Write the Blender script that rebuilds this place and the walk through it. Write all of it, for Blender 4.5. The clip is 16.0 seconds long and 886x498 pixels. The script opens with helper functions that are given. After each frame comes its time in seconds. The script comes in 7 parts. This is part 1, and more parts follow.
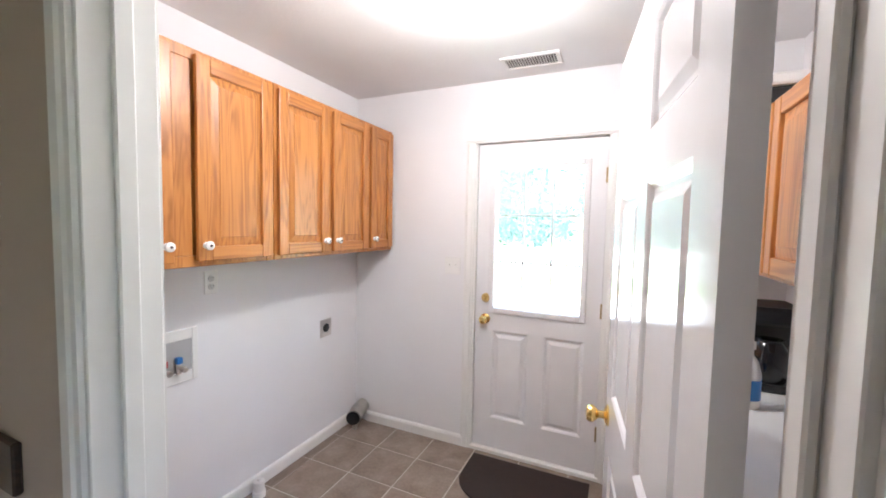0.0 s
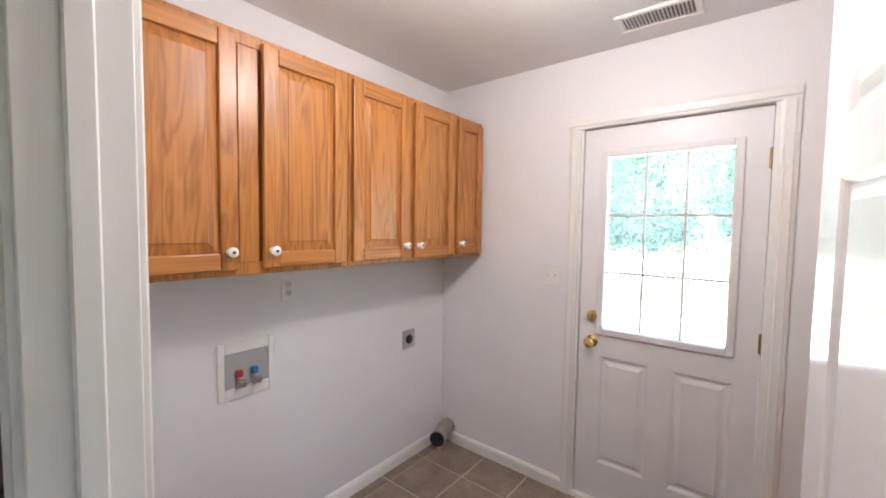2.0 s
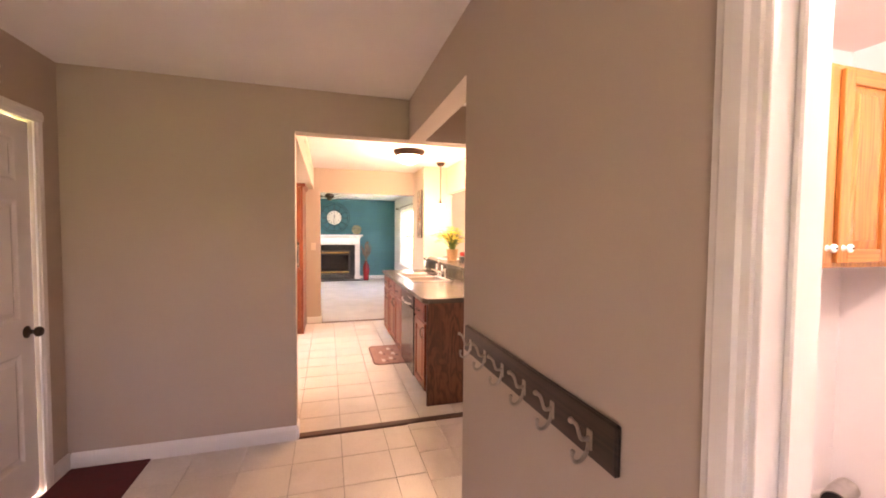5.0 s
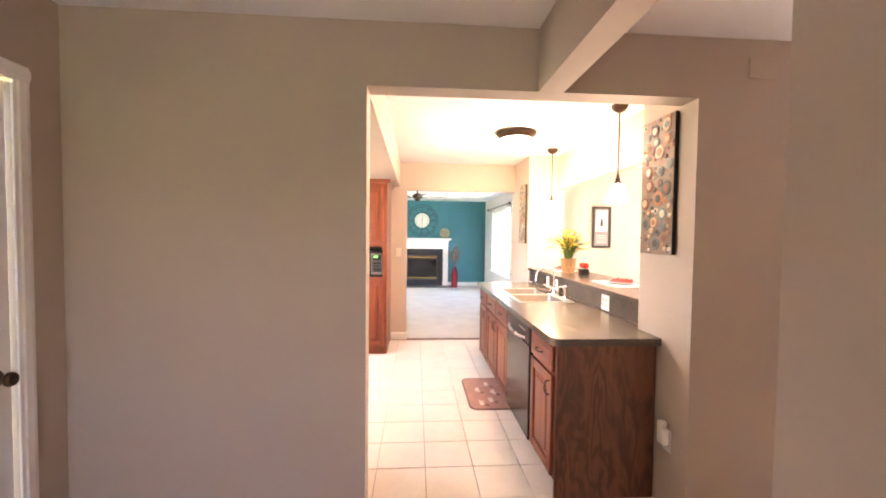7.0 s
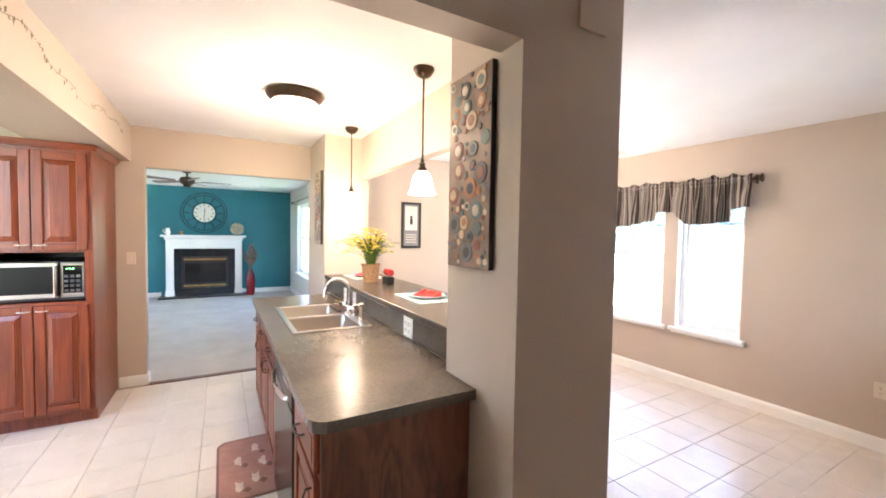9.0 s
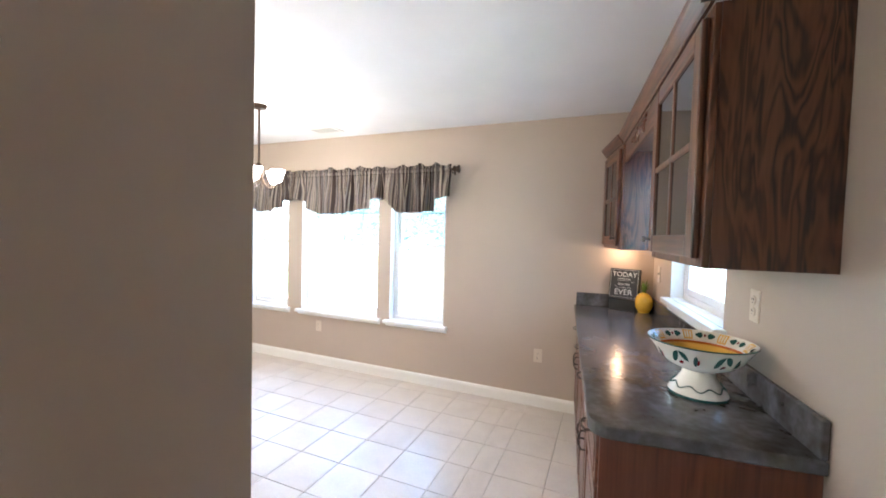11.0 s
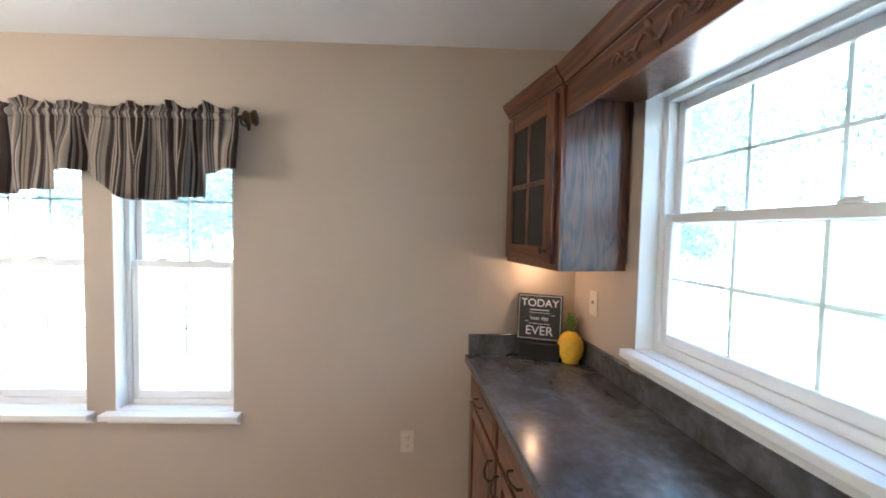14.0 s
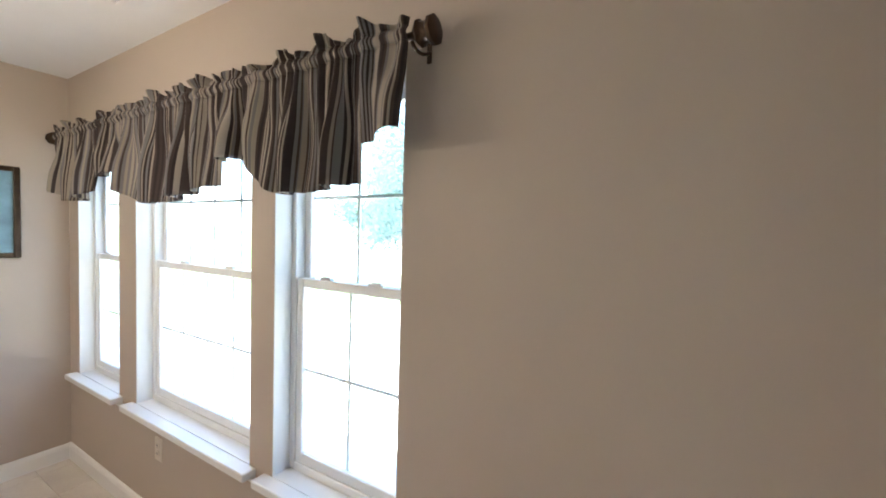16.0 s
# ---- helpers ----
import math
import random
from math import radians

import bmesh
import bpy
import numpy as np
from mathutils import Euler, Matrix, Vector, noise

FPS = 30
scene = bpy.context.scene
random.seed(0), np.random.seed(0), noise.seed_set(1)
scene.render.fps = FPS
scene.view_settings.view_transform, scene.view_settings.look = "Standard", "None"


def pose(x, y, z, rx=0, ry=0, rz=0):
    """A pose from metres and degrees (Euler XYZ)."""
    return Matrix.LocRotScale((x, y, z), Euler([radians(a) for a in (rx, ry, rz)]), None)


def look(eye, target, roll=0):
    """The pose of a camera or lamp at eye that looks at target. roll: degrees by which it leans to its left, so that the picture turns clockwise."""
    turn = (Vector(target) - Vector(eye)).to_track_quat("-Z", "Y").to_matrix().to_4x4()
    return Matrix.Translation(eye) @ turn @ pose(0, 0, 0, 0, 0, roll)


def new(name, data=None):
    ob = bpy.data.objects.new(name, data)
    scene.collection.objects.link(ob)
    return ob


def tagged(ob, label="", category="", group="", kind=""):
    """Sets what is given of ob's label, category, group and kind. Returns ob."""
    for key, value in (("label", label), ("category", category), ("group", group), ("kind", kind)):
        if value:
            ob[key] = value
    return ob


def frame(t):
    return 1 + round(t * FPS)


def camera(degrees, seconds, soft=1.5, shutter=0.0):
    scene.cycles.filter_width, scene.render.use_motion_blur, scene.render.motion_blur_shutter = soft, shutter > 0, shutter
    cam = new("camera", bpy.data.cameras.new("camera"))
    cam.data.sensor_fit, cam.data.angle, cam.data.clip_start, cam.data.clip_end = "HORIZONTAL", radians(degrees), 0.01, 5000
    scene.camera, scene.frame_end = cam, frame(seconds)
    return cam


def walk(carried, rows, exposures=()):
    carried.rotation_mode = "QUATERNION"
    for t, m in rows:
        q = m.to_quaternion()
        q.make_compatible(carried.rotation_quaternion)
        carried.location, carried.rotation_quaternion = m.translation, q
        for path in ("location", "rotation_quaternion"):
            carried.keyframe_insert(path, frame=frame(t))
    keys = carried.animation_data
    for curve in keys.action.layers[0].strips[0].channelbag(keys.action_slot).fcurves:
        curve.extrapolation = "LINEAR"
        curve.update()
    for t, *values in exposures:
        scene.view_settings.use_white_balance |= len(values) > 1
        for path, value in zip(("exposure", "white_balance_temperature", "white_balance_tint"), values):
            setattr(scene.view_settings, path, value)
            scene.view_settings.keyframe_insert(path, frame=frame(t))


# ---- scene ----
cam = camera(97.4, 16.0, soft=1.8)
PATH = [
    (0, (0.576, 0.385, 1.515), (-0.246, 2.204, 1.393), 1.2),
    (0.5, (0.49, 0.498, 1.516), (-0.392, 2.289, 1.399), 1.2),
    (1, (0.467, 0.589, 1.517), (-0.527, 2.321, 1.401), 1.1),
    (1.5, (0.459, 0.653, 1.517), (-0.656, 2.309, 1.404), 1.0),
    (2, (0.462, 0.682, 1.51), (-0.788, 2.24, 1.399), 0.9),
    (2.5, (0.453, 0.68, 1.509), (-0.92, 2.13, 1.395), 0.8),
    (3, (0.443, 0.633, 1.491), (-1.04, 1.971, 1.388), 0.6),
    (3.5, (0.425, 0.559, 1.486), (-1.182, 1.746, 1.391), 0.6),
    (4, (0.398, 0.446, 1.487), (-1.332, 1.447, 1.402), 0.4),
    (4.5, (0.313, 0.259, 1.492), (-1.515, 1.066, 1.4), 0.5),
    (5, (0.16, 0.147, 1.463), (-1.756, 0.713, 1.381), 0.5),
    (7.3, (-1.046, 0.165, 1.476), (-3.04, 0.3, 1.406), 0.7),
    (7.5, (-1.137, 0.224, 1.494), (-3.129, 0.384, 1.417), 0.5),
    (8, (-1.348, 0.352, 1.505), (-3.311, 0.725, 1.421), 0.6),
    (8.5, (-1.528, 0.509, 1.512), (-3.402, 1.204, 1.43), 0.8),
    (9, (-1.717, 0.663, 1.513), (-3.453, 1.653, 1.435), 1.0),
    (9.5, (-1.838, 0.890, 1.486), (-3.399, 2.139, 1.419), 1.2),
    (10, (-1.913, 1.104, 1.479), (-3.241, 2.598, 1.409), 1.4),
    (12.5, (-2.187, 1.973, 1.426), (-2.293, 3.969, 1.351), 1.2),
    (13, (-2.241, 2.26, 1.437), (-2.25, 4.259, 1.365), 1.1),
    (13.5, (-2.309, 2.536, 1.483), (-2.29, 4.535, 1.417), 1.3),
    (14, (-2.435, 2.811, 1.531), (-2.381, 4.808, 1.437), 1.2),
    (14.5, (-2.578, 3.084, 1.562), (-2.654, 5.079, 1.446), 1.1),
    (15, (-2.728, 3.313, 1.589), (-3.026, 5.286, 1.451), 1.1),
    (15.5, (-2.733, 3.592, 1.54), (-3.393, 5.478, 1.46), 1.5),
    (16, (-2.742, 3.854, 1.532), (-3.76, 5.573, 1.452), 1.6),
]
walk(cam, [(t, look(eye, target, roll)) for t, eye, target, roll in PATH],
     [(0, 4.25, 6100, 9), (0.5, 4.0, 6150, 10), (1.0, 3.9, 6250, 10), (3.0, 3.7, 6750, 15), (3.8, 3.9, 7150, 19), (4.5, 4.45, 8100, 33), (5.0, 5.2, 9000, 46),
      (7.5, 5.45, 6850, 28), (8.0, 5.25, 6600, 25), (8.5, 5.05, 6350, 23), (9.0, 4.8, 6150, 20), (10.0, 4.65, 5850, 15),
      (12.5, 4.5, 5350, 10), (13.5, 4.25, 5650, 11), (14.0, 4.1, 5750, 11), (14.5, 3.65, 5800, 11), (15.2, 3.55, 6000, 12), (16.0, 3.55, 6150, 12)])

# ---- world, sun, lamps ----
world = bpy.data.worlds.new("sky")
scene.world = world
world.use_nodes = True
wn = world.node_tree.nodes
sky = wn.new("ShaderNodeTexSky")
sky.sky_type = "NISHITA"
sky.sun_disc = False
sky.sun_elevation, sky.sun_rotation = radians(64), radians(190)
wn["Background"].inputs[1].default_value = 0.15
world.node_tree.links.new(sky.outputs[0], wn["Background"].inputs[0])

sun = new("sun", bpy.data.lights.new("sun", "SUN"))
sun.data.energy, sun.data.angle, sun.data.color = 5.0, radians(0.6), (1.0, 0.95, 0.88)
sun.matrix_world = look((-2, -12, 25), (0, 0, 0))


def lamp(name, kind, place, watts, color, size=0.1):
    ob = new(name, bpy.data.lights.new(name, kind))
    ob.data.energy, ob.data.color = watts, color
    if kind == "POINT":
        ob.data.shadow_soft_size = size
    elif kind == "AREA":
        ob.data.shape, ob.data.size = "DISK", size
    ob.location = place
    return ob


WARM = (1.0, 0.74, 0.48)
lamp("laundry_bulb", "POINT", (0.05, 1.72, 2.27), 1.5, (1.0, 0.93, 0.90), 0.08)
lamp("kitchen_bulb", "POINT", (-4.66, 1.12, 2.30), 1.75, (1.0, 0.76, 0.50), 0.08)
lamp("pendant_bulb", "POINT", (-3.80, 1.70, 1.76), 0.16, (1.0, 0.78, 0.50), 0.03)
lamp("pendant_bulb", "POINT", (-5.32, 1.72, 1.76), 0.16, (1.0, 0.78, 0.50), 0.03)
lamp("under_cabinet_bulb", "POINT", (-1.93, 4.66, 1.36), 0.10, (1.0, 0.62, 0.33), 0.02)
lamp("kitchen_cabinet_bulb", "POINT", (-6.17, -1.20, 1.345), 0.17, WARM, 0.03)
lamp("chandelier_bulb", "POINT", (-4.62, 3.72, 1.90), 0.25, (1.0, 0.82, 0.6), 0.05)

# ---- materials ----
def material(name):
    m = bpy.data.materials.new(name)
    m.use_nodes = True
    return m, m.node_tree.nodes, m.node_tree.links, m.node_tree.nodes["Principled BSDF"]


def noise_tex(n, l, scale, detail=4, stretch=(1, 1, 1), rnd=False, dist=0.0):
    co = n.new("ShaderNodeTexCoord")
    mp = n.new("ShaderNodeMapping")
    mp.inputs["Scale"].default_value = stretch
    l.new(co.outputs["Object"], mp.inputs["Vector"])
    if rnd:
        info = n.new("ShaderNodeObjectInfo")
        mul = n.new("ShaderNodeMath")
        mul.operation, mul.inputs[1].default_value = "MULTIPLY", 37.0
        l.new(info.outputs["Random"], mul.inputs[0])
        l.new(mul.outputs[0], mp.inputs["Location"])
    t = n.new("ShaderNodeTexNoise")
    t.inputs["Scale"].default_value, t.inputs["Detail"].default_value = scale, detail
    t.inputs["Distortion"].default_value = dist
    l.new(mp.outputs[0], t.inputs["Vector"])
    return t


def ramp(n, l, src, stops):
    r = n.new("ShaderNodeValToRGB")
    e = r.color_ramp.elements
    while len(e) < len(stops):
        e.new(0.5)
    for k, (p, c) in enumerate(stops):
        e[k].position, e[k].color = p, (*c, 1)
    l.new(src, r.inputs[0])
    return r


def bump(n, l, b, src, strength, distance=0.002):
    k = n.new("ShaderNodeBump")
    k.inputs["Strength"].default_value, k.inputs["Distance"].default_value = strength, distance
    l.new(src, k.inputs["Height"])
    l.new(k.outputs[0], b.inputs["Normal"])


def shade(c, f):
    return tuple(min(1, v * f) for v in c)


def plain(name, c, rough=0.5, metal=0.0, var=0.06, scale=6, grain=250, relief=0.15, dist=0.001, rnd=False):
    """Paint, plastic, stone or metal: a large soft mottle and a fine grain."""
    m, n, l, b = material(name)
    t = noise_tex(n, l, scale, 5, rnd=rnd)
    r = ramp(n, l, t.outputs["Fac"], [(0.3, shade(c, 1 - var)), (0.7, shade(c, 1 + var))])
    l.new(r.outputs[0], b.inputs["Base Color"])
    b.inputs["Metallic"].default_value = metal
    g = noise_tex(n, l, grain, 3)
    rr = n.new("ShaderNodeMapRange")
    k = min(0.15, var * 1.5)
    rr.inputs["To Min"].default_value, rr.inputs["To Max"].default_value = rough * (1 - k), min(1, rough * (1 + k))
    l.new(t.outputs["Fac"], rr.inputs["Value"])
    l.new(rr.outputs[0], b.inputs["Roughness"])
    if relief:
        bump(n, l, b, g.outputs["Fac"], relief, dist)
    return m


def oak(name, dark, mid, light, rough=0.35, axis=2, fine=1.0, figure=0.3, broad=15.0, rings=30.0, along=0.9):
    """Oak with long grain along an axis, cathedral figure and open pores."""
    m, n, l, b = material(name)
    s1, s2 = [broad] * 3, [90.0 * fine, 90.0 * fine, 90.0 * fine]
    s1[axis], s2[axis] = along, 3.0
    big = noise_tex(n, l, 1.0, 3, s1, rnd=True, dist=0.6)
    wave = n.new("ShaderNodeMath")
    wave.operation, wave.inputs[1].default_value = "MULTIPLY", rings
    l.new(big.outputs["Fac"], wave.inputs[0])
    sine = n.new("ShaderNodeMath")
    sine.operation = "SINE"
    l.new(wave.outputs[0], sine.inputs[0])
    pores = noise_tex(n, l, 1.0, 5, s2, rnd=True)
    mr = n.new("ShaderNodeMapRange")
    mr.inputs["From Min"].default_value, mr.inputs["From Max"].default_value = -1, 1
    l.new(sine.outputs[0], mr.inputs["Value"])
    mx = n.new("ShaderNodeMix")
    mx.inputs["Factor"].default_value = 1 - figure
    l.new(mr.outputs[0], mx.inputs[2])
    l.new(pores.outputs["Fac"], mx.inputs[3])
    r = ramp(n, l, mx.outputs[0], [(0.22, dark), (0.48, mid), (0.8, light)])
    l.new(r.outputs[0], b.inputs["Base Color"])
    b.inputs["Roughness"].default_value = rough
    b.inputs["Coat Weight"].default_value, b.inputs["Coat Roughness"].default_value = 0.14, 0.2
    bump(n, l, b, pores.outputs["Fac"], 0.25, 0.001)
    return m


def stone(name, c1, c2, c3, rough, scale=3.0, spot=60.0, rnd=False, relief=0.2, spec=0.5):
    """Laminate, slate or glazed tile: clouds, veins and specks."""
    m, n, l, b = material(name)
    t = noise_tex(n, l, scale, 8, rnd=rnd, dist=0.5)
    t2 = noise_tex(n, l, spot, 3, rnd=rnd)
    mx = n.new("ShaderNodeMix")
    mx.inputs["Factor"].default_value = 0.3
    l.new(t.outputs["Fac"], mx.inputs[2])
    l.new(t2.outputs["Fac"], mx.inputs[3])
    r = ramp(n, l, mx.outputs[0], [(0.3, c1), (0.5, c2), (0.7, c3)])
    l.new(r.outputs[0], b.inputs["Base Color"])
    mr = n.new("ShaderNodeMapRange")
    mr.inputs["To Min"].default_value, mr.inputs["To Max"].default_value = rough * 0.92, rough * 1.1
    l.new(t.outputs["Fac"], mr.inputs["Value"])
    l.new(mr.outputs[0], b.inputs["Roughness"])
    b.inputs["Specular IOR Level"].default_value = spec
    bump(n, l, b, mx.outputs[0], relief, 0.001)
    return m


def glow(name, c, strength):
    m, n, l, b = material(name)
    b.inputs["Base Color"].default_value = (0.9, 0.88, 0.84, 1)
    b.inputs["Emission Color"].default_value = (*c, 1)
    b.inputs["Emission Strength"].default_value = strength
    b.inputs["Roughness"].default_value = 0.25
    return m


def glass(name, tint=(1, 1, 1), rough=0.0, haze=0.0):
    m, n, l, b = material(name)
    b.inputs["Base Color"].default_value = (*tint, 1)
    b.inputs["Transmission Weight"].default_value = 1.0
    b.inputs["Roughness"].default_value = rough
    b.inputs["IOR"].default_value = 1.1
    if haze:
        # pale haze mixed into the pane, washing out the bright view behind it
        haze_bsdf, mix = n.new("ShaderNodeBsdfTranslucent"), n.new("ShaderNodeMixShader")
        haze_bsdf.inputs["Color"].default_value = (0.74, 0.95, 0.96, 1)
        mix.inputs[0].default_value = haze
        l.new(b.outputs[0], mix.inputs[1])
        l.new(haze_bsdf.outputs[0], mix.inputs[2])
        l.new(mix.outputs[0], n["Material Output"].inputs["Surface"])
    return m


M_WHITE_WALL = plain("white_wall_paint", (0.80, 0.79, 0.80), 0.55, var=0.02, scale=1.5, grain=160, relief=0.12)
M_BEIGE = plain("taupe_wall_paint", (0.475, 0.395, 0.325), 0.6, var=0.03, scale=1.5, grain=160, relief=0.15)
M_PALE = plain("pale_grey_wall_paint", (0.66, 0.64, 0.61), 0.6, var=0.03, scale=1.5, grain=160, relief=0.15)
M_TEAL = plain("teal_wall_paint", (0.012, 0.155, 0.20), 0.5, var=0.06, scale=2, grain=160, relief=0.12)
M_CEIL = plain("ceiling_paint", (0.80, 0.79, 0.79), 0.8, var=0.03, scale=2.5, grain=60, relief=0.3, dist=0.003)
M_TRIM = plain("white_gloss_trim", (0.80, 0.79, 0.77), 0.30, var=0.012, scale=4, grain=90, relief=0.02)
M_DOOR = plain("white_door_paint", (0.78, 0.77, 0.78), 0.13, var=0.02, scale=5, grain=70, relief=0.06)
M_STEELDOOR = plain("satin_door_paint", (0.78, 0.77, 0.78), 0.38, var=0.02, scale=5, grain=70, relief=0.06)
M_AGED = plain("aged_brass", (0.40, 0.29, 0.14), 0.35, 1.0, var=0.15, scale=20)
M_VINYL = plain("white_vinyl", (0.82, 0.82, 0.82), 0.3, var=0.02)
M_OAK = oak("honey_oak", (0.30, 0.105, 0.024), (0.46, 0.178, 0.042), (0.54, 0.228, 0.060), figure=0.34, broad=11.0, rings=52.0, along=1.1)
M_OAKH = oak("honey_oak_across", (0.31, 0.108, 0.025), (0.46, 0.178, 0.042), (0.55, 0.235, 0.064), axis=0)
M_CHERRY = oak("red_brown_oak", (0.105, 0.018, 0.004), (0.172, 0.030, 0.006), (0.225, 0.046, 0.010))
M_CHERRYH = oak("red_brown_oak_across", (0.105, 0.018, 0.004), (0.172, 0.030, 0.006), (0.225, 0.046, 0.010), axis=0)
M_DARK = oak("dark_stained_oak", (0.030, 0.011, 0.006), (0.115, 0.042, 0.020), (0.18, 0.070, 0.034), figure=0.32, broad=11.0, rings=48.0, along=1.2)
M_DARKH = oak("dark_stained_oak_across", (0.035, 0.013, 0.007), (0.115, 0.042, 0.020), (0.19, 0.075, 0.036), axis=0)
M_ENDP = oak("brown_oak_veneer", (0.078, 0.026, 0.013), (0.135, 0.047, 0.023), (0.18, 0.068, 0.034), fine=0.6, figure=0.45, broad=7.0, rings=38.0, along=2.4)
M_DARKP = oak("dark_oak_veneer", (0.018, 0.007, 0.005), (0.085, 0.030, 0.015), (0.135, 0.052, 0.026), rough=0.3, fine=0.9, figure=0.40, broad=11.0, rings=62.0, along=1.8)
M_PANELR = oak("red_brown_veneer", (0.045, 0.012, 0.007), (0.115, 0.032, 0.015), (0.17, 0.055, 0.026), fine=0.7, figure=0.16, broad=9.0)
M_LAM = stone("brown_grey_laminate", (0.065, 0.053, 0.043), (0.105, 0.088, 0.072), (0.155, 0.131, 0.108), 0.25, relief=0.05)
M_SLATE = stone("slate_laminate", (0.050, 0.041, 0.036), (0.085, 0.082, 0.084), (0.15, 0.152, 0.165), 0.2, scale=9, spot=40, relief=0.05)
M_TILE = stone("cream_floor_tile", (0.60, 0.54, 0.485), (0.67, 0.61, 0.55), (0.73, 0.67, 0.61), 0.3, scale=4, rnd=True)
M_GROUT = plain("grout", (0.34, 0.29, 0.245), 0.9, var=0.15, scale=20)
M_BTILE = stone("brown_floor_tile", (0.17, 0.125, 0.095), (0.255, 0.195, 0.155), (0.34, 0.275, 0.22), 0.35, scale=7, rnd=True)
M_BGROUT = plain("light_grout", (0.52, 0.47, 0.41), 0.9, var=0.1, scale=20)
M_CARPET = plain("grey_carpet", (0.52, 0.48, 0.45), 0.95, var=0.10, scale=3, grain=500, relief=0.8, dist=0.006)
M_BRASS = plain("polished_brass", (0.85, 0.60, 0.22), 0.18, 1.0, var=0.06)
M_STEEL = plain("brushed_steel", (0.62, 0.59, 0.56), 0.28, 1.0, var=0.06)
M_BASIN = plain("basin_steel", (0.42, 0.385, 0.34), 0.33, 1.0, var=0.08)
M_OVENG = plain("oven_glass", (0.010, 0.009, 0.009), 0.3, var=0.1, relief=0)
M_OVENG.node_tree.nodes["Principled BSDF"].inputs["Specular IOR Level"].default_value = 0.15
M_CHROME = plain("chrome", (0.80, 0.79, 0.77), 0.1, 1.0, var=0.03)
M_PEWTER = plain("dark_pewter", (0.10, 0.085, 0.075), 0.35, 1.0, var=0.2)
M_BRONZE = plain("oiled_bronze", (0.07, 0.045, 0.03), 0.35, 0.8, var=0.25, scale=20)
M_BLACK = plain("black_plastic", (0.012, 0.012, 0.013), 0.35, var=0.1)
M_BLACKG = plain("black_gloss", (0.008, 0.008, 0.009), 0.08, var=0.1, relief=0)
M_PLASTIC = plain("white_plastic", (0.80, 0.79, 0.77), 0.3, var=0.02)
M_RECEPT = plain("grey_receptacle", (0.66, 0.65, 0.64), 0.35, var=0.03)
M_BEIGEP = plain("almond_plastic", (0.62, 0.55, 0.46), 0.3, var=0.02)
M_PORC = plain("porcelain", (0.85, 0.84, 0.82), 0.1, var=0.02)
M_THRESH = oak("threshold_wood", (0.05, 0.02, 0.012), (0.11, 0.045, 0.025), (0.16, 0.07, 0.04), axis=1)
M_MATD = plain("dark_mat", (0.035, 0.022, 0.018), 0.95, var=0.2, scale=30, grain=400, relief=0.8, dist=0.004)
M_MATR = plain("red_mat", (0.10, 0.012, 0.012), 0.95, var=0.2, scale=30, grain=400, relief=0.8, dist=0.004)
M_RUG = plain("pink_kitchen_mat", (0.36, 0.19, 0.15), 0.8, var=0.15, scale=15, grain=400, relief=0.5, dist=0.003)
M_RUGP = plain("pale_mat_print", (0.62, 0.50, 0.43), 0.8, var=0.15, scale=15)
M_RUGD = plain("dark_mat_print", (0.18, 0.09, 0.07), 0.8, var=0.15, scale=15)
M_GLASS = glass("window_glass", (0.93, 1.0, 1.0), haze=0.10)
M_SMOKE = plain("dark_cabinet_glass", (0.012, 0.012, 0.013), 0.04, var=0.1, relief=0)
M_SHADE = glow("lit_frosted_glass", (1.0, 0.82, 0.58), 1.3)
M_SHADEW = glow("lit_white_glass", (1.0, 0.95, 0.93), 1.6)
M_SHADED = glow("dim_lit_glass", (1.0, 0.85, 0.66), 1.5)
M_RED = plain("red_cloth", (0.50, 0.035, 0.025), 0.8, var=0.15, scale=20, grain=500, relief=0.5)
M_REDG = plain("red_glaze", (0.20, 0.008, 0.012), 0.12, var=0.3, scale=8)
M_BLUEV = plain("blue_valve", (0.02, 0.16, 0.45), 0.4)
M_REDV = plain("red_valve", (0.45, 0.04, 0.05), 0.4)
M_AQUA = plain("pale_aqua_cloth", (0.52, 0.66, 0.66), 0.8, var=0.06, scale=30, grain=500, relief=0.5)
M_LEAF = plain("long_green_leaf", (0.10, 0.16, 0.03), 0.5, var=0.4, scale=12)
M_PETAL = plain("yellow_petal", (0.88, 0.70, 0.10), 0.6, var=0.15, scale=20)
M_BASKET = plain("woven_basket", (0.38, 0.21, 0.10), 0.8, var=0.3, scale=50)
M_YELLOW = plain("yellow_glaze", (0.80, 0.46, 0.03), 0.15, var=0.08, scale=15)
M_PLEAF = plain("green_glaze", (0.14, 0.20, 0.035), 0.25, var=0.3, scale=15)
M_CHALK = plain("white_lettering", (0.75, 0.74, 0.72), 0.7, var=0.1)
M_GALV = plain("galvanised_pipe", (0.55, 0.53, 0.50), 0.35, 1.0, var=0.15, scale=20)
M_GREEN = plain("green_packaging", (0.05, 0.42, 0.07), 0.4, var=0.1)
M_ORANGE = plain("orange_print", (0.75, 0.20, 0.03), 0.4, var=0.1)
M_IVY = plain("painted_ivy", (0.13, 0.12, 0.075), 0.7, var=0.4, scale=30)
M_STONEC = plain("brown_picture_ground", (0.24, 0.17, 0.125), 0.4, var=0.35, scale=12)
M_GRASS = plain("lawn", (0.10, 0.16, 0.035), 0.95, var=0.3, scale=2, grain=40, relief=0.8, dist=0.03)
M_PATIO = plain("concrete_patio", (0.50, 0.48, 0.45), 0.9, var=0.1, scale=2, grain=60)
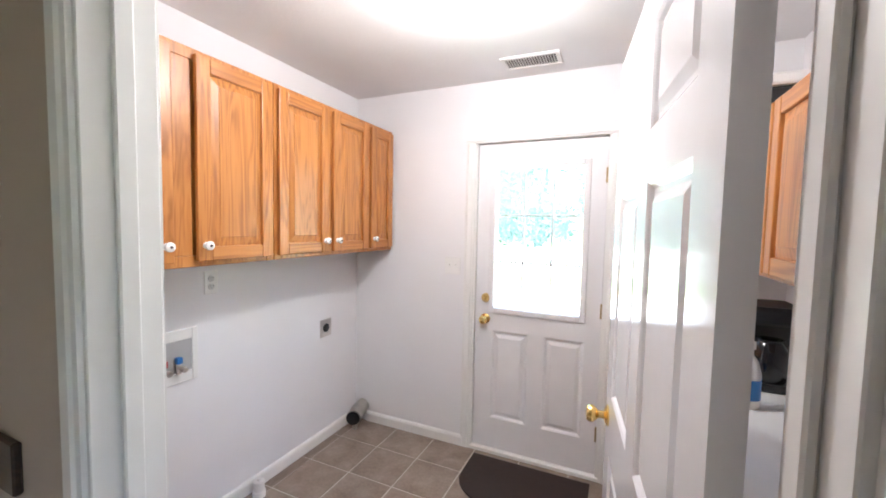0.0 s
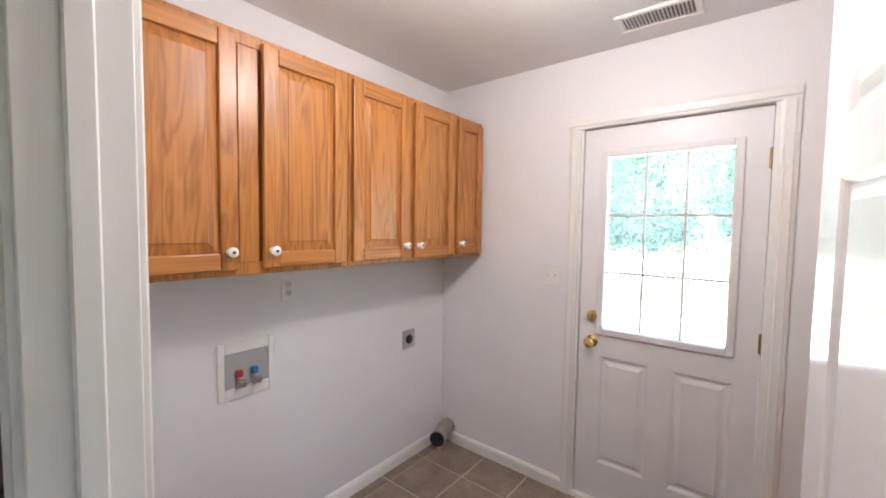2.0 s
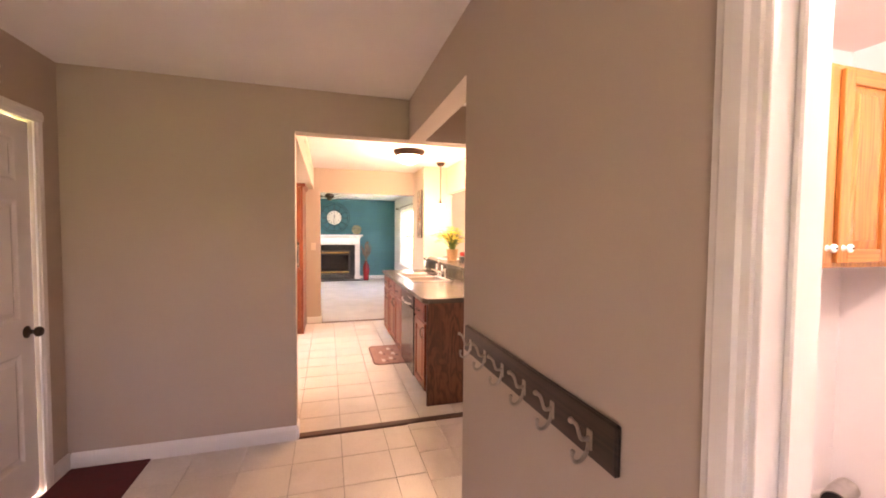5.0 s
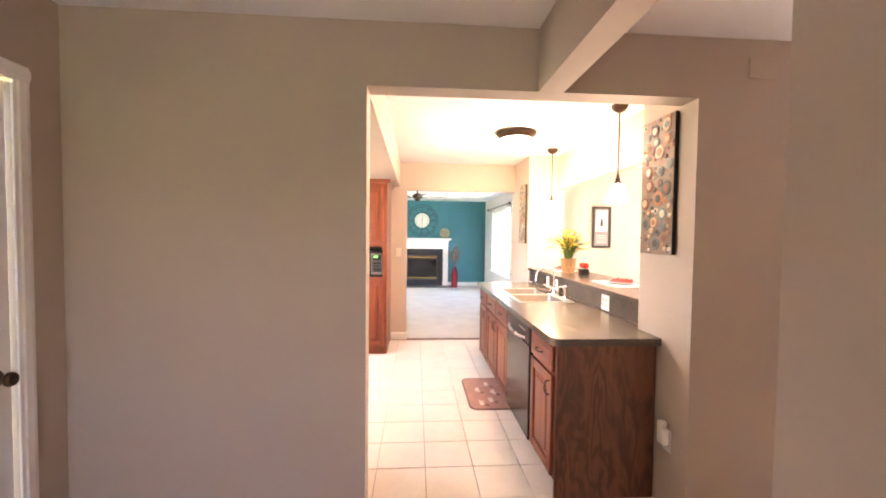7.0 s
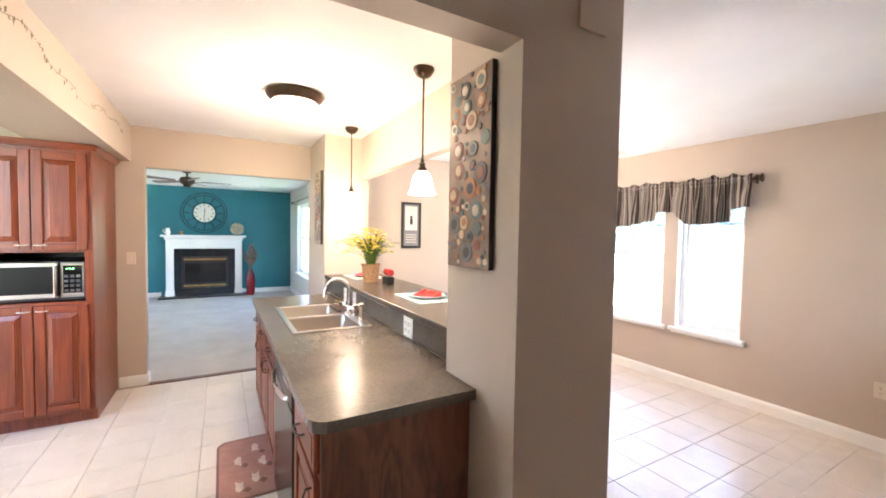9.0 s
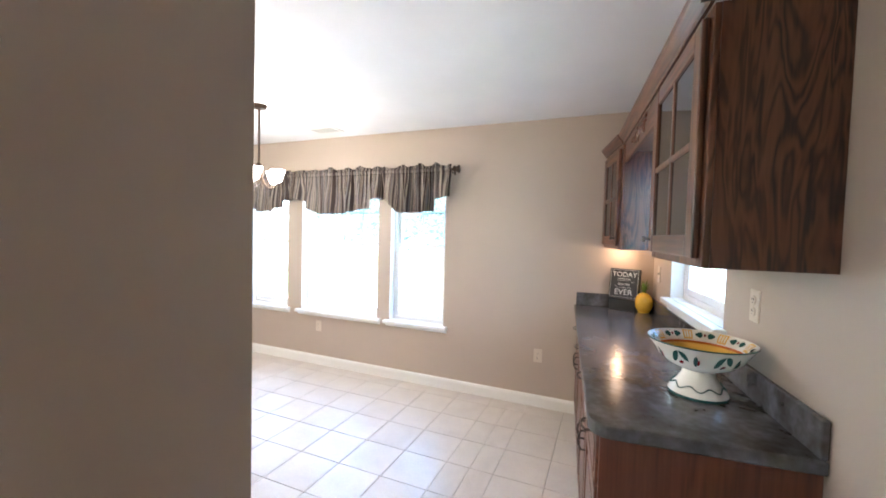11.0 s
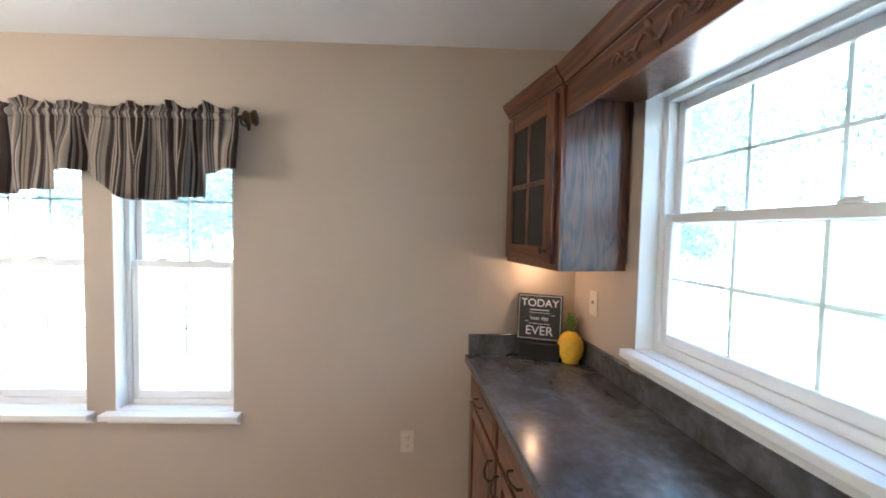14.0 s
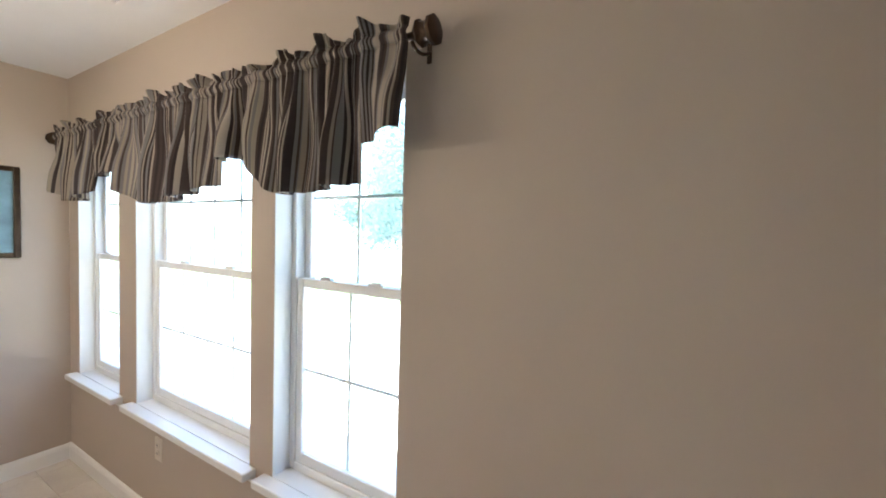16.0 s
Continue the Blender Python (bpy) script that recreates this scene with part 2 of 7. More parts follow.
M_BARK = plain("bark", (0.22, 0.18, 0.15), 0.95, var=0.4, scale=9, grain=40, relief=0.9, dist=0.02)
M_CROWN = plain("tree_foliage", (0.075, 0.125, 0.08), 0.7, var=0.3, scale=1.5, relief=0)
_n, _l = M_CROWN.node_tree.nodes, M_CROWN.node_tree.links
leaf_thru, leaf_mix = _n.new("ShaderNodeBsdfTranslucent"), _n.new("ShaderNodeMixShader")   # light through thin leaves
leaf_thru.inputs["Color"].default_value = (0.09, 0.16, 0.09, 1)
_l.new(_n["Principled BSDF"].outputs[0], leaf_mix.inputs[1])
_l.new(leaf_thru.outputs[0], leaf_mix.inputs[2])
_l.new(leaf_mix.outputs[0], _n["Material Output"].inputs["Surface"])
M_FENCE = plain("white_fence_paint", (0.72, 0.71, 0.68), 0.6, var=0.08)
M_FARPANE = plain("far_window_pane", (0.22, 0.27, 0.29), 0.1, var=0.2, scale=3)
M_SIDING = plain("pale_siding", (0.55, 0.54, 0.50), 0.7, var=0.05)
M_ROOF = plain("roof_shingle", (0.09, 0.08, 0.075), 0.9, var=0.3, scale=4)

# ---- mesh helpers ----
def bx(bm, x0, y0, z0, x1, y1, z1, bev=0.0, seg=1):
    c = ((x0 + x1) / 2, (y0 + y1) / 2, (z0 + z1) / 2)
    s = (abs(x1 - x0), abs(y1 - y0), abs(z1 - z0))
    v = bmesh.ops.create_cube(bm, size=1, matrix=Matrix.LocRotScale(c, None, s))["verts"]
    if bev:
        edges = list({e for q in v for e in q.link_edges})
        bmesh.ops.bevel(bm, geom=edges, offset=bev, segments=seg, affect="EDGES", profile=0.5)


def cyl(bm, p0, p1, r0, r1=None, seg=16):
    p0, p1 = Vector(p0), Vector(p1)
    d = p1 - p0
    m = Matrix.Translation((p0 + p1) / 2) @ d.to_track_quat("Z", "Y").to_matrix().to_4x4()
    bmesh.ops.create_cone(bm, cap_ends=True, segments=seg, radius1=r0, radius2=r0 if r1 is None else r1, depth=d.length, matrix=m)


def ball(bm, c, r, seg=14, squash=(1, 1, 1)):
    bmesh.ops.create_uvsphere(bm, u_segments=seg, v_segments=max(6, seg // 2), radius=r,
                              matrix=Matrix.LocRotScale(c, None, squash))


def lathe(bm, prof, c=(0, 0, 0), seg=28, axis="z", wob=None):
    """A turned shape from (radius, height) pairs."""
    rings = []
    for r, h in prof:
        ring = []
        for k in range(seg):
            a = 2 * math.pi * k / seg
            q = r * (1 if wob is None else 1 + wob(a, h))
            x, y = q * math.cos(a), q * math.sin(a)
            p = {"z": (x, y, h), "y": (x, h, y), "x": (h, x, y)}[axis]
            ring.append(bm.verts.new((c[0] + p[0], c[1] + p[1], c[2] + p[2])))
        rings.append(ring)
    for a, b in zip(rings, rings[1:]):
        for k in range(seg):
            bm.faces.new((a[k], a[(k + 1) % seg], b[(k + 1) % seg], b[k]))
    bmesh.ops.recalc_face_normals(bm, faces=bm.faces[:])


def tube(bm, pts, r, seg=8, taper=None):
    pts = [Vector(p) for p in pts]
    rings, up = [], Vector((0, 0, 1))
    for k, p in enumerate(pts):
        d = (pts[min(k + 1, len(pts) - 1)] - pts[max(k - 1, 0)]).normalized()
        u = d.cross(up if abs(d.z) < 0.95 else Vector((1, 0, 0))).normalized()
        w = d.cross(u)
        q = r if taper is None else r + (taper - r) * k / (len(pts) - 1)
        rings.append([bm.verts.new(p + q * (math.cos(2 * math.pi * j / seg) * u + math.sin(2 * math.pi * j / seg) * w)) for j in range(seg)])
    for a, b in zip(rings, rings[1:]):
        for j in range(seg):
            bm.faces.new((a[j], a[(j + 1) % seg], b[(j + 1) % seg], b[j]))
    bm.faces.new(rings[0][::-1])
    bm.faces.new(rings[-1])
    bmesh.ops.recalc_face_normals(bm, faces=bm.faces[:])


def prism(bm, prof, p0, p1, out):
    """A moulding: a profile of (depth, height) pairs carried from p0 to p1; depth goes along out."""
    p0, p1, out = Vector(p0), Vector(p1), Vector(out)
    up = Vector((0, 0, 1))
    a = [bm.verts.new(p0 + out * d + up * h) for d, h in prof]
    b = [bm.verts.new(p1 + out * d + up * h) for d, h in prof]
    n = len(prof)
    for k in range(n):
        bm.faces.new((a[k], a[(k + 1) % n], b[(k + 1) % n], b[k]))
    bm.faces.new(a[::-1])
    bm.faces.new(b)
    bmesh.ops.recalc_face_normals(bm, faces=bm.faces[:])


def bez(a, b, c, d, n=10):
    a, b, c, d = map(Vector, (a, b, c, d))
    return [a * (1 - t) ** 3 + b * 3 * t * (1 - t) ** 2 + c * 3 * t * t * (1 - t) + d * t ** 3 for t in (k / n for k in range(n + 1))]


def part(name, bm, mat, parent=None, label="", smooth=False):
    me = bpy.data.meshes.new(name)
    if smooth:
        for q in bm.faces:
            q.smooth = True
        for e in bm.edges:
            if len(e.link_faces) == 2 and e.calc_face_angle(0) > radians(38):
                e.smooth = False
    bm.to_mesh(me)
    bm.free()
    me.materials.append(mat)
    ob = new(name, me)
    if parent is not None:
        ob.parent = parent
    if label:
        ob["label"] = label
    return ob


def thing(name, at, label, category, group="", kind="", rz=0):
    ob = new(name)
    ob.empty_display_size = 0.1
    ob.matrix_world = pose(*at, 0, 0, rz)
    return tagged(ob, label, category, group, kind)


def B():
    return bmesh.new()


def box(name, mat, parent, *a, bev=0.0, label="", seg=1):
    bm = B()
    bx(bm, *a, bev=bev, seg=seg)
    return part(name, bm, mat, parent, label)


def structure(ob, label, category):
    return tagged(ob, label, category, "", "structure")


def wall(name, mat, a, holes=(), label="", category="wall"):
    """A wall as a block x0, y0, z0, x1, y1, z1 with rectangular holes (u0, u1, z0, z1) along its longer side."""
    x0, y0, z0, x1, y1, z1 = a
    along_x = (x1 - x0) > (y1 - y0)
    us = sorted({x0 if along_x else y0, x1 if along_x else y1, *[h[0] for h in holes], *[h[1] for h in holes]})
    bm = B()
    for u0, u1 in zip(us, us[1:]):
        cuts = sorted((h[2], h[3]) for h in holes if h[0] <= u0 + 1e-6 and h[1] >= u1 - 1e-6)
        z = z0
        for c0, c1 in cuts + [(z1, z1)]:
            if c0 > z + 1e-6:
                bx(bm, *((u0, y0, z, u1, y1, c0) if along_x else (x0, u0, z, x1, u1, c0)))
            z = max(z, c1)
    bmesh.ops.remove_doubles(bm, verts=bm.verts[:], dist=1e-5)
    # drop the faces between neighbouring blocks
    bm.verts.index_update()
    seen = {}
    for q in bm.faces:
        seen.setdefault(tuple(sorted(v.index for v in q.verts)), []).append(q)
    dead = [q for s in seen.values() if len(s) > 1 for q in s]
    bmesh.ops.delete(bm, geom=dead, context="FACES")
    return structure(part(name, bm, mat), label, category)


def raised_door(parent, x0, x1, z0, z1, y, mat, panel_mat=None, t=0.02, stile=0.058, name="door", glazed=None):
    """A cabinet door with its front towards -y: stiles and rails, and a raised panel (or four panes)."""
    across = {"honey_oak": "honey_oak_across", "red_brown_oak": "red_brown_oak_across", "dark_stained_oak": "dark_stained_oak_across"}
    rail_mat = bpy.data.materials[across[mat.name]] if mat.name in across else mat
    a0, a1, c0, c1 = x0 + stile - 0.004, x1 - stile + 0.004, z0 + stile - 0.004, z1 - stile + 0.004
    bm = B()
    if glazed:
        cols, rows = glazed
        for k in range(1, cols):
            q = a0 + (a1 - a0) * k / cols
            bx(bm, q - 0.011, y - t + 0.003, c0, q + 0.011, y - 0.004, c1, 0.003)
        for k in range(1, rows):
            q = c0 + (c1 - c0) * k / rows
            bx(bm, a0, y - t + 0.002, q - 0.011, a1, y - 0.003, q + 0.011, 0.003)
    else:
        bx(bm, a0, y - 0.006, c0, a1, y - 0.003, c1)
        # raised field with sloping borders
        f, g = 0.007, 0.040
        lo = [bm.verts.new((p, y - 0.0064, q)) for p, q in ((a0 + f, c0 + f), (a1 - f, c0 + f), (a1 - f, c1 - f), (a0 + f, c1 - f))]
        st = [bm.verts.new((p, y - t + 0.005, q)) for p, q in ((a0 + g, c0 + g), (a1 - g, c0 + g), (a1 - g, c1 - g), (a0 + g, c1 - g))]
        hi = [bm.verts.new((p, y - t + 0.002, q)) for p, q in ((a0 + g + 0.002, c0 + g + 0.002), (a1 - g - 0.002, c0 + g + 0.002), (a1 - g - 0.002, c1 - g - 0.002), (a0 + g + 0.002, c1 - g - 0.002))]
        for r0, r1 in ((lo, st), (st, hi)):
            for k in range(4):
                bm.faces.new((r0[k], r0[(k + 1) % 4], r1[(k + 1) % 4], r1[k]))
        bm.faces.new(hi)
        bmesh.ops.recalc_face_normals(bm, faces=bm.faces[:])
    d = part(name, bm, panel_mat or mat, parent)
    for nm, m_, a in (("stile", mat, (x0, y - t, z0, x0 + stile, y, z1)), ("stile", mat, (x1 - stile, y - t, z0, x1, y, z1)),
                      ("rail", rail_mat, (x0 + stile + 0.0004, y - t + 0.0012, z0 + 0.0006, x1 - stile - 0.0004, y - 0.001, z0 + stile)),
                      ("rail", rail_mat, (x0 + stile + 0.0004, y - t + 0.0012, z1 - stile, x1 - stile - 0.0004, y - 0.001, z1 - 0.0006))):
        bm = B()
        bx(bm, *a, 0.004, 2)
        part(nm, bm, m_, d)
    if glazed:
        for i in range(cols):
            for j in range(rows):
                w, h = (a1 - a0) / cols, (c1 - c0) / rows
                box("pane", M_SMOKE, d, a0 + w * i + 0.004, y - 0.012, c0 + h * j + 0.004, a0 + w * (i + 1) - 0.004, y - 0.008, c0 + h * (j + 1) - 0.004, label="dark reflecting glass pane")
    return d


def pull(parent, x, z, y, mat=None, half=0.045, upright=False):
    """A bow pull handle on a front that faces -y."""
    bm = B()
    e = (0, 0, half) if upright else (half, 0, 0)
    pts = [Vector((x - e[0], y, z - e[2])), Vector((x - e[0], y - 0.018, z - e[2])), Vector((x - e[0] * 0.5, y - 0.027, z - e[2] * 0.5)), Vector((x, y - 0.03, z)),
           Vector((x + e[0] * 0.5, y - 0.027, z + e[2] * 0.5)), Vector((x + e[0], y - 0.018, z + e[2])), Vector((x + e[0], y, z + e[2]))]
    tube(bm, pts, 0.0045, 8)
    return part("handle", bm, mat or M_PEWTER, parent, "dark metal handle", True)


def knob(parent, x, z, y, mat=None, r=0.014, label="round metal knob"):
    bm = B()
    lathe(bm, [(0.0001, 0), (r * 0.75, 0), (r * 0.45, -0.006), (r * 0.45, -0.014), (r, -0.02), (r, -0.026), (r * 0.7, -0.031), (0.0001, -0.033)], (x, y, z), 14, "y")
    return part("knob", bm, mat or M_PEWTER, parent, label, True)


def wall_plate(at, rz, kind, mat, label, category):
    """A switch or socket plate on a wall that faces -y at rz = 0."""
    w = {"outlet": 0.07, "toggle2": 0.116, "toggle": 0.07, "double": 0.116}[kind]
    t = thing({"outlet": "wall_outlet", "double": "wall_outlet"}.get(kind, "light_switch"), at, label, category, rz=rz)
    box("cover_plate", mat, t, -w / 2, -0.006, -0.0575, w / 2, 0, 0.0575, bev=0.003, seg=2)
    if kind in ("outlet", "double"):
        for c, s in [(c, s) for c in ((0,) if kind == "outlet" else (-0.023, 0.023)) for s in (-0.02, 0.02)]:
            bm = B()
            lathe(bm, [(0.0001, -0.0105), (0.0155, -0.0105), (0.0165, -0.009), (0.0165, -0.004)], (c, 0, s), 16, "y")
            r = part("receptacle", bm, M_RECEPT if mat is M_PLASTIC else mat, t, smooth=True)
            bm = B()
            bx(bm, c - 0.007, -0.0112, s - 0.001, c - 0.0045, -0.009, s + 0.008)
            bx(bm, c + 0.0045, -0.0112, s - 0.001, c + 0.007, -0.009, s + 0.007)
            bx(bm, c - 0.002, -0.0112, s - 0.01, c + 0.002, -0.009, s - 0.006)
            part("slot", bm, M_BLACK, r)
    elif kind.startswith("toggle"):
        for s in ((-0.023, 0.023) if kind == "toggle2" else (0,)):
            bm = B()
            bx(bm, s - 0.005, -0.016, -0.002, s + 0.005, -0.004, 0.012, 0.002)
            part("toggle", bm, mat, t)
    return t

# ---- the plan ----
XL, YD = -1.25, 2.825            # laundry: west wall, outer wall
YH, YHB = 0.725, 0.845           # wall between hall and laundry
XW, XWB = -2.71, -2.83           # wall between hall and kitchen
YB, YBB = 1.515, 2.01            # bar wall: kitchen side, dining side
XF, XFB = -6.38, -6.50           # wall between kitchen and family room
XT = -12.30                      # teal wall
YF = 2.20                        # window wall of the family room
XDW, XE, YN = -6.08, -1.62, 4.78  # dining: west, east and outer wall
CE, CK = 2.44, 2.48              # ceilings
XLE = 1.34                       # laundry: east wall
T = 0.15


def slab(name, mat, a, label, category, bev=0.0):
    return structure(box(name, mat, None, *a, bev=bev), label, category)


# floors: grout beds; the tiles come last
floor_laundry = slab("floor_laundry", M_BGROUT, (XL - 0.06, YHB - 0.06, -0.2, XLE + 0.1, YD + 0.1, -0.003), "brown square ceramic tile floor with pale grout", "floor")
floor_hall = slab("floor_hall", M_GROUT, (XW - 0.06, -1.5, -0.2, 2.4, YHB - 0.06, -0.012), "cream square ceramic tile floor of the hall", "floor")
floor_kitchen = slab("floor_kitchen", M_GROUT, (XF - 0.06, -2.7, -0.2, XW - 0.06, YB + 0.12, -0.012), "cream square ceramic tile floor of the kitchen", "floor")
floor_dining = slab("floor_dining", M_GROUT, (XDW - 0.1, YB + 0.12, -0.2, XW - 0.06, YN + 0.1, -0.012), "cream square ceramic tile floor of the dining room", "floor")
floor_dining_east = slab("floor_dining_east", M_GROUT, (XW - 0.06, YHB - 0.06, -0.2, XL - 0.06, YN + 0.1, -0.012), "cream square ceramic tile floor beside the sideboard", "floor")
slab("carpet", M_CARPET, (XT - 0.1, -3.1, -0.2, XF - 0.06, YF + 0.1, -0.004), "pale grey wall-to-wall carpet of the family room", "carpet")

# ceilings
slab("ceiling_laundry", M_CEIL, (XL - 0.06, YHB - 0.06, CE, XLE + 0.1, YD + T, CE + 0.2), "smooth white laundry ceiling", "ceiling")
slab("ceiling_hall", M_CEIL, (XW - 0.06, -1.5, CE, 2.4, YHB - 0.06, CE + 0.2), "white hall ceiling", "ceiling")
slab("ceiling_kitchen", M_CEIL, (XF - 0.06, -2.7, CK, XW - 0.06, YBB, CK + 0.2), "white kitchen ceiling", "ceiling")
slab("ceiling_dining", M_CEIL, (XDW - 0.1, YBB, CE, XE + 0.25, YN + T, CE + 0.2), "white dining ceiling with a faint swirl texture", "ceiling")
slab("ceiling_dining_south", M_CEIL, (XW - 0.06, YHB - 0.06, CE, XL - 0.06, YBB, CE + 0.2), "white ceiling beside the hall", "ceiling")
slab("ceiling_family", M_CEIL, (XT - 0.1, -3.1, CK, XF - 0.06, YF + T, CK + 0.2), "white family room ceiling", "ceiling")

# walls
wall("wall_laundry_west", M_WHITE_WALL, (XL - 0.06, YHB, -0.02, XL, YD, CE), label="white painted laundry wall", category="wall")
wall("wall_laundry_north", M_WHITE_WALL, (XL - 0.06, YD, -0.3, XLE + T, YD + T, CE), [(-0.31, 0.53, -0.01, 2.06)], "white painted outer laundry wall with a door opening")
wall("wall_laundry_east", M_WHITE_WALL, (XLE, YHB, -0.02, XLE + T, YD, CE), label="white painted laundry wall beside the counter")
wall("wall_hooks", M_BEIGE, (-1.46, YH, -0.02, 2.4, YHB - 0.004, CE), [(-0.25, 0.745, -0.02, 2.075)], "taupe hall wall with the laundry doorway")
wall("wall_laundry_south", M_WHITE_WALL, (XL, YHB - 0.004, -0.02, XLE, YHB, CE), [(-0.25, 0.745, -0.02, 2.075)], "white inner face of the laundry doorway wall")
wall("wall_kitchen_opening", M_BEIGE, (XWB, -1.38, -0.02, XW, YBB, CK), [(-0.07, YB, -0.02, 2.15)], "taupe wall with a wide cased opening to the kitchen")
slab("beam_hall", M_BEIGE, (XW, YH, 2.15, -1.46, YHB, CE), "taupe drop beam over the way to the dining room", "beam")
wall("wall_hall_south", M_BEIGE, (XWB, -1.50, -0.02, 2.4, -1.38, CE), [(-2.50, -1.69, -0.02, 2.05)], "taupe hall wall with a white door")
# the opening is added out of view to let daylight into the hall
wall("wall_hall_east", M_BEIGE, (2.3, -1.38, -0.02, 2.4, YH, CE), [(-1.25, -0.70, 0.95, 2.0)], "taupe wall closing the hall, with an added unseen daylight opening")
wall("wall_bar_near", M_BEIGE, (-3.17, YB + 0.003, -0.02, XWB, YBB, CK), label="taupe stub wall at the end of the bar")
wall("wall_bar_far", M_BEIGE, (XF, 1.56, -0.02, -5.68, YBB, CK), label="cream-lit stub wall at the far end of the bar")
slab("header_bar", M_BEIGE, (-5.68, 1.93, 2.07, -3.17, YBB, CK), "header over the bar opening", "beam")
wall("wall_bar_half", M_BEIGE, (-5.68, 1.60, -0.02, -3.17, 1.74, 1.03), label="half wall that carries the raised bar")
wall("wall_family_opening", M_BEIGE, (XFB, -3.0, -0.02, XF, YBB, CK), [(0.03, 1.56, -0.02, 2.10)], "cream wall with a wide opening to the family room")
# hole for an added unseen window that lights the kitchen
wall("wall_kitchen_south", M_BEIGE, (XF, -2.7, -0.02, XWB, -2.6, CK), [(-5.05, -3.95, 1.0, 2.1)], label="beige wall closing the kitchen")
slab("soffit_kitchen", M_BEIGE, (XF, -0.54, 2.14, XWB, -0.07, CK), "dropped soffit with a painted ivy vine", "beam")
wall("wall_dining_west", M_BEIGE, (XDW - 0.1, YBB, -0.02, XDW, YN, CE), label="taupe dining wall with a framed picture")
WIN = ((-5.93, -5.35), (-5.15, -4.16), (-4.02, -3.43))
wall("wall_dining_north", M_BEIGE, (XDW - 0.1, YN, -0.3, XE + T, YN + T, CE), [(a, b, 0.585, 2.03) for a, b in WIN], "taupe outer dining wall with three windows")
SIDE = pose(-1.70, YN, 0, 0, 0, -84.6)   # the sideboard wall stands a little out of square: x runs along it from the corner, -y into the room
for nm, a, hs in (("wall_dining_east", (-0.1, 0, -0.3, 2.0, T, CE), [(0.515, 1.40, 1.09, 2.05)]), ("wall_dining_east_2", (2.0, 0, -0.3, 3.95, 0.035, CE), [])):
    wall(nm, M_BEIGE, a, hs, "taupe dining wall behind the sideboard").matrix_world = SIDE
wall("wall_family_west", M_TEAL, (XT - 0.1, -3.1, -0.02, XT, YF, CK), label="teal accent wall with the fireplace")
wall("wall_family_north", M_PALE, (XT - 0.1, YF, -0.3, XFB, YF + T, CK), [(-11.15, -9.2, 0.57, 2.09)], "pale grey family room wall with a window")
# hole for a window added out of view to brighten the family room
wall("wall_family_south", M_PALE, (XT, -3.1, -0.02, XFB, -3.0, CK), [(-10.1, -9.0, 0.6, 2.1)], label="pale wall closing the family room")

# baseboards
BASE = [(0, 0), (0.016, 0), (0.016, 0.075), (0.011, 0.092), (0.004, 0.1), (0, 0.1)]


def baseboard(p0, p1, out, low=1.0):
    bm = B()
    prism(bm, [(d, h * low) for d, h in BASE], (*p0, 0), (*p1, 0), (*out, 0))
    return structure(part("baseboard", bm, M_TRIM), "white moulded baseboard along the wall", "baseboard")


baseboard((XL, YHB), (XL, YD - 0.002), (1, 0), 0.75)
baseboard((XL + 0.11, YD), (-0.35, YD), (0, -1), 0.75)
baseboard((XW, -1.36), (XW, -0.07), (1, 0))
baseboard((XW, -1.38), (-2.57, -1.38), (0, 1))
baseboard((XWB, -0.071), (XW, -0.071), (0, 1))
baseboard((XW, YB), (XW, YBB), (1, 0))
baseboard((XW + 0.016, YBB), (-3.17, YBB), (0, 1))
baseboard((-1.46, YH), (-0.33, YH), (0, -1))
baseboard((-1.46, YH), (-1.46, YHB), (-1, 0))
baseboard((0.83, YH), (2.3, YH), (0, -1))
baseboard((XDW, YBB), (XDW, YN), (1, 0))
baseboard((XDW + 0.016, YN), (-2.22, YN), (0, -1))
baseboard((-1.36, YHB), (-1.50, 2.58), (-0.9962, -0.0872))
baseboard((XF, -0.18), (XF, 0.03), (1, 0))
baseboard((XFB, 0.029), (XF + 0.016, 0.029), (0, 1))
baseboard((XT, -3.0), (XT, -0.5), (1, 0))
baseboard((XT, 1.1), (XT, YF), (1, 0))
baseboard((XT + 0.016, YF), (XFB, YF), (0, -1))
structure(box("threshold_hall", M_THRESH, None, XW - 0.07, -0.055, -0.012, XW - 0.005, YB, 0.008, bev=0.004), "dark wood strip between the tile floors", "threshold")
structure(box("threshold_family", M_THRESH, None, XF - 0.02, 0.045, -0.012, XF + 0.05, 1.56, 0.010, bev=0.004), "dark wood strip where tile meets carpet", "threshold")
structure(box("threshold_door", M_TRIM, None, -0.31, YD - 0.01, -0.012, 0.53, YD + 0.1, 0.022, bev=0.004), "white outer door threshold", "threshold")


# ---- doors, windows ----
CASING = [(0, 0), (0.010, 0.0), (0.012, 0.012), (0.017, 0.018), (0.017, 0.046), (0.013, 0.052), (0.010, 0.064), (0, 0.064)]


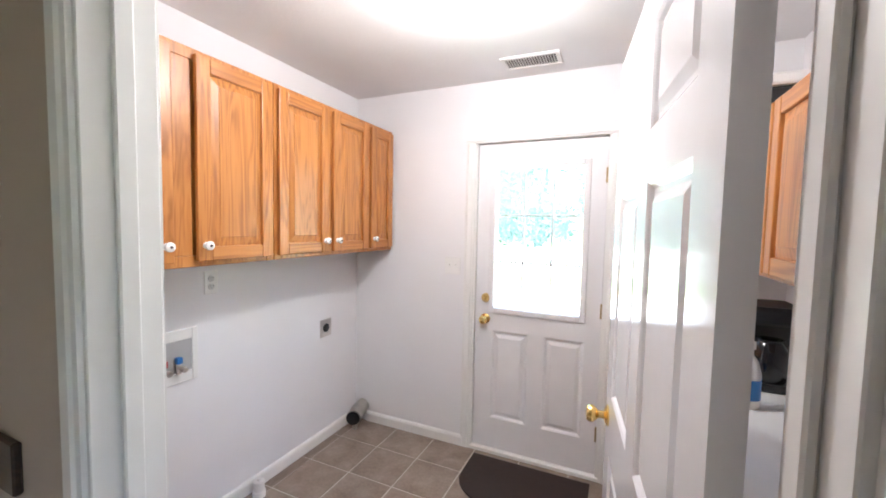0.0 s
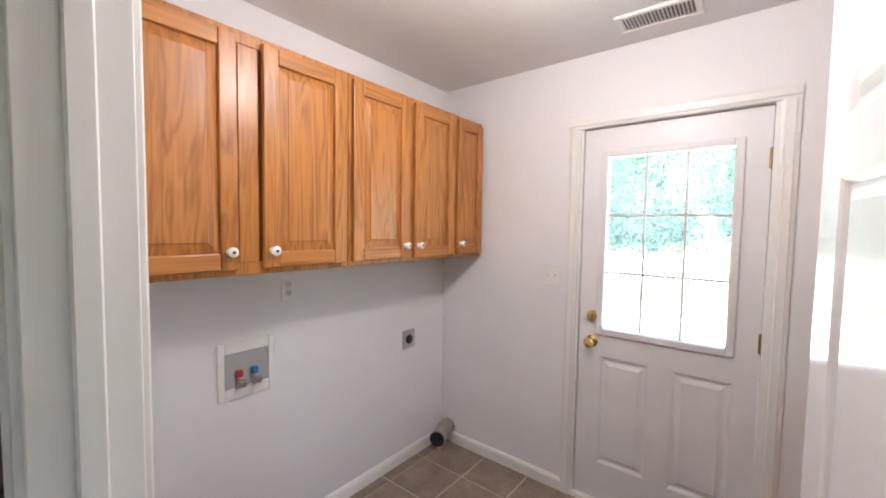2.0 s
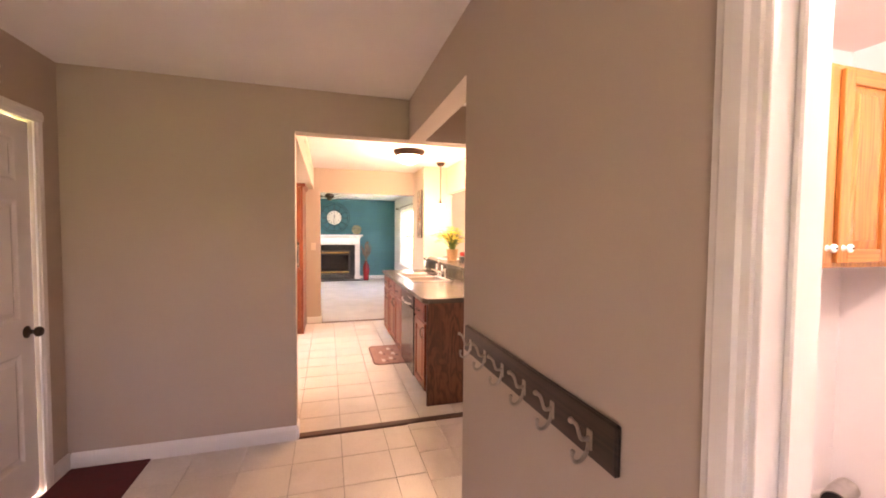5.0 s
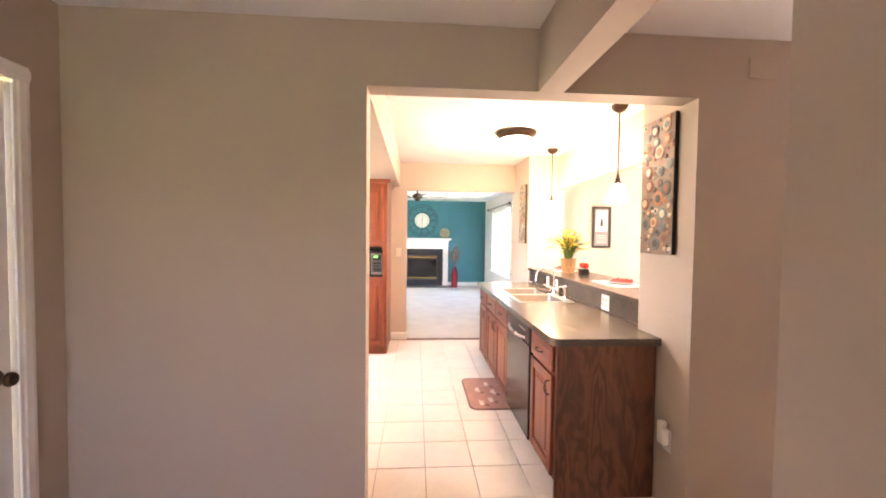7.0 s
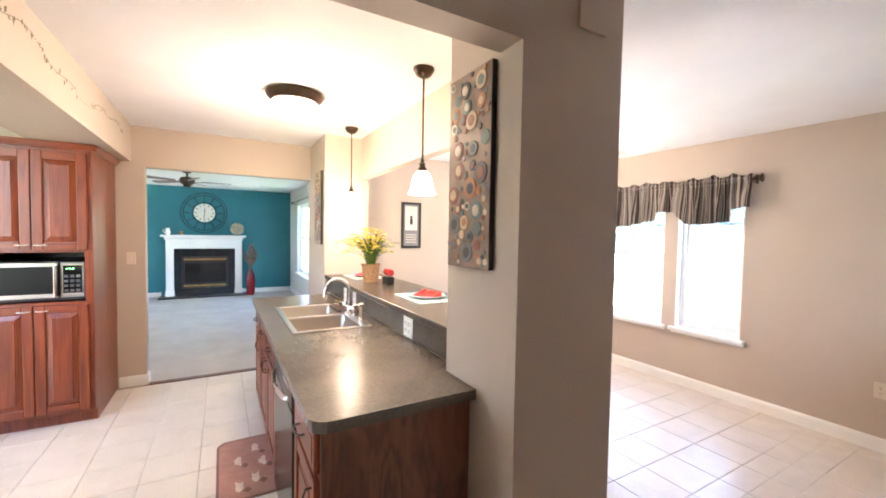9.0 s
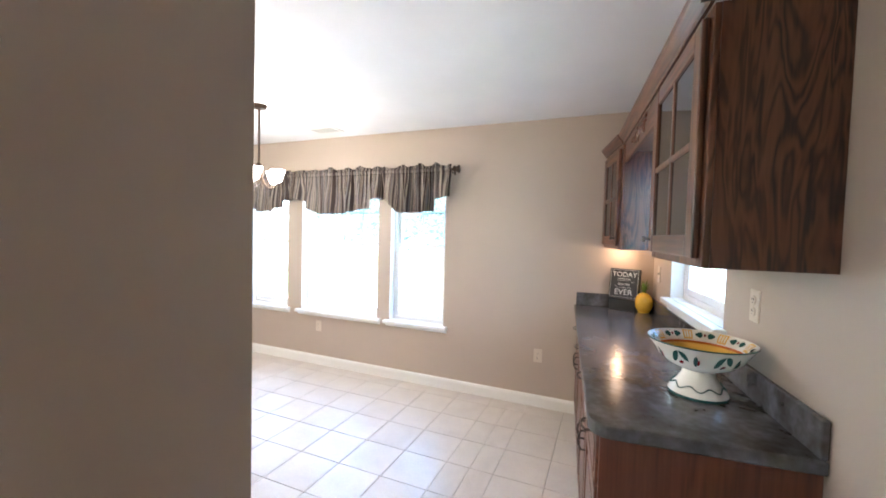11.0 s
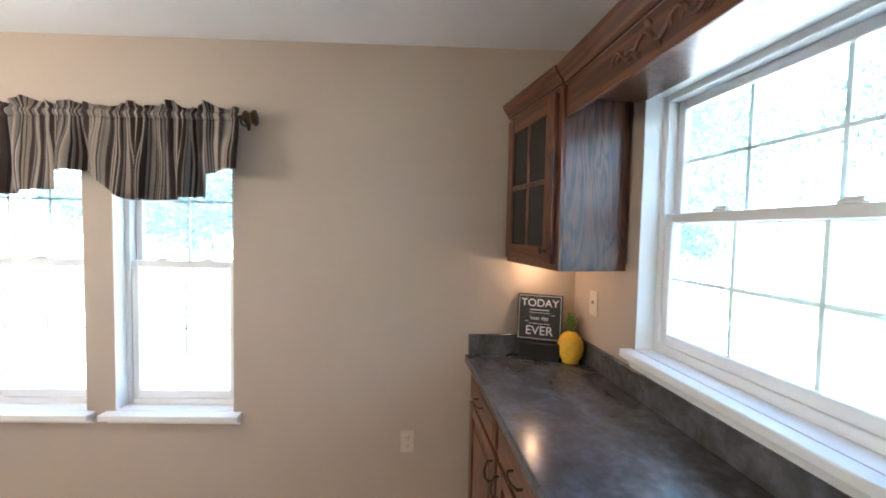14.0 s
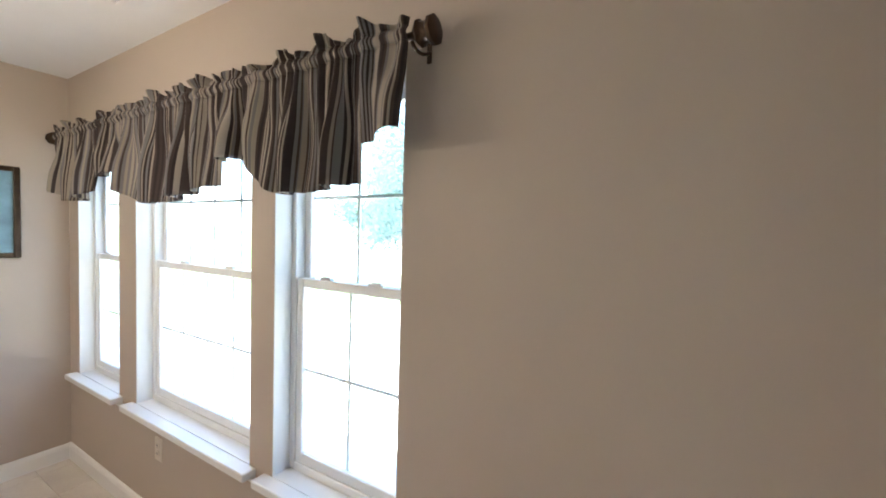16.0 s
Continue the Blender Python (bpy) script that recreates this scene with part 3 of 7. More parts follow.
def casing(parent, x0, x1, z1, y, sign=-1, w=0.064):
    """Door casing round an opening x0..x1 up to z1 on a wall face y; sign tells which way it stands out."""
    def bar(a, b, u, v):
        # profile: thin at the opening, thick outside
        bm = B()
        a, b, u, v = Vector(a), Vector(b), Vector(u), Vector(v)
        A = [bm.verts.new(a + u * h + v * d) for d, h in CASING]
        C = [bm.verts.new(b + u * h + v * d) for d, h in CASING]
        n = len(A)
        for k in range(n):
            bm.faces.new((A[k], A[(k + 1) % n], C[(k + 1) % n], C[k]))
        bm.faces.new(A[::-1])
        bm.faces.new(C)
        bmesh.ops.recalc_face_normals(bm, faces=bm.faces[:])
        part("casing", bm, M_TRIM, parent)
    v = (0, sign, 0)
    bar((x0, y, 0), (x0, y, z1), (-1, 0, 0), v)
    bar((x1, y, 0), (x1, y, z1), (1, 0, 0), v)
    bar((x0 - w, y, z1 + 0.0005), (x1 + w, y, z1 + 0.0005), (0, 0, 1), v)


def door_face(bm, w, h, panels, y, s, holes=()):
    """A door face at y made of strips round sunk, raised-and-fielded panels."""
    us = sorted({0, w, *[v for p in panels for v in p[:2]]})
    zs = sorted({0, h, *[v for p in panels for v in p[2:]]})
    inside = lambda u, z: any(p[0] < u < p[1] and p[2] < z < p[3] for p in panels)
    for a, b in zip(us, us[1:]):
        for c, d in zip(zs, zs[1:]):
            if not inside((a + b) / 2, (c + d) / 2):
                bm.faces.new([bm.verts.new((p, y, q)) for p, q in ((a, c), (b, c), (b, d), (a, d))])
    for p in panels:
        if p in holes:
            continue
        def ring(i, dep):
            return [bm.verts.new((u, y - s * dep, z)) for u, z in ((p[0] + i, p[2] + i), (p[1] - i, p[2] + i), (p[1] - i, p[3] - i), (p[0] + i, p[3] - i))]
        r = [ring(0, 0), ring(0.008, 0.004), ring(0.016, 0.011), ring(0.026, 0.011), ring(0.046, 0.003), ring(0.05, 0.003)]
        for a, b in zip(r, r[1:]):
            for k in range(4):
                bm.faces.new((a[k], a[(k + 1) % 4], b[(k + 1) % 4], b[k]))
        bm.faces.new(r[-1])


def door_slab(parent, name, w, h, t, panels, mat, label="", holes=()):
    """A slab x 0..w, y 0..t, z 0..h with moulded panels on both faces."""
    bm = B()
    door_face(bm, w, h, panels, 0, -1, holes)
    door_face(bm, w, h, panels, t, 1, holes)
    for a, b in (((0, 0), (0, h)), ((w, 0), (w, h)), ((0, 0), (w, 0)), ((0, h), (w, h))):
        bm.faces.new([bm.verts.new(v) for v in ((a[0], 0, a[1]), (b[0], 0, b[1]), (b[0], t, b[1]), (a[0], t, a[1]))])
    for p in holes:
        for a, b in (((p[0], p[2]), (p[0], p[3])), ((p[1], p[2]), (p[1], p[3])), ((p[0], p[2]), (p[1], p[2])), ((p[0], p[3]), (p[1], p[3]))):
            bm.faces.new([bm.verts.new(v) for v in ((a[0], 0, a[1]), (b[0], 0, b[1]), (b[0], t, b[1]), (a[0], t, a[1]))])
    bmesh.ops.remove_doubles(bm, verts=bm.verts[:], dist=1e-5)
    bmesh.ops.recalc_face_normals(bm, faces=bm.faces[:])
    return part(name, bm, mat, parent, label)


def door_knob(parent, x, y, z, s, mat, label):
    """A knob with its rose on a door face at y; s: -1 where it stands out to -y."""
    bm = B()
    lathe(bm, [(0.0001, 0), (0.033, 0), (0.033, s * 0.004), (0.024, s * 0.010), (0.012, s * 0.014), (0.012, s * 0.03), (0.019, s * 0.036),
               (0.027, s * 0.046), (0.028, s * 0.056), (0.022, s * 0.066), (0.0001, s * 0.069)], (x, y, z), 20, "y")
    return part("door_knob", bm, mat, parent, label, True)


def hinge(parent, x, y, z, mat, ax=1):
    bm = B()
    cyl(bm, (x, y, z - 0.045), (x, y, z + 0.045), 0.007, seg=10)
    ball(bm, (x, y, z + 0.048), 0.006, 8)
    ball(bm, (x, y, z - 0.048), 0.006, 8)
    bx(bm, x - 0.014 * ax, y - 0.001, z - 0.044, x, y + 0.003, z + 0.044)
    part("hinge", bm, mat, parent, smooth=True)


# outer door of the laundry
od = thing("door_1", (-0.285, YD + 0.022, 0.025), "closed white half-glazed steel door with brass knob and deadbolt", "door", kind="structure")
W = 0.785
lite = (0.10, 0.685, 0.93, 1.89)
slab_ob = door_slab(od, "door_slab", W, 2.02, 0.045, [(0.115, 0.355, 0.205, 0.80), (0.455, 0.695, 0.205, 0.80), lite], M_STEELDOOR, holes=[lite])
bm = B()
for a in ((lite[0] - 0.012, -0.012, lite[2] - 0.012, lite[0] + 0.024, 0.057, lite[3] + 0.012), (lite[1] - 0.024, -0.012, lite[2] - 0.012, lite[1] + 0.012, 0.057, lite[3] + 0.012),
          (lite[0] + 0.0245, -0.0115, lite[2] - 0.012, lite[1] - 0.0245, 0.0565, lite[2] + 0.024), (lite[0] + 0.0245, -0.0115, lite[3] - 0.024, lite[1] - 0.0245, 0.0565, lite[3] + 0.012)):
    bx(bm, *a, bev=0.006, seg=2)
part("glazing_frame", bm, M_STEELDOOR, od)
gl = (lite[0] + 0.024, lite[1] - 0.024, lite[2] + 0.024, lite[3] - 0.024)
for i in (1, 2):
    u = gl[0] + (gl[1] - gl[0]) * i / 3
    box("muntin", M_STEELDOOR, od, u - 0.006, 0.012, gl[2], u + 0.006, 0.032, gl[3], bev=0.003)
    v = gl[2] + (gl[3] - gl[2]) * i / 3
    box("muntin", M_STEELDOOR, od, gl[0], 0.0125, v - 0.006, gl[1], 0.0315, v + 0.006, bev=0.003)
for i in range(3):
    for j in range(3):
        w3, h3 = (gl[1] - gl[0]) / 3, (gl[3] - gl[2]) / 3
        p = box("pane", M_GLASS, od, gl[0] + w3 * i + 0.003, 0.020, gl[2] + h3 * j + 0.003, gl[0] + w3 * (i + 1) - 0.003, 0.024, gl[2] + h3 * (j + 1) - 0.003)
        p.visible_shadow = False
door_knob(od, 0.07, -0.0005, 0.875, -1, M_BRASS, "round polished brass knob")
bm = B()
lathe(bm, [(0.0001, 0), (0.031, 0), (0.031, -0.006), (0.024, -0.016), (0.012, -0.018), (0.0001, -0.018)], (0.07, 0, 1.015), 20, "y")
bx(bm, 0.065, -0.03, 1.0, 0.075, -0.014, 1.03, 0.003)
part("deadbolt", bm, M_BRASS, od, "brass deadbolt thumb turn", True)
for z in (0.25, 1.0, 1.80):
    hinge(od, W + 0.006, -0.004, z, M_AGED)
df = thing("door_frame", (0, 0, 0), "white moulded casing round the outer door", "door frame", kind="structure")
casing(df, -0.30, 0.52, 2.052, YD)
for a in ((-0.31, YD, 0, -0.288, YD + 0.12, 2.074), (0.5025, YD, 0, 0.53, YD + 0.12, 2.074), (-0.2875, YD, 2.050, 0.502, YD + 0.12, 2.074)):
    box("jamb", M_TRIM, df, *a)

for a in ((-0.2875, YD + 0.068, 0.0, -0.268, YD + 0.085, 2.049), (0.484, YD + 0.068, 0.0, 0.502, YD + 0.085, 2.049), (-0.2675, YD + 0.068, 2.030, 0.4835, YD + 0.085, 2.049)):
    box("door_stop", M_TRIM, df, *a)

# open laundry door and its frame
lf = thing("door_frame", (0, 0, 0), "white moulded casing round the laundry doorway", "door frame", kind="structure")
casing(lf, -0.240, 0.735, 2.065, YH)
casing(lf, -0.240, 0.735, 2.065, YHB, 1)
for a in ((-0.2495, YH - 0.001, 0, -0.230, YHB + 0.001, 2.074), (0.725, YH - 0.001, 0, 0.7445, YHB + 0.001, 2.074), (-0.2295, YH - 0.001, 2.055, 0.7245, YHB + 0.001, 2.074)):
    box("jamb", M_TRIM, lf, *a, bev=0.002)
for a in ((-0.230, YH + 0.045, 0, -0.218, YH + 0.078, 2.043), (0.713, YH + 0.045, 0, 0.725, YH + 0.078, 2.043), (-0.230, YH + 0.045, 2.0435, 0.725, YH + 0.078, 2.055)):
    box("door_stop", M_TRIM, lf, *a, bev=0.003)
SIX = [(u0, u1, z0, z1) for u0, u1 in ((0.11, 0.405), (0.505, 0.80)) for z0, z1 in ((0.22, 0.80), (0.98, 1.60), (1.70, 1.92))]


def six_panel(name, at, rz, label, knob_mat, kx, faces=(-1, 1)):
    d = thing(name, at, label, "door", kind="structure", rz=rz)
    door_slab(d, "door_slab", 0.91, 2.02, 0.036, SIX, M_DOOR)
    if -1 in faces:
        door_knob(d, kx, -0.0003, 0.905, -1, knob_mat, "round metal door knob")
    if 1 in faces:
        door_knob(d, kx, 0.0363, 0.905, 1, knob_mat, "round metal door knob")
    return d


ld = six_panel("door_2", (0.708, YHB + 0.035, 0.012), 97, "open white six-panel laundry door with brass knob", M_BRASS, 0.845)
bm = B()
bx(bm, 0.9096, 0.007, 0.84, 0.9125, 0.029, 0.97, 0.001)
part("latch_plate", bm, M_BRASS, ld)
for z in (0.2, 1.0, 1.8):
    hinge(ld, -0.006, -0.002, z, M_BRASS)

# closed door of the hall
hd = six_panel("door_3", (-2.49, -1.43, 0.012), 0, "closed white hall door with a dark knob beside a red mat", M_BRONZE, 0.065, (1,))
hd.scale = (0.87, 1, 1)
hf = thing("door_frame", (0, 0, 0), "white moulded casing round the hall door", "door frame", kind="structure")
casing(hf, -2.50, -1.69, 2.045, -1.38, 1)


def sash_window(name, at, w, h, cols, label, rz=0, split=0.52):
    """A white double-hung window, x 0..w, y 0..0.07 (outwards), z 0..h, grilles in both sashes."""
    t = thing(name, at, label, "window", kind="structure", rz=rz)
    f = 0.028
    for a in ((0, 0, 0, f, 0.075, h), (w - f, 0, 0, w, 0.075, h), (f, 0.0005, 0, w - f, 0.0745, f + 0.006), (f, 0.0005, h - f, w - f, 0.0745, h)):
        box("window_frame", M_VINYL, t, *a, bev=0.003)
    m = h * split
    for nm, z0, z1, y0 in (("lower_sash", f + 0.0065, m + 0.022, 0.006), ("upper_sash", m - 0.02, h - f - 0.0005, 0.04)):
        s = 0.034
        bm = B()
        for a in ((f + 0.001, y0, z0, f + s, y0 + 0.028, z1), (w - f - s, y0, z0, w - f - 0.001, y0 + 0.028, z1), (f + s + 0.0004, y0 + 0.0008, z0, w - f - s - 0.0004, y0 + 0.0272, z0 + s + 0.006), (f + s + 0.0004, y0 + 0.0008, z1 - s, w - f - s - 0.0004, y0 + 0.0272, z1)):
            bx(bm, *a, bev=0.003)
        sh = part(nm, bm, M_VINYL, t)
        a0, a1, c0, c1 = f + s, w - f - s, z0 + s + 0.006, z1 - s
        p = box("pane", M_GLASS, sh, a0 - 0.004, y0 + 0.012, c0 - 0.004, a1 + 0.004, y0 + 0.016, c1 + 0.004)
        p.visible_shadow = False
        for k in range(1, cols):
            u = a0 + (a1 - a0) * k / cols
            box("grille", M_VINYL, sh, u - 0.006, y0 + 0.0165, c0, u + 0.006, y0 + 0.0215, c1)
        v = (c0 + c1) / 2
        box("grille", M_VINYL, sh, a0, y0 + 0.0168, v - 0.006, a1, y0 + 0.0212, v + 0.006)
    for u in (0.3, 0.7):
        bm = B()
        bx(bm, w * u - 0.028, 0.008, m + 0.0222, w * u + 0.028, 0.03, m + 0.031, 0.003)
        bx(bm, w * u - 0.006, 0.0, m + 0.031, w * u + 0.034, 0.016, m + 0.037, 0.002)
        part("sash_lock", bm, M_VINYL, t, "small sash lock")
    return t


# ---- laundry ----
def laundry_unit(y0, y1, doors, label):
    u = thing("wall_cabinet", (XL, y0, 1.33), label, "cabinet", "laundry wall cabinets", rz=90)
    w, h, d = y1 - y0, 0.84, 0.295
    bm = B()
    bx(bm, 0.0005, -d, 0.012, w - 0.0005, -0.001, h - 0.001)
    part("body", bm, M_OAK, u)
    bm = B()
    bx(bm, 0.0008, -d - 0.016, 0, 0.042, -d, h, 0.002)
    bx(bm, w - 0.042, -d - 0.016, 0, w - 0.0008, -d, h, 0.002)
    bx(bm, 0.0425, -d - 0.0155, 0.0005, w - 0.0425, -d, 0.045, 0.002)
    bx(bm, 0.0425, -d - 0.0155, h - 0.045, w - 0.0425, -d, h - 0.0005, 0.002)
    if len(doors) == 2:
        c = (doors[0][1] + doors[1][0]) / 2 - y0
        bx(bm, c - 0.035, -d - 0.0153, 0.0455, c + 0.035, -d, h - 0.0455, 0.002)
    part("face_frame", bm, M_OAK, u)
    for a, b, side in doors:
        dr = raised_door(u, a - y0, b - y0, 0.022, h - 0.022, -d - 0.017, M_OAK)
        kx = (b - y0 - 0.03) if side > 0 else (a - y0 + 0.03)
        k = knob(dr, kx, 0.085, -d - 0.037, M_PORC, 0.018, "white porcelain knob")
        bm = B()
        lathe(bm, [(0.0001, 0), (0.006, 0), (0.005, -0.003), (0.0001, -0.004)], (kx, -d - 0.069, 0.085), 10, "y")
        part("knob_screw", bm, M_PEWTER, k, smooth=True)
    return u


laundry_unit(0.852, 1.757, [(0.875, 1.285, 1), (1.375, 1.735, -1)], "honey oak double wall cabinet with white knobs over the washer box")
laundry_unit(1.758, 2.522, [(1.775, 2.128, 1), (2.168, 2.505, -1)], "honey oak double wall cabinet with white porcelain knobs")
laundry_unit(2.523, 2.815, [(2.540, 2.798, -1)], "narrow honey oak single-door wall cabinet in the corner")

wall_plate((-0.45, YD, 1.24), 0, "toggle2", M_PLASTIC, "white double light switch beside the outer door", "switch")
wall_plate((XL, 1.65, 1.21), 90, "outlet", M_PLASTIC, "white wall outlet below the oak cabinets", "outlet")
dv = thing("dryer_outlet", (XL, 2.475, 0.79), "steel dryer power outlet with black socket", "outlet", rz=90)
box("cover_plate", M_STEEL, dv, -0.055, -0.006, -0.06, 0.055, 0, 0.06, bev=0.002)
bm = B()
lathe(bm, [(0.0001, -0.012), (0.026, -0.012), (0.030, -0.009), (0.030, -0.003)], (0, 0, 0), 20, "y")
part("socket", bm, M_BLACK, dv, "round black socket", True)
wb = thing("washer_box", (XL, 1.455, 0.885), "white recessed washer supply box with red and blue valves", "washer box", rz=90)
bm = B()
for a in ((-0.122, -0.008, -0.125, -0.095, 0, 0.125), (0.095, -0.008, -0.125, 0.122, 0, 0.125), (-0.0945, -0.0078, 0.075, 0.0945, 0, 0.125), (-0.0945, -0.0078, -0.125, 0.0945, 0, -0.075)):
    bx(bm, *a, bev=0.002)
part("face_plate", bm, M_PLASTIC, wb)
box("back_panel", plain("grey_box_inside", (0.42, 0.42, 0.42), 0.5), wb, -0.095, -0.0015, -0.075, 0.095, -0.0005, 0.075)
for u, mt, lb in ((-0.04, M_REDV, "red"), (0.025, M_BLUEV, "blue")):
    bm = B()
    cyl(bm, (u, -0.018, -0.075), (u, -0.018, -0.03), 0.011, 0.009, 12)
    cyl(bm, (u, -0.018, -0.045), (u, -0.055, -0.045), 0.009, seg=12)
    cyl(bm, (u, -0.05, -0.045), (u, -0.065, -0.05), 0.013, seg=12)
    v = part("valve", bm, M_STEEL, wb, "chrome water valve", True)
    bm = B()
    bx(bm, u - 0.013, -0.032, -0.028, u + 0.013, -0.006, 0.002, 0.005, 2)
    cyl(bm, (u, -0.019, -0.035), (u, -0.019, -0.027), 0.006, seg=10)
    part("valve_handle", bm, mt, v, lb + " valve handle")
dd = thing("dryer_vent_pipe", (XL + 0.075, YD - 0.06, 0.0), "galvanised dryer vent elbow at the floor corner", "vent pipe")
bm = B()
tube(bm, bez((0.03, -0.10, 0.09), (0.01, -0.05, 0.09), (-0.0, -0.03, 0.10), (0.0, 0.058, 0.115), 10), 0.052, 20)
part("elbow", bm, M_GALV, dd, smooth=True)
bm = B()
lathe(bm, [(0.05, 0.0), (0.054, 0.0), (0.055, 0.012), (0.05, 0.014)], (0, 0, 0), 20, "y")
bmesh.ops.transform(bm, matrix=pose(0.033, -0.113, 0.09, 0, 0, 22), verts=bm.verts[:])
part("collar", bm, M_GALV, dd, smooth=True)
# black disc stands in for the shade inside the open pipe
bm = B()
lathe(bm, [(0.0001, 0), (0.049, 0), (0.049, 0.003)], (0, 0, 0), 20, "y")
bmesh.ops.transform(bm, matrix=pose(0.036, -0.122, 0.09, 0, 0, 22), verts=bm.verts[:])
part("mouth_shade", bm, M_BLACK, dd, "black disc for the shaded inside of the pipe")
bm = B()
cyl(bm, (0.03, -0.09, 0.0), (0.03, -0.09, 0.05), 0.02, seg=10)
part("support", bm, M_GALV, dd)
dr = thing("floor_cleanout", (XL + 0.075, 1.86, 0), "small white capped pipe at the baseboard", "pipe")
bm = B()
lathe(bm, [(0.0001, 0), (0.034, 0), (0.034, 0.03), (0.028, 0.036), (0.028, 0.07), (0.03, 0.072), (0.03, 0.085), (0.012, 0.09), (0.012, 0.102), (0.0001, 0.102)], seg=18)
part("capped_pipe", bm, M_PLASTIC, dr, smooth=True)


def ceiling_vent(at, rz, w, d, label, slats, mat=None, gap=None):
    v = thing("ceiling_vent", at, label, "vent", rz=rz)
    m = mat or M_PLASTIC
    bm = B()
    for a in ((-w / 2, -d / 2, -0.012, w / 2, -d / 2 + 0.025, 0), (-w / 2, d / 2 - 0.025, -0.012, w / 2, d / 2, 0), (-w / 2, -d / 2 + 0.0255, -0.0118, -w / 2 + 0.025, d / 2 - 0.0255, 0), (w / 2 - 0.025, -d / 2 + 0.0255, -0.0118, w / 2, d / 2 - 0.0255, 0)):
        bx(bm, *a, bev=0.003)
    part("frame", bm, m, v)
    # black sheet in place of the shade between the slats
    box("gap_shade", M_BLACK, v, -w / 2 + 0.02, -d / 2 + 0.02, -0.002, w / 2 - 0.02, d / 2 - 0.02, -0.0005)
    for k in range(slats):
        u = -w / 2 + 0.03 + (w - 0.06) * (k + 0.5) / slats
        bm = B()
        bx(bm, -0.001, -d / 2 + 0.026, -0.0045, 0.001, d / 2 - 0.026, 0.0045)
        bmesh.ops.transform(bm, matrix=pose(u, 0, -0.0075, 0, 25, 0), verts=bm.verts[:])
        part("slat", bm, gap or m, v)
    return v


ceiling_vent((0.09, 2.60, CE), 1, 0.32, 0.17, "white louvred ceiling vent of the laundry", 18)
ll = thing("ceiling_light", (0.05, 1.72, CE), "lit flush white glass laundry ceiling light", "ceiling light")
bm = B()
lathe(bm, [(0.0001, 0), (0.15, 0), (0.15, -0.02), (0.14, -0.025)], seg=28)
part("base", bm, M_PLASTIC, ll, smooth=True)
bm = B()
lathe(bm, [(0.138, -0.024), (0.135, -0.05), (0.11, -0.08), (0.06, -0.10), (0.0001, -0.105)], seg=28)
q = part("diffuser", bm, M_SHADEW, ll, "glowing white glass bowl", True)
q.visible_shadow = False

mt = thing("door_mat", (0.12, 2.52, 0), "dark brown half-round door mat at the outer door", "mat")
bm = B()
ring = [(0.36 * math.cos(a), -0.22 * math.sin(a)) for a in (math.pi * k / 18 for k in range(19))]
lo = [bm.verts.new((x, y, 0.0)) for x, y in [(0.36, 0.24)] + ring + [(-0.36, 0.24)]]
f0 = bm.faces.new(lo)
ex = bmesh.ops.extrude_face_region(bm, geom=[f0])
bmesh.ops.translate(bm, vec=(0, 0, 0.012), verts=[v for v in ex["geom"] if isinstance(v, bmesh.types.BMVert)])
bmesh.ops.recalc_face_normals(bm, faces=bm.faces[:])
part("mat_body", bm, M_MATD, mt)

# counter and cupboards behind the open door
lc = thing("base_cabinet", (XLE, 2.815, 0), "oak base cabinet with drawer in the laundry corner", "cabinet", rz=-90)
LW = 1.85
box("body", M_OAK, lc, 0, -0.57, 0.09, LW, -0.001, 0.875)
box("toe_kick", M_BLACK, lc, 0.01, -0.50, 0, LW - 0.01, -0.01, 0.0895)
for k in range(4):
    a = 0.02 + k * 0.455
    dw = box("drawer", M_OAKH, lc, a, -0.592, 0.70, a + 0.43, -0.571, 0.86, bev=0.004)
    knob(dw, a + 0.215, 0.78, -0.592, M_PORC, 0.016, "white porcelain knob")
    d1 = raised_door(lc, a, a + 0.43, 0.11, 0.68, -0.571, M_OAK)
    knob(d1, a + 0.04, 0.62, -0.592, M_PORC, 0.016, "white porcelain knob")
tagged(box("worktop", plain("white_laminate", (0.72, 0.72, 0.72), 0.3, var=0.03), None, XLE - 0.625, 2.815 - LW - 0.01, 0.876, XLE - 0.001, 2.818, 0.914, bev=0.006, seg=2), "white laminate worktop on the laundry cabinets", "worktop")
uc = thing("wall_cabinet", (XLE, 2.815, 1.36), "oak wall cabinet above the laundry counter", "cabinet", rz=-90)
box("body", M_OAK, uc, 0, -0.30, 0, 1.2, -0.001, 0.60)
for k in range(3):
    raised_door(uc, 0.01 + k * 0.395, 0.39 + k * 0.395, 0.015, 0.585, -0.301, M_OAK)
bxs = thing("storage_bin", (1.17, 2.45, 1.9605), "black and white folded bin on the wall cabinet", "bin")
bm = B()
bx(bm, -0.14, -0.2, 0, 0.14, 0.2, 0.10, 0.01)
part("body", bm, M_BLACK, bxs)
bm = B()
bx(bm, -0.15, -0.21, 0.1005, 0.15, 0.21, 0.15, 0.012, 2)
part("cloth_top", bm, M_PLASTIC, bxs)
cf = thing("coffee_maker", (1.12, 2.30, 0.9145), "black coffee maker on the laundry counter", "coffee maker")
bm = B()
bx(bm, -0.10, -0.12, 0, 0.10, 0.12, 0.03, 0.008)
bx(bm, -0.10, 0.02, 0.0305, 0.10, 0.12, 0.25, 0.008)
bx(bm, -0.10, -0.12, 0.2505, 0.10, 0.12, 0.32, 0.012)
part("housing", bm, M_BLACK, cf)
bm = B()
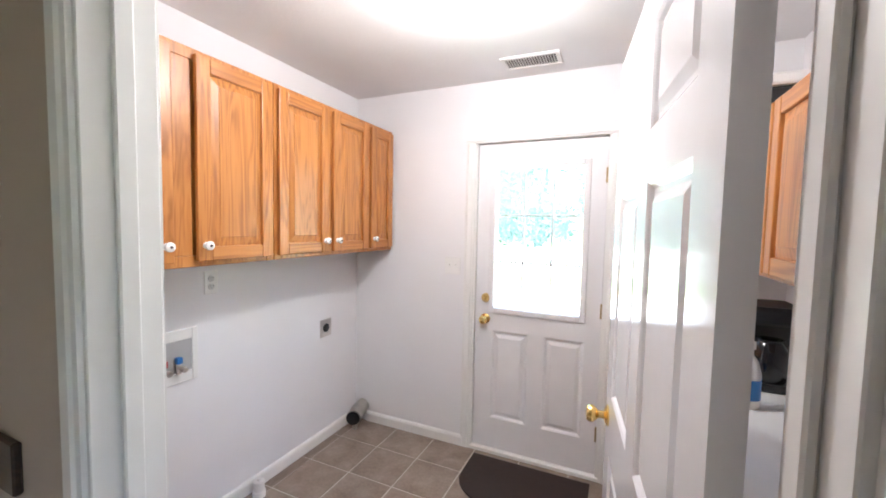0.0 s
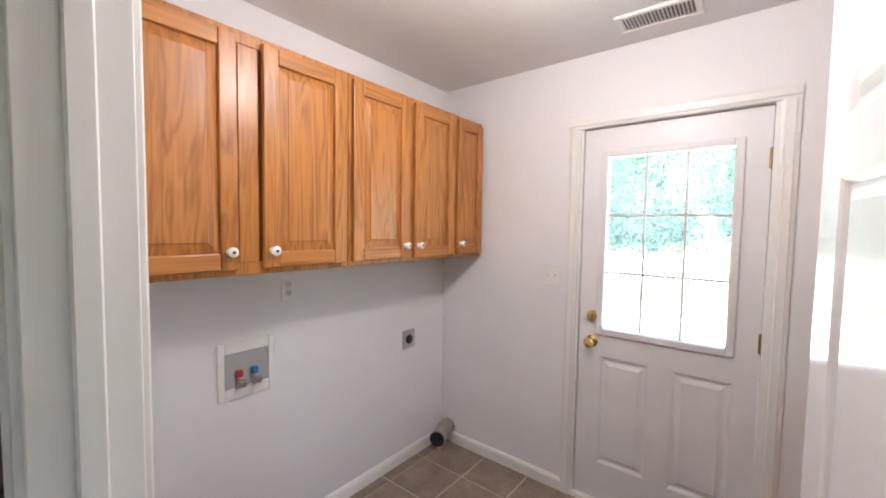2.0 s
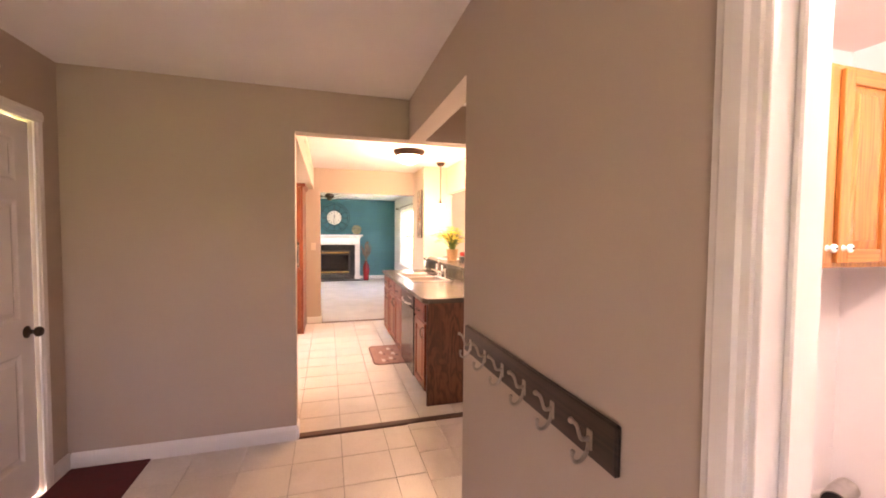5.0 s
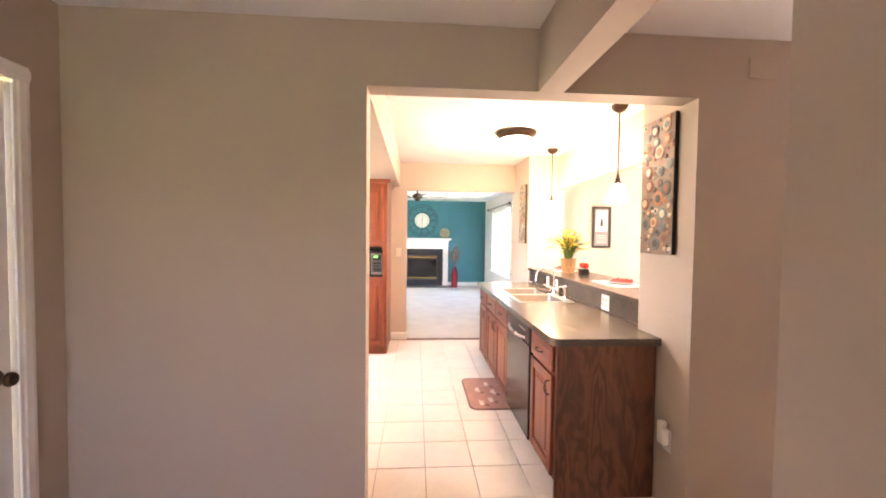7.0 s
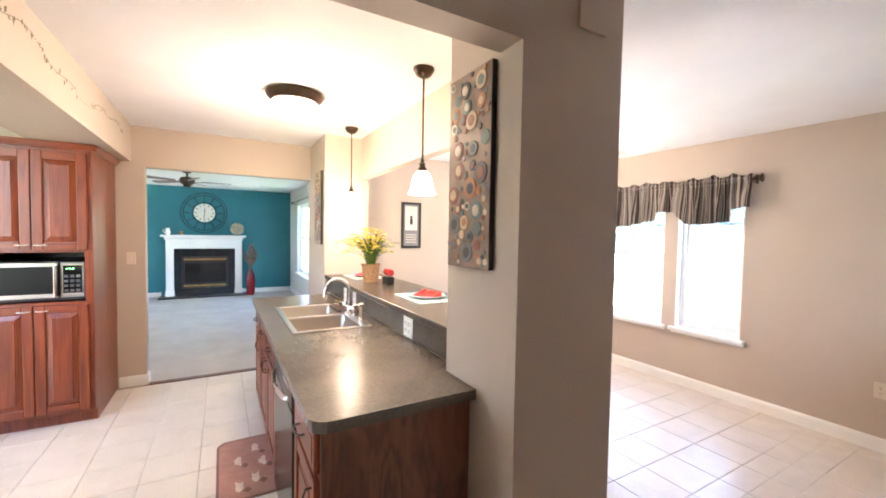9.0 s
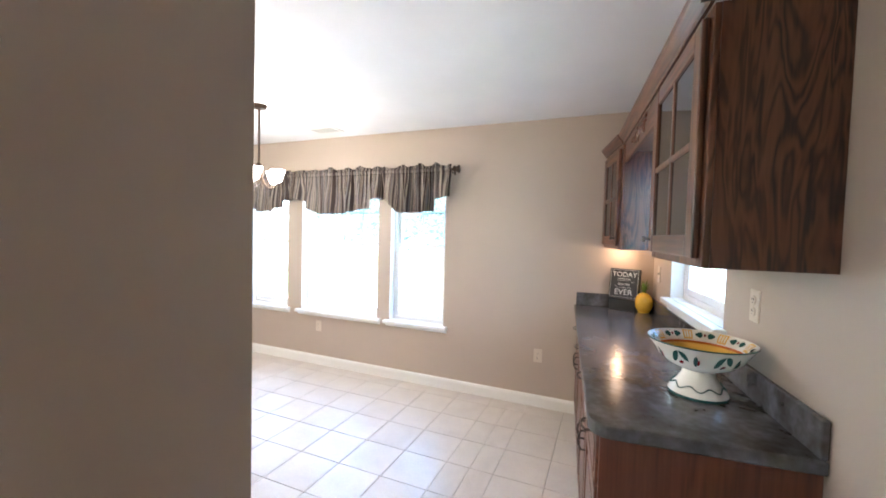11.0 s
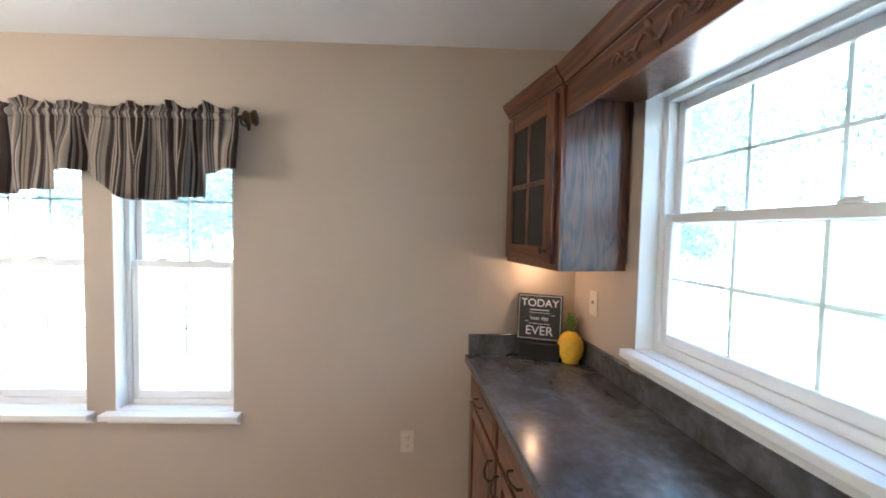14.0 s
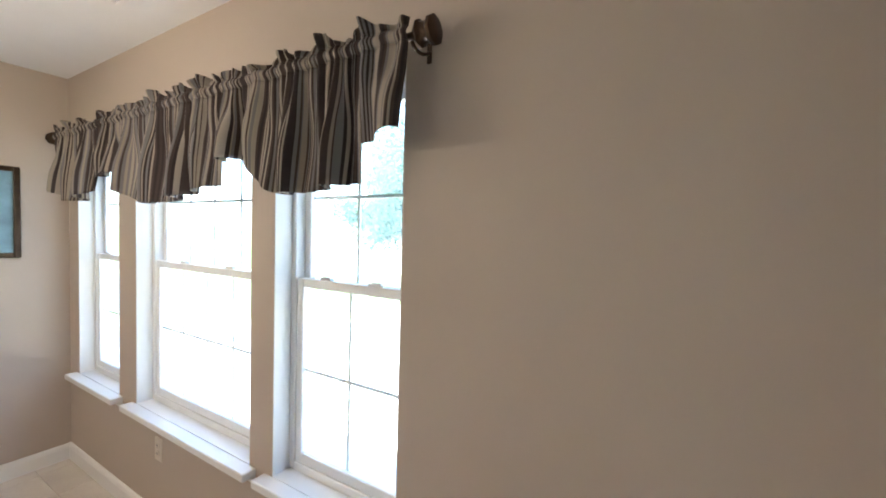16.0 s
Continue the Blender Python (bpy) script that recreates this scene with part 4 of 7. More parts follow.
lathe(bm, [(0.0001, 0), (0.055, 0), (0.07, 0.05), (0.06, 0.12), (0.04, 0.15), (0.045, 0.16)], (0, -0.05, 0.031), 16)
part("jug", bm, M_BLACKG, cf, smooth=True)
bt = thing("spray_bottle", (1.0, 2.02, 0.9145), "white plastic cleaner bottle with blue label", "bottle")
bm = B()
lathe(bm, [(0.0001, 0), (0.036, 0), (0.038, 0.01), (0.038, 0.12), (0.028, 0.16), (0.013, 0.18), (0.013, 0.20), (0.018, 0.2), (0.018, 0.225), (0.0001, 0.225)], seg=16)
part("bottle_body", bm, M_PLASTIC, bt, smooth=True)
bm = B()
lathe(bm, [(0.0388, 0.03), (0.0392, 0.03), (0.0392, 0.10), (0.0388, 0.10)], seg=16)
part("label_band", bm, M_BLUEV, bt, smooth=True)
gp = thing("detergent_box", (0.80, 2.60, 0.9145), "green detergent carton with orange top on the counter", "box")
box("carton", M_GREEN, gp, -0.05, -0.05, 0, 0.05, 0.05, 0.17, bev=0.002)
box("carton_top", M_ORANGE, gp, -0.0505, -0.0505, 0.1705, 0.0505, 0.0505, 0.205, bev=0.002)
box("label_band", M_PLASTIC, gp, -0.0512, -0.04, 0.05, -0.0501, 0.04, 0.10)

# ---- hall ----
hk = thing("coat_rack", (-0.945, YH, 1.015), "dark wooden coat rack with silver double hooks on the wall", "coat rack")
box("board", oak("espresso_wood", (0.012, 0.006, 0.004), (0.03, 0.016, 0.010), (0.05, 0.028, 0.018), axis=0), hk, -0.46, -0.016, -0.055, 0.46, 0, 0.055, bev=0.004)
for k in range(6):
    u = -0.38 + 0.152 * k
    bm = B()
    bx(bm, u - 0.010, -0.020, -0.034, u + 0.010, -0.0162, 0.012, 0.002)
    tube(bm, bez((u, -0.019, -0.006), (u, -0.056, -0.022), (u, -0.036, 0.026), (u, -0.066, 0.038), 14), 0.0052, 8, 0.0045)
    ball(bm, (u, -0.067, 0.039), 0.007, 10)
    tube(bm, bez((u, -0.019, -0.016), (u, -0.024, -0.068), (u, -0.068, -0.070), (u, -0.062, -0.034), 12), 0.005, 8, 0.0042)
    ball(bm, (u, -0.0615, -0.033), 0.0062, 10)
    part("hook", bm, M_BASIN, hk, "brushed silver double hook", True)
rm = thing("door_mat", (-2.25, -1.15, 0), "dark red door mat in front of the hall door", "mat")
box("mat_body", M_MATR, rm, -0.44, -0.21, 0, 0.40, 0.21, 0.012, bev=0.004)


# ---- kitchen ----
def counter_slab(name, pts, z0, z1, mat, label, r=0.006):
    """A worktop from its outline, with eased edges."""
    bm = B()
    f0 = bm.faces.new([bm.verts.new((x, y, z0)) for x, y in pts])
    ex = bmesh.ops.extrude_face_region(bm, geom=[f0])
    top = [v for v in ex["geom"] if isinstance(v, bmesh.types.BMVert)]
    bmesh.ops.translate(bm, vec=(0, 0, z1 - z0), verts=top)
    bmesh.ops.recalc_face_normals(bm, faces=bm.faces[:])
    edges = [e for e in bm.edges if abs(e.verts[0].co.z - e.verts[1].co.z) < 1e-6]
    bmesh.ops.bevel(bm, geom=edges, offset=r, segments=2, affect="EDGES", profile=0.5)
    return tagged(part(name, bm, mat), label, "worktop")


def arc(cx, cy, r, a0, a1, n=6):
    return [(cx + r * math.cos(radians(a0 + (a1 - a0) * k / n)), cy + r * math.sin(radians(a0 + (a1 - a0) * k / n))) for k in range(n + 1)]


PX0, PX1, PY = -5.50, -2.985, 0.945   # peninsula: far end, near end panel, cabinet fronts


def base_unit(at, w, d, rz, drawers, doors, mats, label, group, h=0.875, sink=False):
    v, hz = mats
    u = thing("base_cabinet", at, label, "cabinet", group, rz=rz)
    box("body", v, u, 0.0005, -d, 0.10, w - 0.0005, -0.001, 0.70 if sink else h)
    if sink:
        box("front_rail", hz, u, 0.0005, -d, 0.7005, w - 0.0005, -d + 0.02, h)
        box("side_panel", v, u, 0.0005, -d + 0.0205, 0.7005, 0.018, -0.001, h)
        box("side_panel", v, u, w - 0.018, -d + 0.0205, 0.7005, w - 0.0005, -0.001, h)
    box("toe_kick", v, u, 0.001, -d + 0.07, 0, w - 0.001, -0.01, 0.0995)
    n = len(doors)
    zt = h - 0.02
    if drawers:
        for k in range(drawers):
            a, b = 0.018 + (w - 0.036) * k / drawers, 0.018 + (w - 0.036) * (k + 1) / drawers - (0.012 if k < drawers - 1 else 0)
            bm = B()
            bx(bm, a, -d - 0.02, zt - 0.145, b, -d - 0.0005, zt, 0.006, 2)
            bx(bm, a + 0.025, -d - 0.023, zt - 0.12, b - 0.025, -d - 0.0202, zt - 0.025, 0.002)
            dw = part("drawer", bm, hz, u)
            pull(dw, (a + b) / 2, zt - 0.072, -d - 0.023, M_PEWTER)
        zt -= 0.165
    for k, side in enumerate(doors):
        a, b = 0.018 + (w - 0.036) * k / n, 0.018 + (w - 0.036) * (k + 1) / n - (0.006 if k < n - 1 else 0)
        dr = raised_door(u, a, b, 0.12, zt, -d - 0.0005, v)
        pull(dr, b - 0.03 if side > 0 else a + 0.03, zt - 0.075, -d - 0.0207, M_PEWTER, 0.04, True)
    return u


CH = (M_CHERRY, M_CHERRYH)
PD = 1.60 - PY
base_unit((-3.41, 1.598, 0), 0.425, PD, 0, 1, [1], CH, "red-brown oak end cabinet with drawer and door", "peninsula cabinets")
base_unit((-5.00, 1.598, 0), 0.95, PD, 0, 2, [1, -1], CH, "red-brown oak sink cabinet with two doors", "peninsula cabinets", sink=True)
base_unit((-5.46, 1.598, 0), 0.455, PD, 0, 1, [1], CH, "red-brown oak far-end cabinet with drawer", "peninsula cabinets")
ep = thing("end_panel", (PX1, 1.27, 0), "dark red-brown oak veneer panel closing the peninsula", "cabinet panel")
box("panel", M_ENDP, ep, 0.0005, -0.33, 0.0, 0.018, 0.24, 0.874, bev=0.002)
dw = thing("dishwasher", (-4.045, 1.59, 0), "black and steel built-in dishwasher in the peninsula", "dishwasher")
DW = 0.63
box("tub", M_BLACK, dw, 0.002, -0.63, 0.10, DW - 0.002, -0.01, 0.872)
fd = box("door", plain("black_steel", (0.05, 0.047, 0.045), 0.2, 0.7, var=0.1), dw, 0.006, -0.672, 0.10, DW - 0.006, -0.631, 0.745, bev=0.006, seg=2)
cp = box("control_panel", M_BLACK, dw, 0.006, -0.674, 0.750, DW - 0.006, -0.631, 0.868, bev=0.008, seg=2)
bm = B()
tube(bm, bez((0.10, -0.674, 0.775), (0.14, -0.715, 0.765), (DW - 0.14, -0.715, 0.765), (DW - 0.10, -0.674, 0.775), 14), 0.010, 8)
part("handle", bm, M_STEEL, dw, "curved steel handle", True)
box("kick_plate", M_BLACK, dw, 0.01, -0.60, 0.0, DW - 0.01, -0.05, 0.0995)
for k in range(5):
    box("button", M_STEEL, cp, 0.38 + 0.035 * k, -0.6755, 0.82, 0.40 + 0.035 * k, -0.6735, 0.83)

SX0, SX1, SY0, SY1 = -4.93, -4.07, 1.02, 1.50   # sink
wt = thing("worktop", (0, 0, 0), "brown-grey laminate worktop of the peninsula with rounded corner", "worktop")
def top_part(pts):
    bm = B()
    f0 = bm.faces.new([bm.verts.new((x, y, 0.878)) for x, y in pts])
    ex = bmesh.ops.extrude_face_region(bm, geom=[f0])
    bmesh.ops.translate(bm, vec=(0, 0, 0.04), verts=[v for v in ex["geom"] if isinstance(v, bmesh.types.BMVert)])
    bmesh.ops.recalc_face_normals(bm, faces=bm.faces[:])
    part("top", bm, M_LAM, wt)
top_part([(PX0, 1.578), (PX0, PY - 0.045), (SX0 + 0.012, PY - 0.045), (SX0 + 0.012, 1.578)])
top_part([(SX0 + 0.012, SY0 + 0.012), (SX0 + 0.012, PY - 0.045), (SX1 - 0.012, PY - 0.045), (SX1 - 0.012, SY0 + 0.012)])
top_part([(SX0 + 0.012, 1.578), (SX0 + 0.012, SY1 - 0.012), (SX1 - 0.012, SY1 - 0.012), (SX1 - 0.012, 1.578)])
top_part([(SX1 - 0.012, 1.578), (SX1 - 0.012, PY - 0.045)] + arc(PX1 - 0.01, PY + 0.02, 0.065, -90, 0) + [(PX1 + 0.055, YB - 0.003), (-3.174, YB - 0.003), (-3.174, 1.578)])

sk = thing("sink", (0, 0, 0.9185), "stainless steel double-bowl sink set in the worktop", "sink")
bm = B()
for a in ((SX0, SY0, 0, SX1, SY0 + 0.03, 0.007), (SX0, SY1 - 0.075, 0, SX1, SY1, 0.007), (SX0, SY0 + 0.0302, 0, SX0 + 0.03, SY1 - 0.0752, 0.007), (SX1 - 0.03, SY0 + 0.0302, 0, SX1, SY1 - 0.0752, 0.007), ((SX0 + SX1) / 2 - 0.018, SY0 + 0.0302, -0.004, (SX0 + SX1) / 2 + 0.018, SY1 - 0.0752, 0.006)):
    bx(bm, *a, bev=0.003, seg=2)
part("rim", bm, M_STEEL, sk)
for a, b in ((SX0 + 0.03, (SX0 + SX1) / 2 - 0.018), ((SX0 + SX1) / 2 + 0.018, SX1 - 0.03)):
    bm = B()
    y0, y1, dp, n = SY0 + 0.03, SY1 - 0.075, -0.16, 0.03
    def rr(i, z):
        pts = []
        for cx, cy, s in ((b - n - i, y0 + n + i, -90), (b - n - i, y1 - n - i, 0), (a + n + i, y1 - n - i, 90), (a + n + i, y0 + n + i, 180)):
            pts += arc(cx, cy, n, s, s + 90, 4)
        return [bm.verts.new((x, y, z)) for x, y in pts]
    R = [rr(-0.001, 0.0), rr(0.002, -0.01), rr(0.008, dp + 0.03), rr(0.03, dp)]
    for p, q in zip(R, R[1:]):
        for k in range(len(p)):
            bm.faces.new((p[k], p[(k + 1) % len(p)], q[(k + 1) % len(p)], q[k]))
    bm.faces.new(R[-1])
    bmesh.ops.recalc_face_normals(bm, faces=bm.faces[:])
    bmesh.ops.reverse_faces(bm, faces=bm.faces[:])
    bowl = part("basin", bm, M_BASIN, sk, smooth=True)
    bm = B()
    lathe(bm, [(0.0001, 0.002), (0.03, 0.002), (0.042, 0.004), (0.042, 0.0)], ((a + b) / 2, (y0 + y1) / 2, dp), 18)
    part("drain", bm, M_CHROME, bowl, smooth=True)
fx = thing("faucet", (-4.47, 1.462, 0.9258), "chrome gooseneck kitchen faucet behind the sink", "faucet")
bm = B()
lathe(bm, [(0.0001, 0), (0.030, 0), (0.030, 0.008), (0.018, 0.02), (0.016, 0.06), (0.013, 0.065)], seg=18)
tube(bm, [(0, 0, 0.06), (0, 0, 0.17)] + [(0, -0.085 + 0.085 * math.cos(a), 0.17 + 0.085 * math.sin(a)) for a in (math.pi * k / 12 for k in range(1, 12))] + [(0, -0.172, 0.16), (0, -0.175, 0.13)], 0.011, 12)
part("spout", bm, M_CHROME, fx, smooth=True)
for u in (-0.10, 0.10):
    bm = B()
    lathe(bm, [(0.0001, 0), (0.026, 0), (0.026, 0.006), (0.016, 0.018), (0.016, 0.045), (0.022, 0.055), (0.018, 0.07), (0.0001, 0.074)], (u, 0, 0), 16)
    tube(bm, bez((u, 0, 0.06), (u, -0.02, 0.07), (u, -0.05, 0.075), (u, -0.075, 0.085), 6), 0.007, 8)
    part("tap_handle", bm, M_CHROME, fx, smooth=True)
sp = thing("soap_pump", (-4.22, 1.47, 0.9258), "chrome soap pump beside the faucet", "soap dispenser")
bm = B()
lathe(bm, [(0.0001, 0), (0.022, 0), (0.022, 0.006), (0.015, 0.012), (0.015, 0.08), (0.022, 0.09), (0.022, 0.11), (0.010, 0.118), (0.0001, 0.12)], seg=16)
tube(bm, bez((0, 0, 0.105), (0, -0.03, 0.11), (0, -0.05, 0.11), (0, -0.06, 0.095), 6), 0.006, 8)
part("pump", bm, M_CHROME, sp, smooth=True)
cl = thing("dish_cloth", (-4.66, 1.44, 0.9258), "dark checked dish cloth lying behind the sink", "cloth")
bm = B()
G = [[bm.verts.new((-0.13 + 0.026 * i, -0.045 + 0.0225 * j, 0.016 + 0.014 * noise.noise((i * 0.7, j * 0.9, 3.1)))) for j in range(5)] for i in range(11)]
for i in range(10):
    for j in range(4):
        bm.faces.new((G[i][j], G[i + 1][j], G[i + 1][j + 1], G[i][j + 1]))
ex = bmesh.ops.extrude_face_region(bm, geom=bm.faces[:])
bmesh.ops.translate(bm, vec=(0, 0, -0.012), verts=[v for v in ex["geom"] if isinstance(v, bmesh.types.BMVert)])
bmesh.ops.recalc_face_normals(bm, faces=bm.faces[:])
m_check, n_, l_, b_ = material("checked_cloth")
ck = n_.new("ShaderNodeTexChecker")
ck.inputs["Scale"].default_value = 45
ck.inputs["Color1"].default_value, ck.inputs["Color2"].default_value = (0.02, 0.02, 0.02, 1), (0.14, 0.10, 0.08, 1)
co_ = n_.new("ShaderNodeTexCoord")
l_.new(co_.outputs["Object"], ck.inputs["Vector"])
l_.new(ck.outputs["Color"], b_.inputs["Base Color"])
b_.inputs["Roughness"].default_value = 0.9
part("folded_cloth", bm, m_check, cl, smooth=True)

# backsplash and raised bar
tagged(box("backsplash", M_LAM, None, -5.675, 1.580, 0.9185, -3.174, 1.5985, 1.045, bev=0.002), "brown-grey laminate backsplash below the bar", "backsplash")
counter_slab("bar_top", [(-5.672, 1.56)] + [(-3.26 + x, 1.56 + y) for x, y in [(0, 0)]] + arc(-3.235, 1.63, 0.07, -70, 0, 5) + [(-3.165 - 0.006, 1.66), (-3.174, 2.10), (-5.672, 2.10)], 1.046, 1.084, M_LAM, "brown-grey laminate raised bar top")
for x, kd in ((-3.70, "double"), (-4.72, "outlet"), (-4.98, "outlet")):
    wall_plate((x, 1.579, 0.985), 0, kd, M_PLASTIC, "white wall outlet on the laminate backsplash", "outlet")

# things on the bar
def place_setting(at, rz):
    mat_ = thing("place_mat", at, "pale aqua woven place mat on the bar", "place mat", "bar place settings", rz=rz)
    box("mat", M_AQUA, mat_, -0.21, -0.15, 0, 0.21, 0.15, 0.004, bev=0.001)
    pl = thing("plate", (at[0], at[1], at[2] + 0.0045), "white plate with blue rim on a place mat", "plate", "bar place settings")
    bm = B()
    lathe(bm, [(0.0001, 0.0), (0.075, 0.0), (0.13, 0.016), (0.132, 0.019), (0.075, 0.005), (0.0001, 0.005)], seg=30)
    part("dish", bm, M_PORC, pl, smooth=True)
    bm = B()
    lathe(bm, [(0.118, 0.0165), (0.1315, 0.0205), (0.1335, 0.0195)], seg=30)
    part("rim_band", bm, plain("blue_glaze", (0.10, 0.28, 0.38), 0.15), pl, smooth=True)
    nk = thing("napkin", (at[0], at[1], at[2] + 0.0100), "folded red cloth napkin on a plate", "napkin", "bar place settings", rz=20)
    bm = B()
    n0 = 9
    G = [[bm.verts.new((-0.085 + 0.17 * i / n0, (-0.05 + 0.10 * j / 5), 0.010 + 0.028 * (j / 5) * abs(math.sin(i * 1.3)) + 0.012 * noise.noise((i * 0.6, j * 0.7, at[0])))) for j in range(6)] for i in range(n0 + 1)]
    for i in range(n0):
        for j in range(5):
            bm.faces.new((G[i][j], G[i + 1][j], G[i + 1][j + 1], G[i][j + 1]))
    ex = bmesh.ops.extrude_face_region(bm, geom=bm.faces[:])
    for v in ex["geom"]:
        if isinstance(v, bmesh.types.BMVert):
            v.co.z = 0.0
    bmesh.ops.recalc_face_normals(bm, faces=bm.faces[:])
    part("fold", bm, M_RED, nk, smooth=True)


place_setting((-4.02, 1.86, 1.0845), 0)
place_setting((-5.35, 1.86, 1.0845), 0)
fp = thing("flower_pot", (-4.98, 1.80, 1.0845), "woven basket pot of yellow artificial flowers on the bar", "plant")
bm = B()
lathe(bm, [(0.0001, 0), (0.062, 0), (0.066, 0.01), (0.078, 0.14), (0.084, 0.142), (0.084, 0.155), (0.074, 0.155), (0.07, 0.13), (0.0001, 0.13)], seg=32,
      wob=lambda a, h: 0.02 * math.sin(16 * a + (math.pi if int(h * 70) % 2 else 0)))
part("basket", bm, M_BASKET, fp, smooth=True)
rg = random.Random(5)
bmL, bmP = B(), B()
for k in range(84):
    a, sp_, hh = rg.uniform(0, 6.28), rg.uniform(0.03, 0.29), rg.uniform(0.16, 0.40)
    p0 = (0.03 * math.cos(a), 0.03 * math.sin(a), 0.12)
    p3 = Vector((sp_ * math.cos(a), sp_ * math.sin(a), 0.13 + hh * (1 - 0.42 * sp_ / 0.27)))
    pts = bez(p0, (p0[0] * 1.3, p0[1] * 1.3, 0.13 + hh * 0.6), (p3.x * 0.7, p3.y * 0.7, p3.z + 0.03), p3, 6)
    if k % 2:
        side = Vector((-math.sin(a), math.cos(a), 0))
        prev = None
        for i, p in enumerate(pts):
            wv = 0.010 * math.sin(math.pi * min(0.97, 0.12 + i / 6.5))
            cur = (bmL.verts.new(p - side * wv), bmL.verts.new(p + Vector((0, 0, 0.003))), bmL.verts.new(p + side * wv))
            if prev:
                bmL.faces.new((prev[0], prev[1], cur[1], cur[0]))
                bmL.faces.new((prev[1], prev[2], cur[2], cur[1]))
            prev = cur
    else:
        tube(bmL, pts, 0.002, 5)
        for s in range(4 + k % 3):
            c = pts[-1 - min(4, s)] + Vector((rg.uniform(-.02, .02), rg.uniform(-.02, .02), rg.uniform(-.012, .02)))
            for j in range(5):
                b_a = 2 * math.pi * j / 5 + rg.random()
                u, w = Vector((math.cos(b_a), math.sin(b_a), 0.45)), Vector((-math.sin(b_a), math.cos(b_a), 0))
                q = [c, c + u * 0.017 - w * 0.010, c + u * 0.032, c + u * 0.017 + w * 0.010]
                bmP.faces.new([bmP.verts.new(v) for v in q])
part("leaves", bmL, M_LEAF, fp, "long green leaves and stems", True)
tagged(part("flowers", bmP, M_PETAL, fp, "yellow blossoms"), kind="stuff")
# black block with a red rolled napkin on top and a brown box beside it
cd = thing("card_caddy", (-4.74, 1.87, 1.0845), "small black caddy with red rolled napkin on the bar", "caddy")
box("box", M_BLACK, cd, -0.045, -0.035, 0, 0.045, 0.035, 0.065, bev=0.004)
bm = B()
cyl(bm, (-0.10, 0.02, 0.07), (0.005, 0.02, 0.07), 0.028, seg=16)
bmesh.ops.translate(bm, vec=(0, 0, 0.0252), verts=bm.verts[:])
part("rolled_napkin", bm, M_RED, cd, "red rolled cloth", True)
box("brown_box", M_BASKET, cd, -0.14, -0.01, 0, -0.05, 0.01, 0.055, bev=0.003)

# pictures with discs
def disc_art(at, rz, w, h, label):
    t = thing("wall_art", at, label, "wall art", "disc wall panels", rz=rz)
    box("canvas", M_STONEC, t, -w / 2, -0.024, 0, w / 2, -0.001, h, bev=0.002)
    box("edge", M_BLACK, t, -w / 2 - 0.001, -0.0225, -0.001, w / 2 + 0.001, -0.0015, h + 0.001)
    r_ = random.Random(11)
    tones = [(0.05, 0.065, 0.08), (0.09, 0.08, 0.075), (0.42, 0.18, 0.08), (0.55, 0.40, 0.26), (0.16, 0.17, 0.17), (0.24, 0.10, 0.07), (0.60, 0.52, 0.42), (0.14, 0.20, 0.19)]
    mats = [plain("disc_paint", c, 0.45, var=0.15, scale=25) for c in tones]
    placed = []
    for n_try in range(900):
        rad = r_.choice((0.040, 0.037, 0.034, 0.028, 0.022)) if n_try < 160 else r_.choice((0.017, 0.012, 0.009))
        x, z = r_.uniform(-w / 2 + rad, w / 2 - rad), r_.uniform(rad, h - rad)
        if all((x - a) ** 2 + (z - b) ** 2 > (rad + c - 0.001) ** 2 for a, b, c in placed):
            placed.append((x, z, rad))
        if len(placed) > 75:
            break
    for k, (x, z, rad) in enumerate(placed):
        th = 0.0015 + 0.003 * r_.random()
        bm = B()
        lathe(bm, [(0.0001, -0.024 - th), (rad * 0.92, -0.024 - th), (rad, -0.024 - th * 0.7), (rad, -0.0235)], (x, 0, z), 20, "y")
        d_ = part("disc", bm, r_.choice(mats), t)
        if rad > 0.016:
            bm = B()
            lathe(bm, [(0.0001, -0.0255 - th), (rad * 0.5, -0.0255 - th), (rad * 0.56, -0.025 - th), (rad * 0.58, -0.0241 - th)], (x, 0, z), 18, "y")
            part("inner_disc", bm, r_.choice(mats), d_)
    return t


disc_art((-2.985, YB, 1.385), 0, 0.285, 0.745, "tall brown wall panel with layered round discs")
disc_art((-5.90, 1.56, 1.385), 0, 0.285, 0.745, "tall brown disc wall panel at the far bar wall")

# lamps
def pendant(x, y, label):
    p = thing("pendant_lamp", (x, y, CK), label, "pendant lamp", "bar pendants")
    bm = B()
    lathe(bm, [(0.0001, 0), (0.062, 0), (0.062, -0.012), (0.045, -0.04), (0.02, -0.055), (0.0001, -0.056)], seg=24)
    part("canopy", bm, M_BRONZE, p, smooth=True)
    bm = B()
    cyl(bm, (0, 0, -0.05), (0, 0, -0.545), 0.006, seg=10)
    part("rod", bm, M_BRONZE, p, smooth=True)
    bm = B()
    lathe(bm, [(0.0001, -0.53), (0.011, -0.53), (0.011, -0.55), (0.02, -0.555), (0.016, -0.57), (0.027, -0.585), (0.030, -0.605), (0.0001, -0.606)], seg=20)
    part("socket", bm, M_BRONZE, p, smooth=True)
    bm = B()
    lathe(bm, [(0.029, -0.600), (0.045, -0.615), (0.058, -0.65), (0.066, -0.70), (0.082, -0.735), (0.080, -0.735), (0.063, -0.70), (0.055, -0.65), (0.043, -0.618), (0.029, -0.604)], seg=28)
    s = part("shade", bm, M_SHADE, p, "glowing frosted bell glass", True)
    s.visible_shadow = False
    return p


